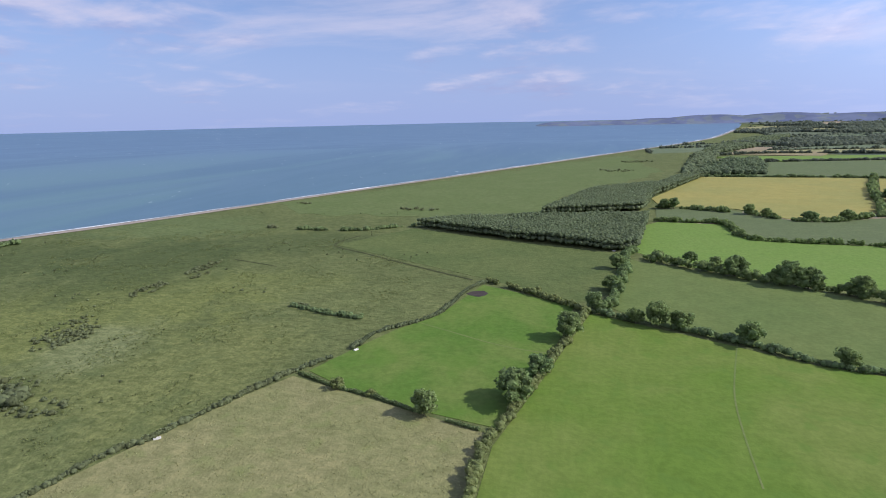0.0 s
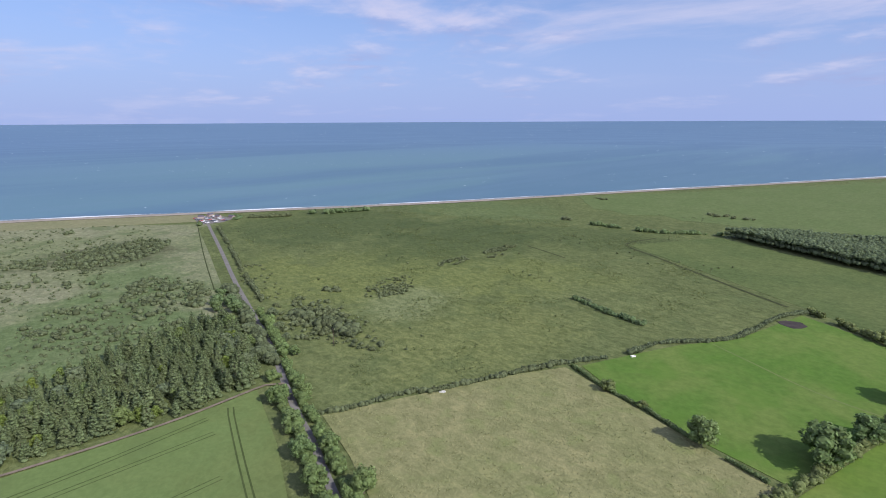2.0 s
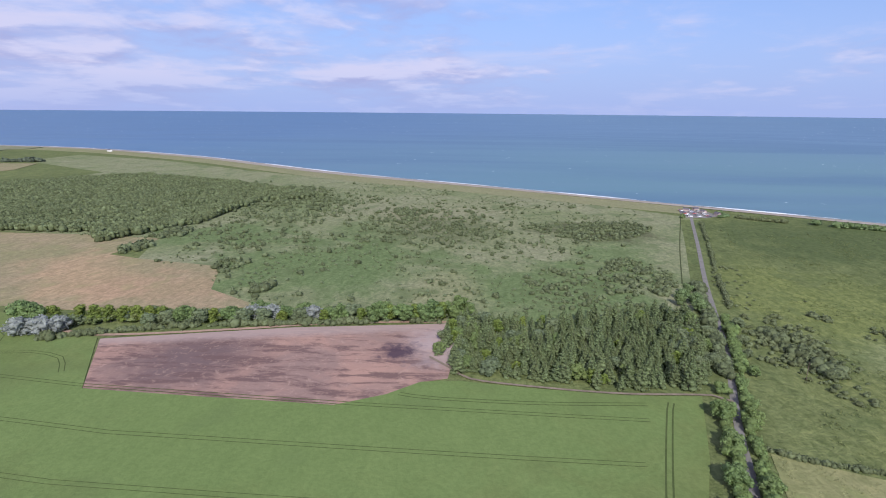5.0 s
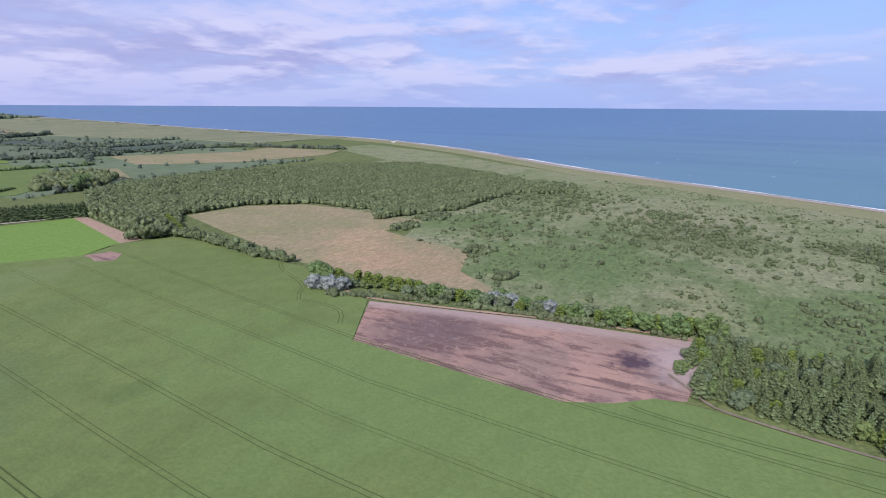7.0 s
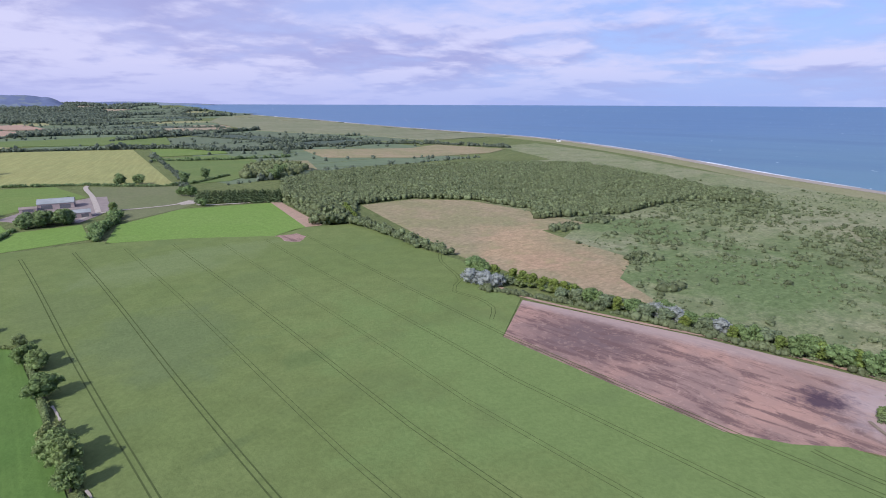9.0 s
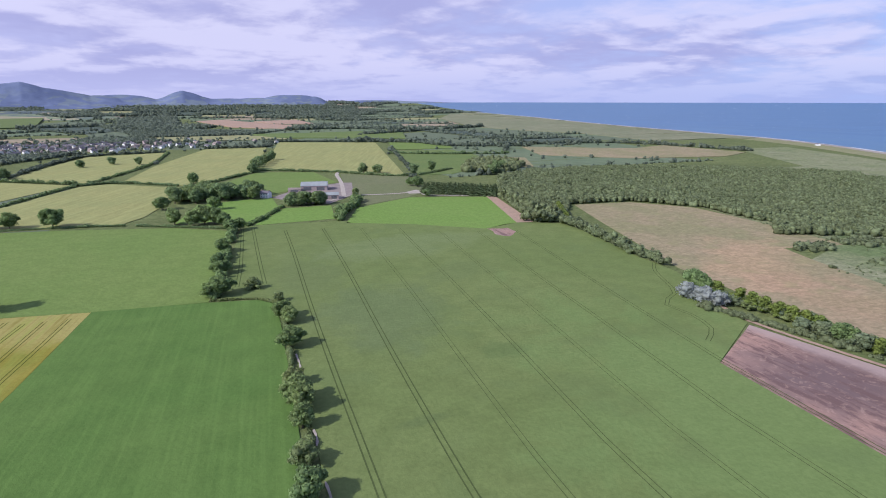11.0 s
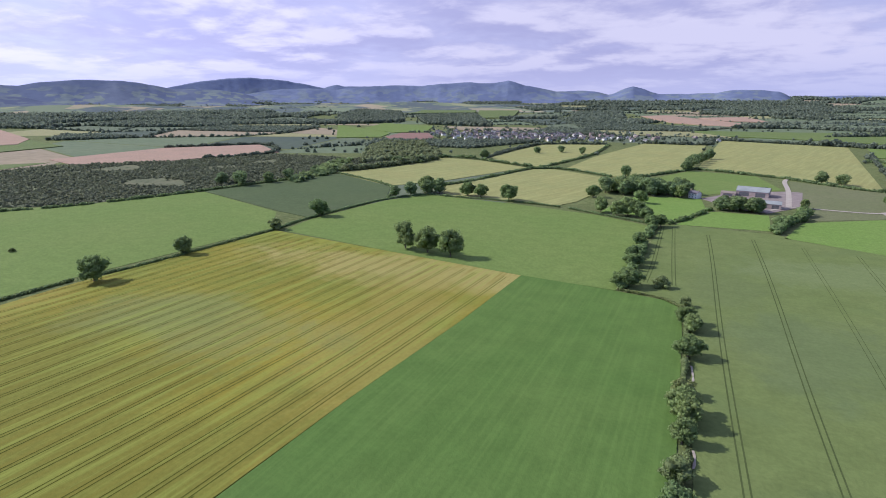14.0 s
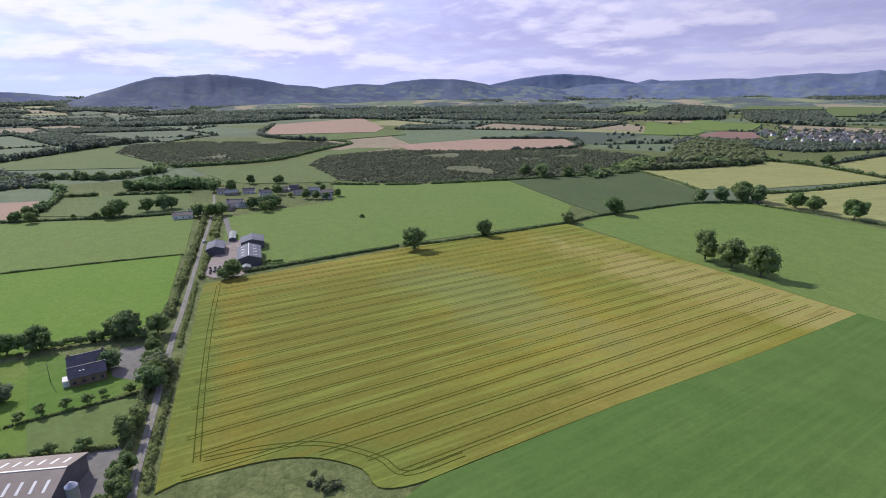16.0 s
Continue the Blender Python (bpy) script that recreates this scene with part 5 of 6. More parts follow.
hedge("overgrown roadside hedge beside the corn", beside(ROAD, -3.5, 92, 192), 3.6, 3.8, LEAF_OAK, 0.55)
hedge("overgrown roadside hedge along the marsh", beside(ROAD, 3.6, 96, 285), 3.2, 3.8, LEAF_OAK, 0.6)
hedge("overgrown roadside thicket past the conifers", beside(ROAD, -3.6, 192, 330), 3.0, 3.8, LEAF_SCRUB, 0.6)
hedge("broken roadside hedge near the sea", [(290, -134), (345, -149), (430, -176), (520, -203)], 2.0, 2.4, LEAF_SCRUB, 0.6, 0.25)
hedge("sallow thicket beside the road", [(205, -97), (225, -102), (250, -109), (285, -118), (325, -128)], 4.2, 5.5, LEAF_SCRUB, 0.5)
hedge("thorn hedge in the marsh", [(162, -264), (150, -260), (130, -255), (116, -253)], 2.4, 3.6, LEAF_DARK, 0.4)
hedge("field hedge along the corn", [(8, 112), (9, 140), (11.5, 152), (10.5, 173), (10.5, 194), (10.5, 220), (11, 245), (10, 277)], 2.0, 1.8, LEAF_HEDGE, 0.5)
hedge("low hedge at the field corner", [(10, 277), (-1, 288), (-12, 291), (-23, 293)], 1.4, 1.5, LEAF_HEDGE, 0.5)
hedge("tall hedge between corn and pasture", [(-22, 293), (-21, 320), (-18, 353), (-16, 400), (-13, 455)], 4.0, 4.5, LEAF_OAK, 0.6, 0.12)
hedge("dark hedge below the wheat", [(-13, 466), (-60, 490), (-102, 509), (-150, 516), (-212, 518), (-243, 523)], 1.8, 2.2, LEAF_DARK, 0.4)
hedge("clipped dark field hedge", [(-318, 84), (-311, 184), (-300, 223), (-287, 331)], 1.7, 2.2, LEAF_DARK, 0.25)
hedge("clipped dark field hedge beside the pasture", [(-287, 335), (-287, 376), (-271, 474), (-243, 522)], 1.8, 2.4, LEAF_DARK, 0.3)
hedge("hedge between wheat fields", [(-258, 560), (-228, 640), (-196, 770), (-185, 790), (-143, 995), (-140, 1220)], 3, 4, LEAF_DARK, 0.5)
hedge("hedge between wheat fields", [(-190, 776), (-150, 784), (-90, 742), (-60, 712)], 3, 3.5, LEAF_DARK, 0.4)
hedge("hedge above the farm", [(-56, 722), (14, 843), (24, 858), (97, 818), (130, 795), (210, 727), (300, 780)], 3, 4, LEAF_DARK, 0.5)
hedge("row of small trees behind the wheat", [(-434, 634), (-380, 780), (-367, 858), (-304, 852), (-200, 788)], 4, 4, LEAF_DARK, 0.8, 0.2)
hedge("tree hedge beyond the wheat", [(-74, 1285), (50, 1293), (84, 1436), (310, 1350), (330, 1340)], 6, 8, LEAF_HAZED, 0.6)
hedge("hedge at the end of the wheat", [(-300, 865), (-275, 1170), (-144, 1226)], 5, 6, LEAF_HAZED, 0.6)
hedge("tree belt along a field edge", [(212, 730), (225, 738), (292, 1100), (300, 1135)], 4, 5, LEAF_HAZED, 0.6, 0.15)
hedge("paddock hedge by the farm", [(-2, 474), (12, 500), (28, 540), (32, 552)], 3.0, 4, LEAF_OAK, 0.5)
hedge("tall tree hedge by the ley", [(74, 468), (84, 500), (98, 526), (108, 560)], 7, 8, LEAF_OAK, 0.5)
hedge("dark hedge under the gorse bank", [(-430, 625), (-480, 447), (-530, 329), (-588, 262), (-600, 250)], 2.4, 3.5, LEAF_DARK, 0.4)
hedge("hedge round the wheat and the dark green field", [(-424, 624), (-303, 551), (-270, 482)], 2.0, 2.5, LEAF_DARK, 0.4)
hedge("lane hedge along the barley", [(-146, 7), (-160, 10), (-183, 17), (-210, 25), (-246, 35), (-271, 43), (-315, 56)], 1.3, 2.0, LEAF_HEDGE, 0.3)
hedge("lane hedge by the orchard", [(-165, 4), (-184, 9), (-208, 16), (-222, 19)], 2.2, 2.4, LEAF_HEDGE, 0.6)
hedge("tall lane hedge of mixed thorn", [(-272, 34), (-329, 52), (-380, 68), (-420, 80), (-470, 95), (-510, 107)], 3.0, 3.4, LEAF_HEDGE, 0.3)
hedge("tall lane hedge by the farm", [(-322, 60), (-345, 67), (-390, 81)], 2.6, 2.8, LEAF_HEDGE, 0.3)
hedge("lane hedge to the hamlet", [(-396, 84), (-450, 101), (-505, 117)], 2.4, 4.0, LEAF_HEDGE, 0.3)
hedge("garden hedge of shrubs", [(-280, -45), (-266, -14), (-262, 4), (-258, 16), (-250, 24)], 4.2, 4.2, LEAF_OAK, 0.5)
hedge("low garden hedge beside the orchard", [(-204, -60), (-205, -27), (-204, -8), (-203, 12)], 0.8, 0.8, LEAF_HEDGE, 0.3)
hedge("low hedge before the yard", [(-189, -40), (-186, -27), (-177, -9), (-172, 2)], 1.0, 1.2, LEAF_HEDGE, 0.4)
hedge("thin fence line hedge across the pasture", [(-405, -60), (-404, -35), (-392, 20), (-381, 62)], 0.9, 0.8, LEAF_HEDGE, 0.3)
hedge("pasture hedge of mixed thorn", [(-600, -130), (-576, -42), (-534, 48), (-520, 100)], 2.0, 2.6, LEAF_DARK, 0.4)
hedge("hedge behind the upper pasture", [(-690, 0), (-665, 50), (-632, 118)], 3, 4, LEAF_DARK, 0.5)
hedge("tree hedge by the ploughed field", [(-590, -20), (-680, 2), (-760, 0), (-800, -40)], 5, 6, LEAF_DARK, 0.6)
hedge("tree belt below the upper pasture", [(-850, -60), (-842, 10), (-800, 60), (-830, 120), (-872, 130)], 7, 9, LEAF_DARK, 0.6)
hedge("tree belt behind the upper pasture", [(-1110, -70), (-1240, 30), (-1355, 125), (-1400, 180)], 10, 14, LEAF_HAZED, 0.6)
hedge("dark hedge edging the hill pasture", [(-870, 150), (-860, 285), (-960, 410), (-1050, 520), (-1150, 525)], 4, 6, LEAF_DARK, 0.5)
hedge("hedge above the tan slope", [(-1140, 500), (-1405, 450), (-1860, 640)], 7, 10, LEAF_HAZED, 0.6)
hedge("dark hedge under the tan field", [(-735, 690), (-690, 805), (-830, 935), (-955, 800)], 5, 7, LEAF_HAZED, 0.6)
hedge("willow belt behind the wheat", [(-368, 825), (-400, 700), (-430, 640)], 8, 11, LEAF_WOOD, 0.5)
hedge("long hedge of low trees beside the corn", [(252, 392), (252, 346), (246, 300), (246, 262)], 7, 7, LEAF_WOOD, 0.5)
hedge("tall edge of the wood", [(226, 413), (245, 400), (252, 440), (256, 500), (259, 530)], 11, 10, LEAF_WOOD, 0.3)
hedge("undergrowth below the tree belt", [(212, 200), (228, 160), (237, 126), (243, 86), (249, 52), (252, 22)], 2.6, 5, LEAF_SCRUB, 0.5)
hedge("dark tamarisk clump behind the beach", [(532, -312), (522, -335), (508, -368)], 5, 8, LEAF_DARK, 0.4)
hedge("straggling scrub behind the beach", [(560, -252), (545, -275), (540, -290)], 2.5, 4, LEAF_SCRUB, 0.5)
hedge("marsh thicket beyond the road", [(255, -135), (235, -137), (208, -141)], 3.6, 7, LEAF_SCRUB, 0.6)
hedge("bushes along the drainage ditch", [(300, -475), (220, -478), (185, -500), (170, -508)], 3, 5, LEAF_DARK, 0.7, 0.3)

hedge("tree hedge on the northern plain", [(272, 1058), (373, 999), (417, 992), (485, 977), (501, 1006)], 4, 5, LEAF_DARK, 0.6)
hedge("broad tree belt across the northern plain", [(272, 1366), (328, 1362), (400, 1300), (437, 1192), (531, 1149), (620, 1120)], 8, 12, LEAF_HAZED, 0.7)
hedge("belt of trees behind the straw fields", [(501, 1006), (580, 1150), (677, 1160), (829, 1138), (920, 1060), (987, 850)], 6, 9, LEAF_HAZED, 0.7, 0.1)
hedge("far tree belt on the northern plain", [(332, 1647), (452, 1722), (663, 1877), (890, 1994)], 8, 12, LEAF_HAZED, 0.7, 0.15)
hedge("far thicket on the northern plain", [(606, 1366), (690, 1350), (767, 1313), (860, 1330)], 6, 10, LEAF_HAZED, 0.7)
wood("broadleaf_clump", "clump of rounded broadleaf trees north of the windbreak", [(300, 740), (352, 700), (425, 780), (421, 838), (383, 879), (330, 800)], 8.0, 5.0, 11, LEAF_WOOD, 26, 0.8)
# single trees of the hedgerows and fields
for x, y, tall, kind in [(23, -183, 12.5, "oak"), (17, -207, 9, "oak"), (7, -248, 12.5, "ash"), (54, -167, 8.2, "ash"), (93, -178, 4.8, "thorn"), (78, -176, 3, "thorn"), (-35, -275, 11, "oak"),
                         (-46, -272, 9.3, "oak"), (-73, -258, 9.4, "oak"), (-105, -241, 7.7, "oak"), (-119, -360, 15, "oak"), (-128, -355, 12, "oak"), (-84, -389, 9, "ash"), (-70, -401, 8, "oak"), (-93, -376, 12, "oak"),
                         (-25, -275, 7, "oak"), (-150, -342, 11, "oak"), (-82, -649, 11, "oak"), (-92, -650, 11, "oak"), (-161, -622, 10.5, "oak"), (-173, -606, 8.6, "oak"), (-205, -588, 10, "oak"), (-240, -596, 11, "oak"), (-340, -745, 14, "oak"), (-330, -690, 12, "oak"),
                         (-20, -380, 9, "oak"), (-15, -330, 8, "oak"), (-5, -290, 9, "ash")]:
    plant(kind, x, y, tall, "hedgerow trees")
for x, y, tall, kind in [(8, 126, 8.5, "oak"), (9, 141, 7.5, "thorn"), (10, 160, 7, "ash"), (11, 171, 8.5, "ash"), (10, 178, 8.5, "ash"), (10, 190, 7, "thorn"), (12, 223, 9, "oak"), (14, 250, 8, "ash"), (11, 258, 8, "oak"), (11, 281, 5.5, "thorn"),
                         (-2, 306, 7, "thorn"), (-18, 302, 11, "oak"), (-23, 299, 8, "oak"), (-19, 340, 9, "oak"), (-20, 352, 9, "oak"), (-19, 393, 9.5, "oak"), (-14, 455, 10, "oak"), (-8, 462, 9, "oak")]:
    plant(kind, x, y, tall, "corn field hedge trees")
for x, y, tall in [(-167, 322, 15.5), (-149, 319, 15.5), (-131, 316, 15)]:
    plant("ash", x, y, tall, "three field trees", "large round field tree standing in a row of three", 0.98)
for x, y, tall, kind in [(-298, 190, 12.5, "oak"), (-296, 251, 10.5, "ash"), (-287, 331, 9.5, "thorn"), (-284, 386, 14, "oak"), (-233, 531, 15, "dark"), (-245, 525, 14, "dark"), (-258, 512, 13, "dark"), (-250, 535, 17, "ash"), (-268, 495, 10, "dark"), (-185, 528, 12.5, "oak"), (-200, 530, 13, "oak"), (-153, 521, 15, "oak"),
                         (-78, 575, 13, "ash"), (-60, 501, 13, "ash"), (-45, 490, 13, "ash"), (-36, 494, 14, "ash"), (-28, 492, 13, "ash"), (-20, 480, 10, "oak"), (-30, 560, 11, "oak"), (-50, 600, 12, "dark"),
                         (-202, 1020, 12, "dark"), (-240, 990, 12, "dark"), (-160, 1000, 11, "dark"), (-300, 870, 13, "dark"), (-62, 745, 12, "oak"), (12, 850, 14, "dark"), (16, 880, 14, "dark"), (22, 910, 14, "dark"), (30, 940, 14, "dark"), (38, 970, 14, "dark"), (46, 1000, 14, "dark"), (10, 835, 13, "dark"),
                         (160, 775, 13, "dark"), (178, 765, 13, "dark"), (190, 640, 9, "oak"), (196, 630, 12, "oak"), (225, 740, 13, "dark"), (262, 770, 13, "dark"), (186, 562, 8, "oak"), (112, 590, 8, "ash"), (86, 655, 8, "oak"), (330, 700, 15, "dark"), (345, 720, 15, "dark"), (360, 735, 13, "dark")]:
    plant(kind, x, y, tall, "field trees")
# copse round the northern farmhouse
for k in range(40):
    plant("dark" if k % 3 else "ash", -72 + rng.uniform(0, 86), 622 + rng.uniform(-14, 22) - 0.1 * k, rng.uniform(11, 15), "farmhouse copse")
for k in range(13):
    plant("dark", 38 + rng.uniform(0, 34), 556 + rng.uniform(-6, 7), rng.uniform(9, 12.5), "farmyard trees")
# trees of the house, garden and lane
for x, y, tall, kind in [(-259, 16, 13, "dark"), (-263, 12, 10, "oak"), (-255, 27, 10, "ash"), (-267, -17, 11.5, "oak"), (-269, -27, 10, "oak"), (-244, 24, 6, "ash"), (-236, 22, 7, "ash"), (-203, 17, 10, "oak"), (-209, 19, 9, "ash"), (-215, 21, 9, "willow"), (-222, 20, 8, "ash"), (-176, 5, 8.5, "ash"), (-181, 9, 7, "ash"),
                         (-230, 6, 9, "dark"), (-228, -1, 6, "oak"), (-147, 0, 7, "oak"), (-152, 1, 7, "ash"), (-158, 3, 6.5, "oak"), (-143, -4, 6, "ash"), (-315, 76, 11, "oak"), (-312, 71, 8, "oak"), (-225, -27, 7, "willow"), (-235, -30, 6, "willow"), (-213, -34, 6, "oak")]:
    plant(kind, x, y, tall, "garden trees")
for x, y, tall in [(-206, -22, 4.3), (-207, -16, 4.6), (-207, -9, 4.3), (-205, -3, 4.7), (-209, 2, 3), (-205, 10, 4.3), (-176, -6, 5), (-180, -14, 4.3), (-180, -17, 3.5), (-184, -25, 3), (-208, -29, 3.5)]:
    plant("sapling", x, y, tall, "orchard trees")
for k in range(9):
    plant("sapling", -331 + k * 0.8 + rng.normal() * 0.4, 91 + k * 2.2 + rng.normal() * 0.5, rng.uniform(2.2, 3.4), "farm saplings", "young sapling in a row beside the farm hedge")
for x, y, tall, kind in [(-408, 209, 3, "thorn"), (-489, 107, 10, "oak"), (-500, 98, 10, "oak"), (-494, 115, 11, "ash"), (-483, 151, 9, "ash"), (-490, 160, 8, "oak"), (-609, 156, 11, "ash"), (-634, 215, 8, "oak"), (-598, 200, 6, "thorn"), (-560, 215, 6, "ash"), (-538, 196, 5, "thorn"), (-580, 185, 6, "ash"), (-555, 238, 7, "oak"), (-512, 236, 7, "oak"), (-545, 42, 13, "oak"), (-540, 36, 11, "oak"), (-550, 66, 11, "oak"), (-549, 80, 12.5, "dark"), (-552, 86, 10, "oak"), (-505, 146, 10, "dark"), (-502, 153, 11, "dark"), (-500, 161, 11, "dark"), (-503, 168, 10, "dark"),
                         (-620, 141, 10, "oak"), (-650, 190, 9, "dark"), (-634, 220, 9, "dark"), (-520, 205, 8, "dark"), (-512, 212, 8, "dark"), (-505, 220, 7, "dark"), (-560, 190, 9, "oak"), (-498, 489, 13, "dark"), (-468, 489, 14, "dark"), (-482, 500, 14, "dark"), (-455, 520, 12, "dark"), (-445, 545, 12, "dark"), (-560, -20, 8, "oak"), (-590, -22, 10, "dark"), (-575, -30, 9, "oak"), (-560, 10, 4, "thorn"), (-545, 25, 6, "thorn")]:
    plant(kind, x, y, tall, "hamlet trees")
# mixed belt between the stripped field and the straw meadow
for x, y, tall, kind in [(216, 212, 8, "silver"), (219, 204, 8, "silver"), (222, 197, 7.5, "silver"), (228, 216, 8, "oak"), (232, 208, 8.5, "gold"), (231, 222, 8, "oak"), (234, 196, 8.5, "gold"), (235, 189, 8.5, "gold"), (236, 182, 8.5, "gold"), (237, 175, 8, "gold"), (238, 169, 8, "gold"), (239, 163, 8, "gold"), (240, 157, 7.5, "gold"), (233, 160, 6, "willow"),
                         (235, 152, 7, "willow"), (237, 145, 7, "oak"), (238, 138, 7, "willow"), (240, 131, 7.5, "gold"), (242, 124, 6.5, "oak"), (241, 117, 7, "willow"), (247, 113, 7, "silver"), (248, 105, 7, "silver"), (244, 108, 6.5, "willow"), (243, 98, 6.5, "gold"), (246, 90, 6.5, "willow"), (249, 84, 7, "silver"), (246, 78, 6.5, "gold"), (248, 71, 6.5, "oak"), (252, 66, 7, "willow"), (249, 60, 7, "gold"), (250, 52, 7, "oak"), (252, 46, 8, "gold"), (251, 39, 7, "oak"), (254, 34, 8, "gold"), (253, 26, 8, "oak"), (256, 20, 9, "gold"), (258, 12, 9, "oak")]:
    plant(kind, x, y, tall * 1.22, "field belt trees", "", 1.1)
for k in range(46):
    y = 16 + k * 4.4
    x = float(np.interp(y, [13, 52, 126, 165, 203], [252, 250, 240, 235, 219])) + 7 + rng.uniform(-2, 3)
    plant(str(rng.choice(["oak", "willow", "thorn", "willow"])), x, y, rng.uniform(4.0, 6.8), "field belt trees", "", 1.3)
# yellow-green trees where the belt meets the wood
for k in range(9):
    plant("gold", 258 + k * 3.2, 396 + k * 7.0, 9, "wood edge trees")
for k in range(8):
    plant("willow", 236 + k * 2.4, 404 + rng.uniform(-4, 6), 10, "wood edge trees")
# cypress windbreak
for k in range(30):
    plant("cypress", 190 + 66 * k / 29, 583 - 47 * k / 29 + rng.uniform(-1, 1), rng.uniform(13.5, 15.5), "cypress windbreak", "", 1.45)
# conifer block
block = [(197, 9), (212, 20), (250, 16), (275, -105), (240, -100), (193, -86), (191, -50), (193, -20)]
for x, y in scatter(block, 4.5, 0.48):
    north = y > -28
    edge = y > 2 or (x > 225 and y < -90)
    if rng.random() < (0.4 if edge else 0.12 if north else 0.05):
        plant(str(rng.choice(["gold", "willow", "ash", "willow"])), x, y, rng.uniform(5, 8), "conifer block")
    else:
        plant("spruce", x, y, rng.uniform(6.0, 11.0) * (0.72 if x > 228 and -45 < y < -5 else 1.0), "conifer block", "", rng.uniform(0.95, 1.45))
# roadside trees
for k, (x, y) in enumerate(beside(ROAD, -4.3, 94, 190)[::-1]):
    if k % 2 == 0 or k < 4:
        plant("oak" if k % 3 else "ash", x, y + rng.uniform(-0.8, 0.8), rng.uniform(5.5, 8.5), "roadside trees")
for k, (x, y) in enumerate(beside(ROAD, 4.4, 96, 200)[::-1]):
    if k % 2 == 0:
        plant("ash" if k % 3 else "oak", x, y + rng.uniform(-0.8, 0.8), rng.uniform(5.5, 8.0), "roadside trees")
for x, y, tall, kind in [(111, -76, 8.5, "ash"), (215, -95, 7, "willow"), (228, -92, 8.5, "willow"), (224, -85, 8.5, "willow"), (212, -88, 7, "willow"), (232, -99, 6, "ash"), (246, -104, 7, "willow"),
                         (240, -118, 5, "willow"), (262, -126, 5, "willow"), (281, -115, 8, "dark"), (292, -116, 8, "dark"), (300, -112, 7, "dark"), (310, -118, 7, "dark"), (290, -107, 7, "dark"), (208, -109, 5, "ash"), (225, -114, 4.5, "willow")]:
    plant(kind, x, y, tall, "roadside trees")
for kind, protos in PROTO.items():
    for p in protos:
        if p.name not in used:
            for o in [*p.children_recursive, p]:
                bpy.data.objects.remove(o)

# ---- scrub, rushes and gorse ----
def bushes(label, spots, leaf, size, leaves=14, leaf_size=0.42, name="scrub"):
    c = [(x, y, rise(x, y) + s * 0.45) for x, y, s in spots]
    r = [s for _, _, s in spots]
    h = Heap()
    blobs(h, c, np.array(r) * 0.9, 0.75)
    sprays(h, c, r, leaves, leaf_size * np.maximum(0.8, np.array(r) / 1.5), 0.75, 0.4)
    return stuff(h.make(name, leaf), label, "bushes")


def thicket(cx, cy, rx, ry, n, lo, hi, turn=0.0):
    out = []
    for _ in range(n):
        q, s = rng.uniform(0, 6.283), math.sqrt(rng.random())
        u, v = math.cos(q) * s * rx, math.sin(q) * s * ry
        out.append((cx + u * math.cos(turn) - v * math.sin(turn), cy + u * math.sin(turn) + v * math.cos(turn), rng.uniform(lo, hi)))
    return out


rush_field = [f for f in FIELDS if f[0] == (116, -184)][0]
marsh = thicket(235, -140, 26, 14, 110, 0.8, 2.2) + thicket(255, -150, 22, 10, 50, 0.7, 1.8) + thicket(278, -173, 7, 4, 14, 0.8, 2.0) + thicket(250, -200, 10, 14, 60, 0.5, 1.3)
marsh += thicket(273, -275, 7, 16, 60, 0.6, 1.5, 0.1) + thicket(274, -330, 6, 20, 70, 0.6, 1.6) + thicket(262, -310, 4, 8, 14, 0.6, 1.4) + thicket(158, -264, 6, 4, 16, 0.8, 1.6)
marsh += thicket(-121, 46, 5, 4, 14, 0.8, 1.8)
marsh += thicket(364, -638, 12, 6, 10, 1, 2) + thicket(310, -480, 6, 4, 8, 1.5, 3.0)
for _ in range(900):
    x, y = rng.uniform(120, 520), rng.uniform(-620, -130)
    if noise.noise(Vector((x * 0.022, y * 0.022, 8))) > 0.30 and x < coast(y) - 40 and y < -0.28 * x - 70 and not inside(rush_field, x, y):
        marsh.append((x, y, rng.uniform(0.35, 1.0)))
marsh += thicket(-45, -1110, 40, 25, 22, 1.5, 3.0) + thicket(-105, -1340, 40, 30, 22, 1.5, 3.0) + thicket(192, -610, 26, 6, 22, 1.2, 2.8)
marsh += thicket(258, -203, 12, 26, 90, 0.5, 1.3, 0.5) + thicket(232, -137, 46, 20, 120, 0.6, 1.7) + thicket(330, -150, 50, 12, 60, 0.5, 1.2, -0.3)
marsh = [p for p in marsh if p[0] < coast(p[1]) - 22]
bushes("low bramble and sallow bushes dotted over the marsh", marsh, LEAF_SCRUB, 1, 16, 0.36)

scrub = thicket(478, -104, 52, 30, 260, 1.0, 2.8, -0.9) + thicket(490, -70, 30, 40, 100, 0.8, 2.4) + thicket(505, 62, 62, 74, 230, 0.8, 2.8) + thicket(440, 30, 46, 80, 190, 0.8, 2.4) + thicket(548, 75, 18, 18, 50, 1.4, 3.2)
scrub += thicket(405, 150, 40, 60, 90, 0.8, 2.4) + thicket(340, 170, 14, 12, 24, 1.2, 3.0) + thicket(293, 128, 9, 8, 18, 1.6, 3.8) + thicket(378, 262, 18, 10, 40, 1.6, 3.6) + thicket(425, 262, 20, 14, 46, 1.6, 3.6) + thicket(322, 168, 4, 4, 6, 1.6, 3.0)
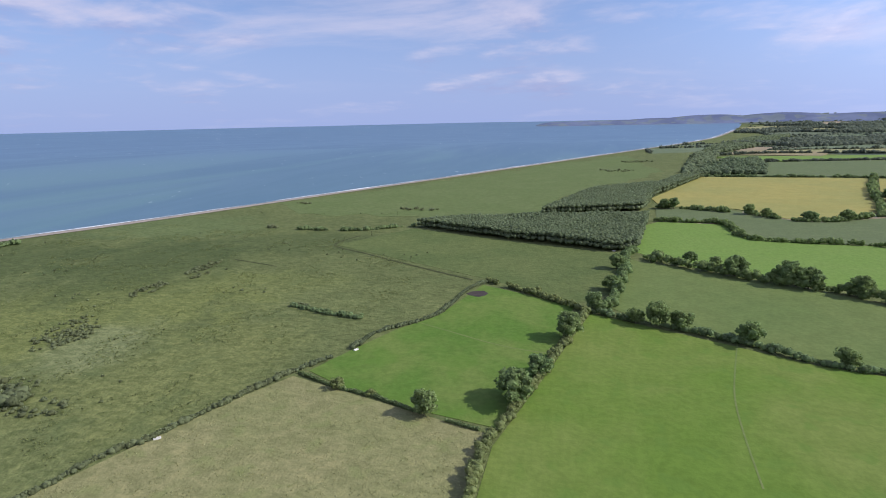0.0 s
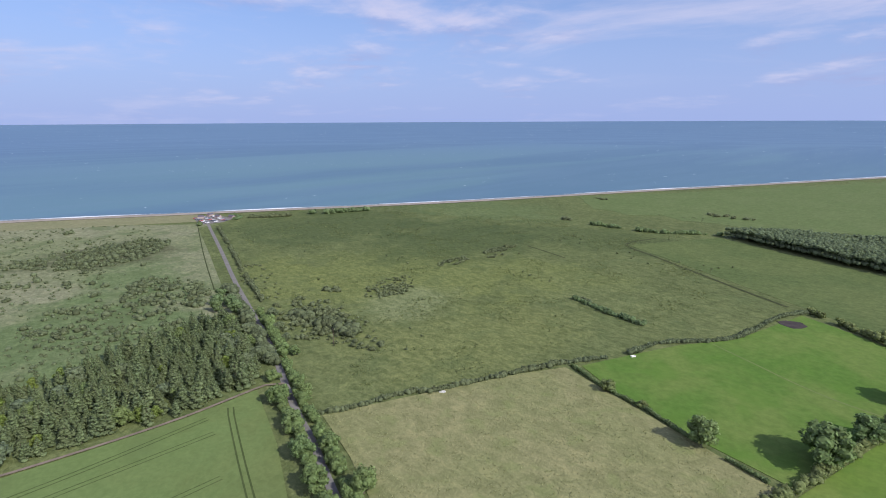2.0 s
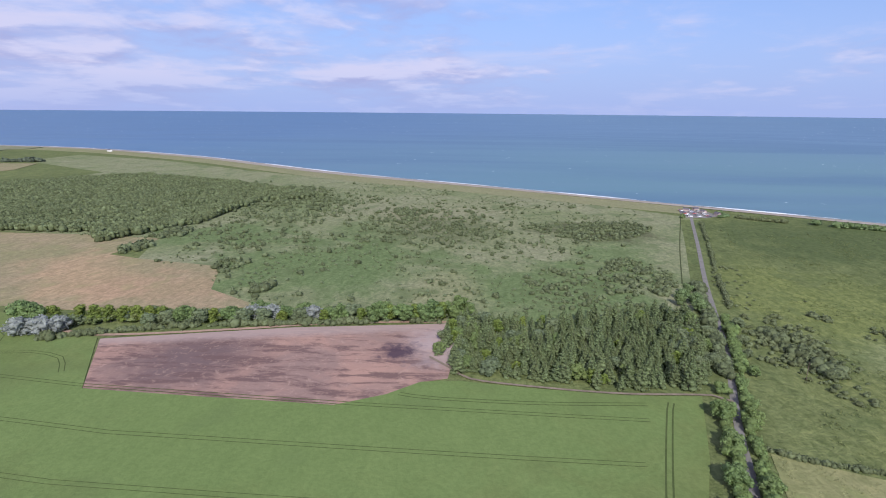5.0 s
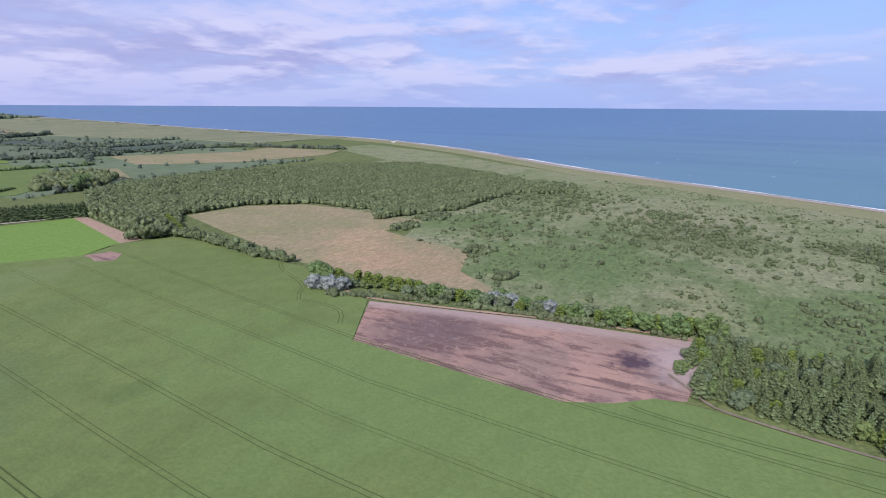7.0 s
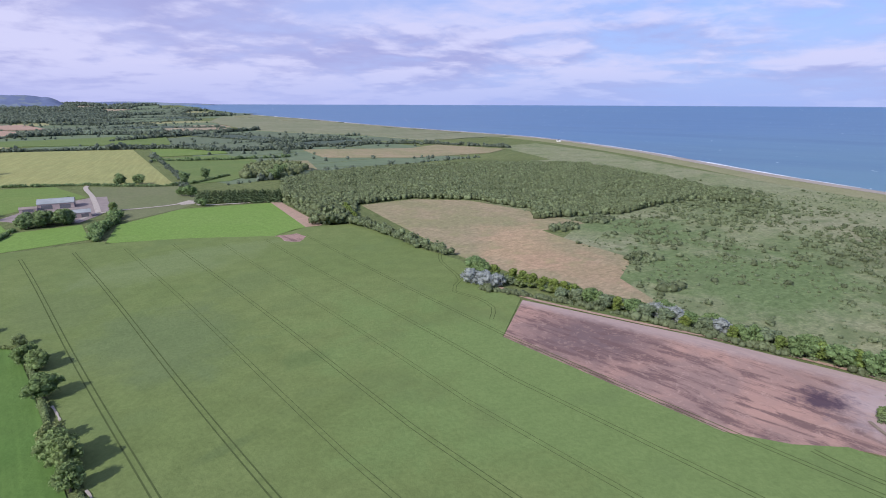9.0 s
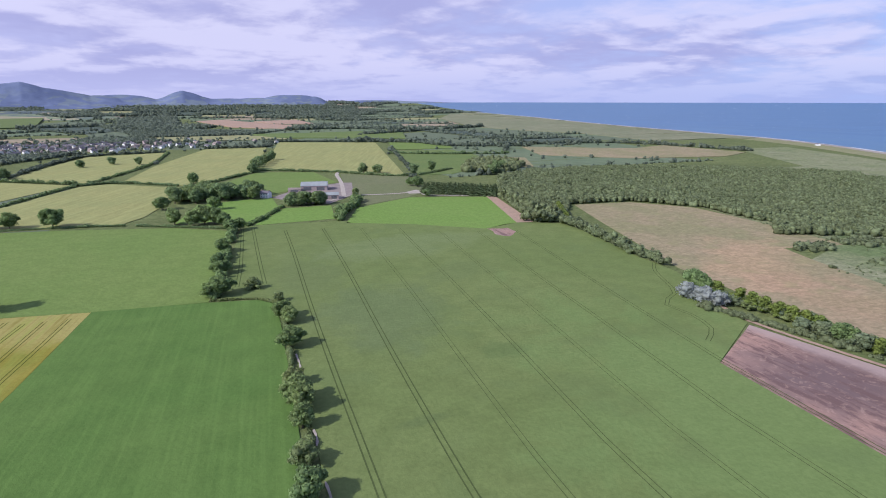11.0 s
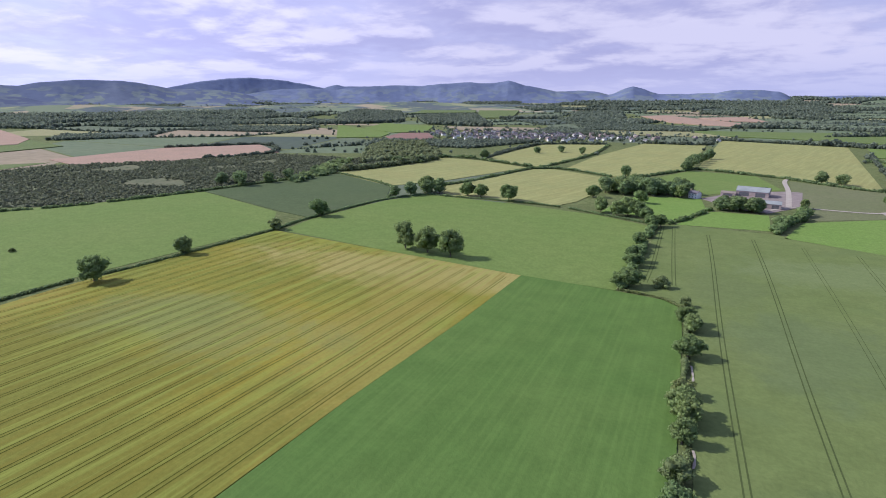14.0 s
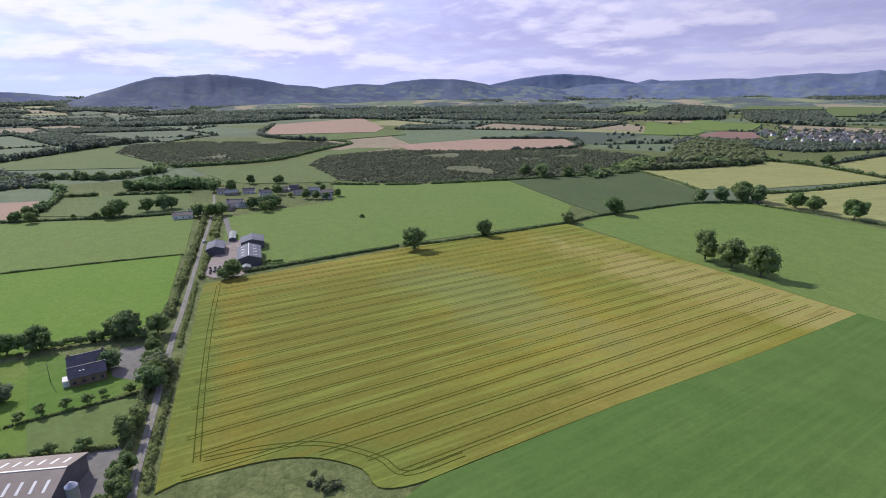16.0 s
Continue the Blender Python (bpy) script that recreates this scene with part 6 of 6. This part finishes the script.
scrub += thicket(345, -100, 42, 20, 130, 0.9, 2.6) + thicket(315, -60, 44, 36, 130, 0.7, 2.2) + thicket(640, 250, 80, 60, 230, 1.2, 3.4) + thicket(560, 205, 76, 60, 200, 1.0, 3.0) + thicket(480, 200, 60, 50, 90, 0.8, 2.6) + thicket(620, 160, 50, 40, 60, 0.8, 2.4)
for _ in range(6800):
    x, y = rng.uniform(255, 760), rng.uniform(-180, 420)
    n = noise.noise(Vector((x * 0.018, y * 0.018, 2)))
    if x < coast(y) - 70 and y > -0.31 * x + 20 and inside(SCRUB_EDGE, x, y) and n > -0.22 + 0.25 * rng.random():
        scrub.append((x, y, rng.uniform(0.3, 0.95) * (2.4 if rng.random() < 0.08 else 1)))
for _ in range(150):
    x, y = rng.uniform(265, 640), rng.uniform(-110, 260)
    if inside(SCRUB_EDGE, x, y) and x < coast(y) - 90:
        scrub += [(x, y, rng.uniform(1.5, 2.6)), (x + rng.normal(), y + rng.normal(), rng.uniform(1.0, 1.8))]
bushes("grey-green sallow and bramble bushes scattered over rough grass", scrub, LEAF_SCRUB, 1, 16, 0.42)
lights = [(rng.uniform(262, 420), rng.uniform(-100, 150), rng.uniform(0.5, 1.4)) for _ in range(240)]
bushes("pale sedge and willow tufts in rough grass", [p for p in lights if inside(SCRUB_EDGE, p[0], p[1])], LEAF_WILLOW, 1, 12, 0.35, "sedge")

gorse = []
banks = [f for f in FIELDS if f[0] in ((-776, 313), GORSE_TWO[0])]
for f in banks:
    for x, y in scatter(f, 4.6):
        if noise.noise(Vector((x * 0.014, y * 0.014, 6))) > -0.55 + 0.3 * rng.random():
            gorse.append((x, y, rng.uniform(1.0, 2.7)))
bushes("dark gorse and thorn thickets on the bank", gorse, LEAF_GORSE, 1, 7, 0.8, "gorse")
bushes("dark trees along the foot of the gorse bank", thicket(-455, 640, 14, 120, 70, 3, 6, 0.28) + thicket(-400, 790, 30, 40, 40, 3, 6), LEAF_DARK, 1, 12, 1.2, "gorse_foot_trees")

# rush tufts: leaning blades in clumps
tufts = [p for p in scatter(rush_field, 1.15, 0.9) if math.hypot(*p) > 115 and noise.fractal(Vector((p[0] * 0.16, p[1] * 0.16, 3)), 0.9, 2.0, 3) > -0.15 + 0.5 * rng.random()]
h = Heap()
sprays(h, [(x, y, 0.21) for x, y in tufts], [rng.uniform(0.2, 0.5) for _ in tufts], 4, 0.15, 0.25, 3.0)
stuff(h.make("rushes", RUSH), "straw-green rush tufts covering rough pasture", "rushes")

# sedge tussocks over the open marsh, thicker in drifts
sedge = []
for _ in range(26000):
    x, y = rng.uniform(110, 480), rng.uniform(-480, -95)
    if y < -0.30 * x - 62 and x < coast(y) - 60 and not field_here(x, y) and noise.fractal(Vector((x * 0.03, y * 0.03, 21)), 0.8, 2.1, 4) > 0.05 + 0.35 * rng.random():
        sedge.append((x, y, 0.2))
h = Heap()
sprays(h, sedge, [rng.uniform(0.3, 0.8) for _ in sedge], 6, 0.22, 0.45, 1.6)
stuff(h.make("sedge_tussocks", LEAF_SEDGE), "olive sedge tussocks standing over the marsh", "tussocks")

# ---- buildings ----
def solid(name, verts, faces, mat, parent, label=""):
    ob = mesh_object(name, verts, faces, mat)
    ob.parent = parent
    return tagged(ob, label)


def box(name, x0, x1, y0, y1, z0, z1, mat, parent, label=""):
    v = [(x, y, z) for z in (z0, z1) for x, y in ((x0, y0), (x1, y0), (x1, y1), (x0, y1))]
    f = [(3, 2, 1, 0), (4, 5, 6, 7), (0, 1, 5, 4), (1, 2, 6, 5), (2, 3, 7, 6), (3, 0, 4, 7)]
    return solid(name, v, f, mat, parent, label)


def gabled(name, label, category, x, y, turn, long, wide, eave, ridge, wall, roof, over=0.4, lights=0, windows=0, doors=0, chimneys=0, arched=False, group="", root=None, shift=(0, 0)):
    """A gabled building, its ridge along its own x axis: walls, two roof slopes with thickness, ridge, roof lights, windows, doors, chimneys."""
    if root is None:
        root = new(name)
        root.matrix_basis = pose(x, y, rise(x, y), 0, 0, turn)
        tagged(root, label, category, group)
    ox, oy = shift
    L, W = long / 2, wide / 2
    v = [(ox - L, oy - W, -0.3), (ox + L, oy - W, -0.3), (ox + L, oy + W, -0.3), (ox - L, oy + W, -0.3), (ox - L, oy - W, eave), (ox + L, oy - W, eave), (ox + L, oy + W, eave), (ox - L, oy + W, eave), (ox - L, oy, ridge), (ox + L, oy, ridge)]
    solid("wall", v, [(0, 1, 5, 4), (2, 3, 7, 6), (1, 2, 6, 9, 5), (3, 0, 4, 8, 7)], wall, root)
    steps = 6 if arched else 1
    th = 0.18
    for side in (-1, 1):
        prof = []
        for k in range(steps + 1):
            s = k / steps
            yy = oy + side * (W + over) * (1 - s)
            drop = over * (ridge - eave) / W
            zz = (eave - drop) + (ridge - eave + drop) * (math.sin(s * math.pi / 2) if arched else s)
            prof.append((yy, zz + 0.05))
        vv, ff = [], []
        for xx in (ox - L - over, ox + L + over):
            for yy, zz in prof:
                vv.append((xx, yy, zz))
            for yy, zz in prof:
                vv.append((xx, yy, zz + th))
        n = steps + 1
        for k in range(steps):
            ff += [(k, k + 1, 2 * n + k + 1, 2 * n + k), (n + k, 3 * n + k, 3 * n + k + 1, n + k + 1), (k, n + k, n + k + 1, k + 1), (2 * n + k, 2 * n + k + 1, 3 * n + k + 1, 3 * n + k)]
        ff += [(0, 2 * n, 3 * n, n), (n - 1, 2 * n - 1, 4 * n - 1, 3 * n - 1)]
        slope = solid("roof", vv, ff, roof, root)
        for k in range(lights):
            c = ox - L + long * (k + 0.7) / (lights + 0.4)
            q = [(c + dx, oy + side * W * s, eave + (ridge - eave) * (1 - s) + 0.05 + th + 0.05) for s, dx in ((0.34, -0.38), (0.34, 0.38), (0.70, 0.38), (0.70, -0.38))]
            low = [(a, b, c2 - 0.09) for a, b, c2 in q]
            ob = mesh_object("roof_light", q + low, [(0, 1, 2, 3), (0, 4, 5, 1), (1, 5, 6, 2), (2, 6, 7, 3), (3, 7, 4, 0)], CLEAR_SHEET)
            ob.parent = slope
    box("ridge_cap", ox - L - over, ox + L + over, oy - 0.22, oy + 0.22, ridge + 0.16, ridge + 0.30, roof if not lights else CLEAR_SHEET, root)
    for k in range(windows):
        c = ox - L + long * (k + 0.5) / windows
        for side in (-1, 1):
            for z in ([1.0] if eave < 4 else [1.0, 3.4]):
                y0 = oy + side * W
                box("window", c - 0.5, c + 0.5, min(y0, y0 + side * 0.06), max(y0, y0 + side * 0.06), z, z + 1.1, GLASS, root)
    for k in range(doors):
        c = ox - L + long * (k + 0.5) / doors
        box("door", c - long / doors * 0.3, c + long / doors * 0.3, oy - W - 0.08, oy - W, 0, eave * 0.8, STEEL_WALL, root)
    for k in range(chimneys):
        c = ox + (L - 0.6) * (1 if k else -1)
        ch = box("chimney", c - 0.45, c + 0.45, oy - 0.4, oy + 0.4, ridge - 0.6, ridge + 1.0, BRICK_WALL, root)
        pot = box("chimney_pot", c - 0.15, c + 0.15, oy - 0.15, oy + 0.15, ridge + 1.0, ridge + 1.45, PINK_WALL, root)
        pot.parent = ch
    return root


# the near house with two parallel ranges
house = gabled("house", "two-storey brown brick house with dark slate roofs", "house", -228.5, -1.2, 88, 11.5, 6.6, 3.6, 6.2, BRICK_WALL, SLATE, 0.4, 0, 4, 0, 0, shift=(0, -3.4))
gabled("house", "", "", 0, 0, 0, 12.2, 7.0, 4.8, 7.8, BRICK_WALL, SLATE, 0.4, 0, 4, 0, 2, root=house, shift=(0.3, 3.6))
for k in range(2):
    ob = box("skylight", -2.4 + k * 1.0, -1.7 + k * 1.0, -5.4, -4.6, 5.02, 5.3, CLEAR_SHEET, house)
box("conservatory", -8.0, -5.9, -5.5, -1.0, 0, 2.4, RENDERED, house, "white-framed lean-to porch")
# the long shed by the lane
shed = gabled("farm_shed", "long brown fibre-roofed shed with clear roof strips", "shed", -166.6, -28.5, 62, 42, 20, 5.2, 8.2, STEEL_WALL, BROWN_TIN, 0.5, 13, 0, 0)
silo = new("silo")
silo.matrix_basis = pose(-149.5, -9.2, 0)
tagged(silo, "galvanised steel feed silo beside the shed", "silo")
h = Heap()
tube(h, (0, 0, 1.6), (0, 0, 7.0), 1.5, 1.5, 16)
part("body", h, SILVER, silo)
h = Heap()
tube(h, (0, 0, 7.0), (0, 0, 8.1), 1.55, 0.35, 16)
tube(h, (0, 0, 8.1), (0, 0, 8.25), 0.35, 0.02, 16)
part("lid", h, SILVER, silo)
h = Heap()
tube(h, (0, 0, 0.5), (0, 0, 1.6), 0.35, 1.5, 16)
part("hopper", h, SILVER, silo)
for k in range(4):
    h = Heap()
    q = k * math.pi / 2 + 0.4
    tube(h, (math.cos(q) * 1.5, math.sin(q) * 1.5, -0.1), (math.cos(q) * 1.5, math.sin(q) * 1.5, 2.4), 0.08, 0.08, 6)
    part("leg", h, SILVER, silo)
# farm beside the lane
LANE = 163
gabled("barn", "low grey-roofed open barn beside the lane", "barn", -376, 82, LANE, 19, 11, 4.0, 5.8, STEEL_WALL, BLUE_TIN, 0.4, 0, 0, 3)
gabled("barn", "wide blue-grey metal barn with roof lights", "barn", -342, 94, LANE, 30, 14, 5.0, 7.2, STEEL_WALL, BLUE_TIN, 0.4, 4, 0, 3)
gabled("barn", "grey metal barn with a paler roof", "barn", -374, 106, LANE, 17, 15, 5.0, 7.0, STEEL_WALL, BLUE_TIN, 0.4, 0, 0, 2)
gabled("barn", "small lean tin store in the yard", "barn", -322, 86, LANE, 6, 5, 2.4, 3.2, PINK_WALL, TIN, 0.2)
gabled("barn", "low tin-roofed store at the yard end", "barn", -405, 101, LANE, 22, 4.5, 2.4, 3.2, STEEL_WALL, TIN, 0.2)
gabled("trailer", "red-brown farm trailer body in the yard", "trailer", -368, 95, LANE + 8, 9, 2.6, 2.2, 2.5, PINK_WALL, BROWN_TIN, 0.05)
def bale(x, y, turn):
    """A round bale lying on its side, its rim rounded."""
    root = new("wrapped_bale")
    root.matrix_basis = pose(x, y, rise(x, y) + 0.28, 0, 0, turn)
    h = Heap()
    for a, b, r0, r1 in ((-0.6, -0.52, 0.55, 0.66), (-0.52, 0.52, 0.66, 0.66), (0.52, 0.6, 0.66, 0.55), (0.6, 0.605, 0.55, 0.02), (-0.605, -0.6, 0.02, 0.55)):
        tube(h, (a, 0, 0.66), (b, 0, 0.66), r0, r1, 14)
    part("roll", h, STEEL_WALL, root)
    return tagged(root, "round bale in dark wrap beside the barns", "bale", "wrapped bales")


for k in range(9):
    bale(-328 - 4.2 * (k % 3) + rng.normal() * 0.5, 66.5 + 2.6 * (k // 3) + 1.2 * (k % 3), 70 + rng.normal() * 14)
# hamlet
n = 0
for x, y, turn, L, W, eave, roof in [(-590, 151, 70, 13, 7, 3, TIN), (-589, 169, 68, 12, 7, 3, SLATE), (-568, 180, 75, 13, 8, 3, SLATE), (-573, 200, 70, 12, 7, 3.2, BROWN_TIN), (-547, 208, 66, 12, 8, 3, SLATE), (-550, 226, 70, 12, 7, 3, TIN), (-528, 231, 68, 14, 8, 3, BROWN_TIN), (-508, 222, 68, 10, 6, 2.6, TIN),
                                      (-522, 136, 60, 15, 8, 4.8, SLATE), (-511, 128, 150, 9, 6, 3, SLATE), (-514, 142, 65, 6, 5, 3, TIN), (-500, 86, 75, 16, 8, 3.4, BROWN_TIN), (-512, 98, 75, 10, 6, 2.6, TIN), (-604, 146, 66, 11, 7, 3, SLATE), (-534, 219, 68, 9, 6, 2.6, SLATE), (-578, 215, 70, 10, 6, 3, SLATE)]:
    gabled("house", ("low white-walled house with a grey roof in the hamlet", "pinkish house with a brown roof in the hamlet")[roof is BROWN_TIN], "house", x, y, turn, L, W, eave, eave + 2.4, RENDERED if n % 3 else PINK_WALL, roof, 0.3, 0, 3, 0, 1, group="hamlet houses")
    n += 1
glasshouse = box("glasshouse", -578, -574, 205, 209, 0.1, 2.6, RENDERED, None)
tagged(glasshouse, "small white glasshouse in a hamlet garden", "glasshouse")
# northern farm
gabled("barn", "large grey-green arched-roof barn", "barn", 76, 652, -12, 30, 20, 5.5, 9.0, PINK_WALL, TIN, 0.4, 0, 0, 2, arched=True)
gabled("barn", "pinkish block shed with a grey roof", "barn", 83, 584, -8, 19, 13, 4.5, 6.6, PINK_WALL, TIN, 0.3, 0, 0, 2)
gabled("farmhouse", "white rendered two-storey farmhouse", "house", 19, 612, -35, 10, 7, 5.2, 7.6, RENDERED, SLATE, 0.3, 0, 3, 0, 2)
gabled("barn", "small red-roofed farm outbuilding", "barn", 52, 642, -12, 14, 8, 3.2, 4.6, PINK_WALL, BROWN_TIN, 0.3, 0, 0, 1)
gabled("beach_house", "lone white cottage behind the beach", "house", 1255, 905, 60, 12, 7, 3, 5, RENDERED, SLATE, 0.3, 0, 2, 0, 1)

# village: one house, copied
plain = gabled("village_house", "white-walled village house with a slate roof", "house", TOWN[0], TOWN[1], 20, 11, 7, 4.6, 7.2, RENDERED, SLATE, 0.3, 0, 2, 0, 1, group="village houses")
brown = gabled("village_house", "village house with a brown tiled roof", "house", TOWN[0] + 20, TOWN[1] + 10, 100, 11, 7, 4.6, 7.2, PINK_WALL, BROWN_TIN, 0.3, 0, 2, 0, 1, group="village houses")
placed = []
while len(placed) < 210:
    x, y = TOWN[0] + rng.normal() * 120 + 20, TOWN[1] + rng.normal() * 70
    if field_here(x, y) or any(math.hypot(x - p, y - q) < 15 for p, q in placed):
        continue
    placed.append((x, y))
    copy_thing(plain if rng.random() < 0.7 else brown, pose(x, y, rise(x, y), 0, 0, rng.choice([15, 105, 40, 130]) + rng.normal() * 5))

# ---- cars at the beach ----
def car(paint, label):
    root = new("car")
    prof = [(-2.1, 0.35), (2.1, 0.35), (2.15, 0.7), (2.0, 0.88), (1.0, 0.98), (-1.7, 1.0), (-2.1, 0.9)]
    n = len(prof)
    v = [(x, s * 0.86, z) for s in (-1, 1) for x, z in prof]
    solid("body", v, [tuple(range(n - 1, -1, -1)), tuple(range(n, 2 * n))] + [(i, (i + 1) % n, n + (i + 1) % n, n + i) for i in range(n)], paint, root)
    v = [(-1.75, -0.8, 0.98), (0.95, -0.8, 0.98), (0.95, 0.8, 0.98), (-1.75, 0.8, 0.98), (-1.4, -0.62, 1.42), (0.25, -0.62, 1.42), (0.25, 0.62, 1.42), (-1.4, 0.62, 1.42)]
    solid("cabin_glass", v, [(0, 1, 5, 4), (1, 2, 6, 5), (2, 3, 7, 6), (3, 0, 4, 7)], GLASS, root)
    box("car_roof", -1.42, 0.27, -0.64, 0.64, 1.42, 1.47, paint, root)
    for x in (-1.3, 1.3):
        for s in (-1, 1):
            h = Heap()
            tube(h, (x, s * 0.70, 0.32), (x, s * 0.88, 0.32), 0.32, 0.32, 12)
            tube(h, (x, s * 0.88, 0.32), (x, s * 0.885, 0.32), 0.32, 0.01, 12)
            part("wheel", h, RUBBER, root)
    return tagged(root, label, "car", "beach car park")


cars = [car(PAINTS[0], "white hatchback car parked by the beach"), car(PAINTS[1], "dark hatchback car parked by the beach"), car(PAINTS[2], "silver hatchback car parked by the beach"), car(PAINTS[3], "red hatchback car parked by the beach")]
spots = [(560 + 5.2 * (k % 8) + rng.normal() * 0.3, -207 - 0.2 * (k % 8) - 9.5 * (k // 8)) for k in range(24)]
for k, (x, y) in enumerate(spots):
    m = pose(x, y, 0.26, 0, 0, 80 + rng.normal() * 6)
    if k < 4:
        cars[k].matrix_basis = m
    else:
        copy_thing(cars[int(rng.choice([0, 1, 1, 2, 3, 1]))], m)
for x, y, turn in [(572, -238, 20), (584, -228, 30), (594, -214, 60), (600, -226, 110)]:
    gabled("beach_hut", "small grey-roofed hut behind the shingle", "hut", x, y, turn, 6, 4, 2.4, 3.6, PINK_WALL, SLATE, 0.2, group="beach huts")
copy_thing(cars[2], pose(-406, 81, 0.18, 0, 0, 163))
copy_thing(cars[1], pose(-146, -10.5, 0.18, 0, 0, 60))
copy_thing(cars[0], pose(-214, 15, 0.2, 0, 0, 100))

hedge("dark bushes round the beach car park", [(553, -224), (566, -244), (580, -244)], 2.6, 4, LEAF_DARK, 0.6)
hedge("dark bushes beside the beach car park", [(552, -196), (566, -202)], 2.2, 3, LEAF_DARK, 0.6)

# ---- troughs and a pole ----
for x, y, turn in [(137, -132, 35), (101, -214, 60), (-20, -432, 20)]:
    trough = new("water_trough")
    trough.matrix_basis = pose(x, y, 0.1, 0, 0, turn)
    tagged(trough, "pale concrete water trough at the field edge", "trough", "field troughs")
    for name, x0, x1, y0, y1, z0, z1 in (("base", -1.1, 1.1, -0.5, 0.5, 0, 0.15), ("side", -1.1, 1.1, -0.5, -0.4, 0.15, 0.6), ("side", -1.1, 1.1, 0.4, 0.5, 0.15, 0.6), ("end", -1.1, -1.0, -0.4, 0.4, 0.15, 0.6), ("end", 1.0, 1.1, -0.4, 0.4, 0.15, 0.6)):
        box(name, x0, x1, y0, y1, z0, z1, RENDERED, trough)
for x, y, label in ((206, -128, "grey weathered wooden pole in the scrub"), (-231, -13, "thin grey wooden pole on the garden lawn")):
    pole = new("utility_pole")
    pole.matrix_basis = pose(x, y, 0)
    tagged(pole, label, "pole")
    h = Heap()
    tube(h, (0, 0, -0.3), (0, 0, 8.0), 0.14, 0.09, 8)
    part("shaft", h, WOOD, pole)
    box("crossarm", -0.9, 0.9, -0.06, 0.06, 7.4, 7.55, WOOD, pole)
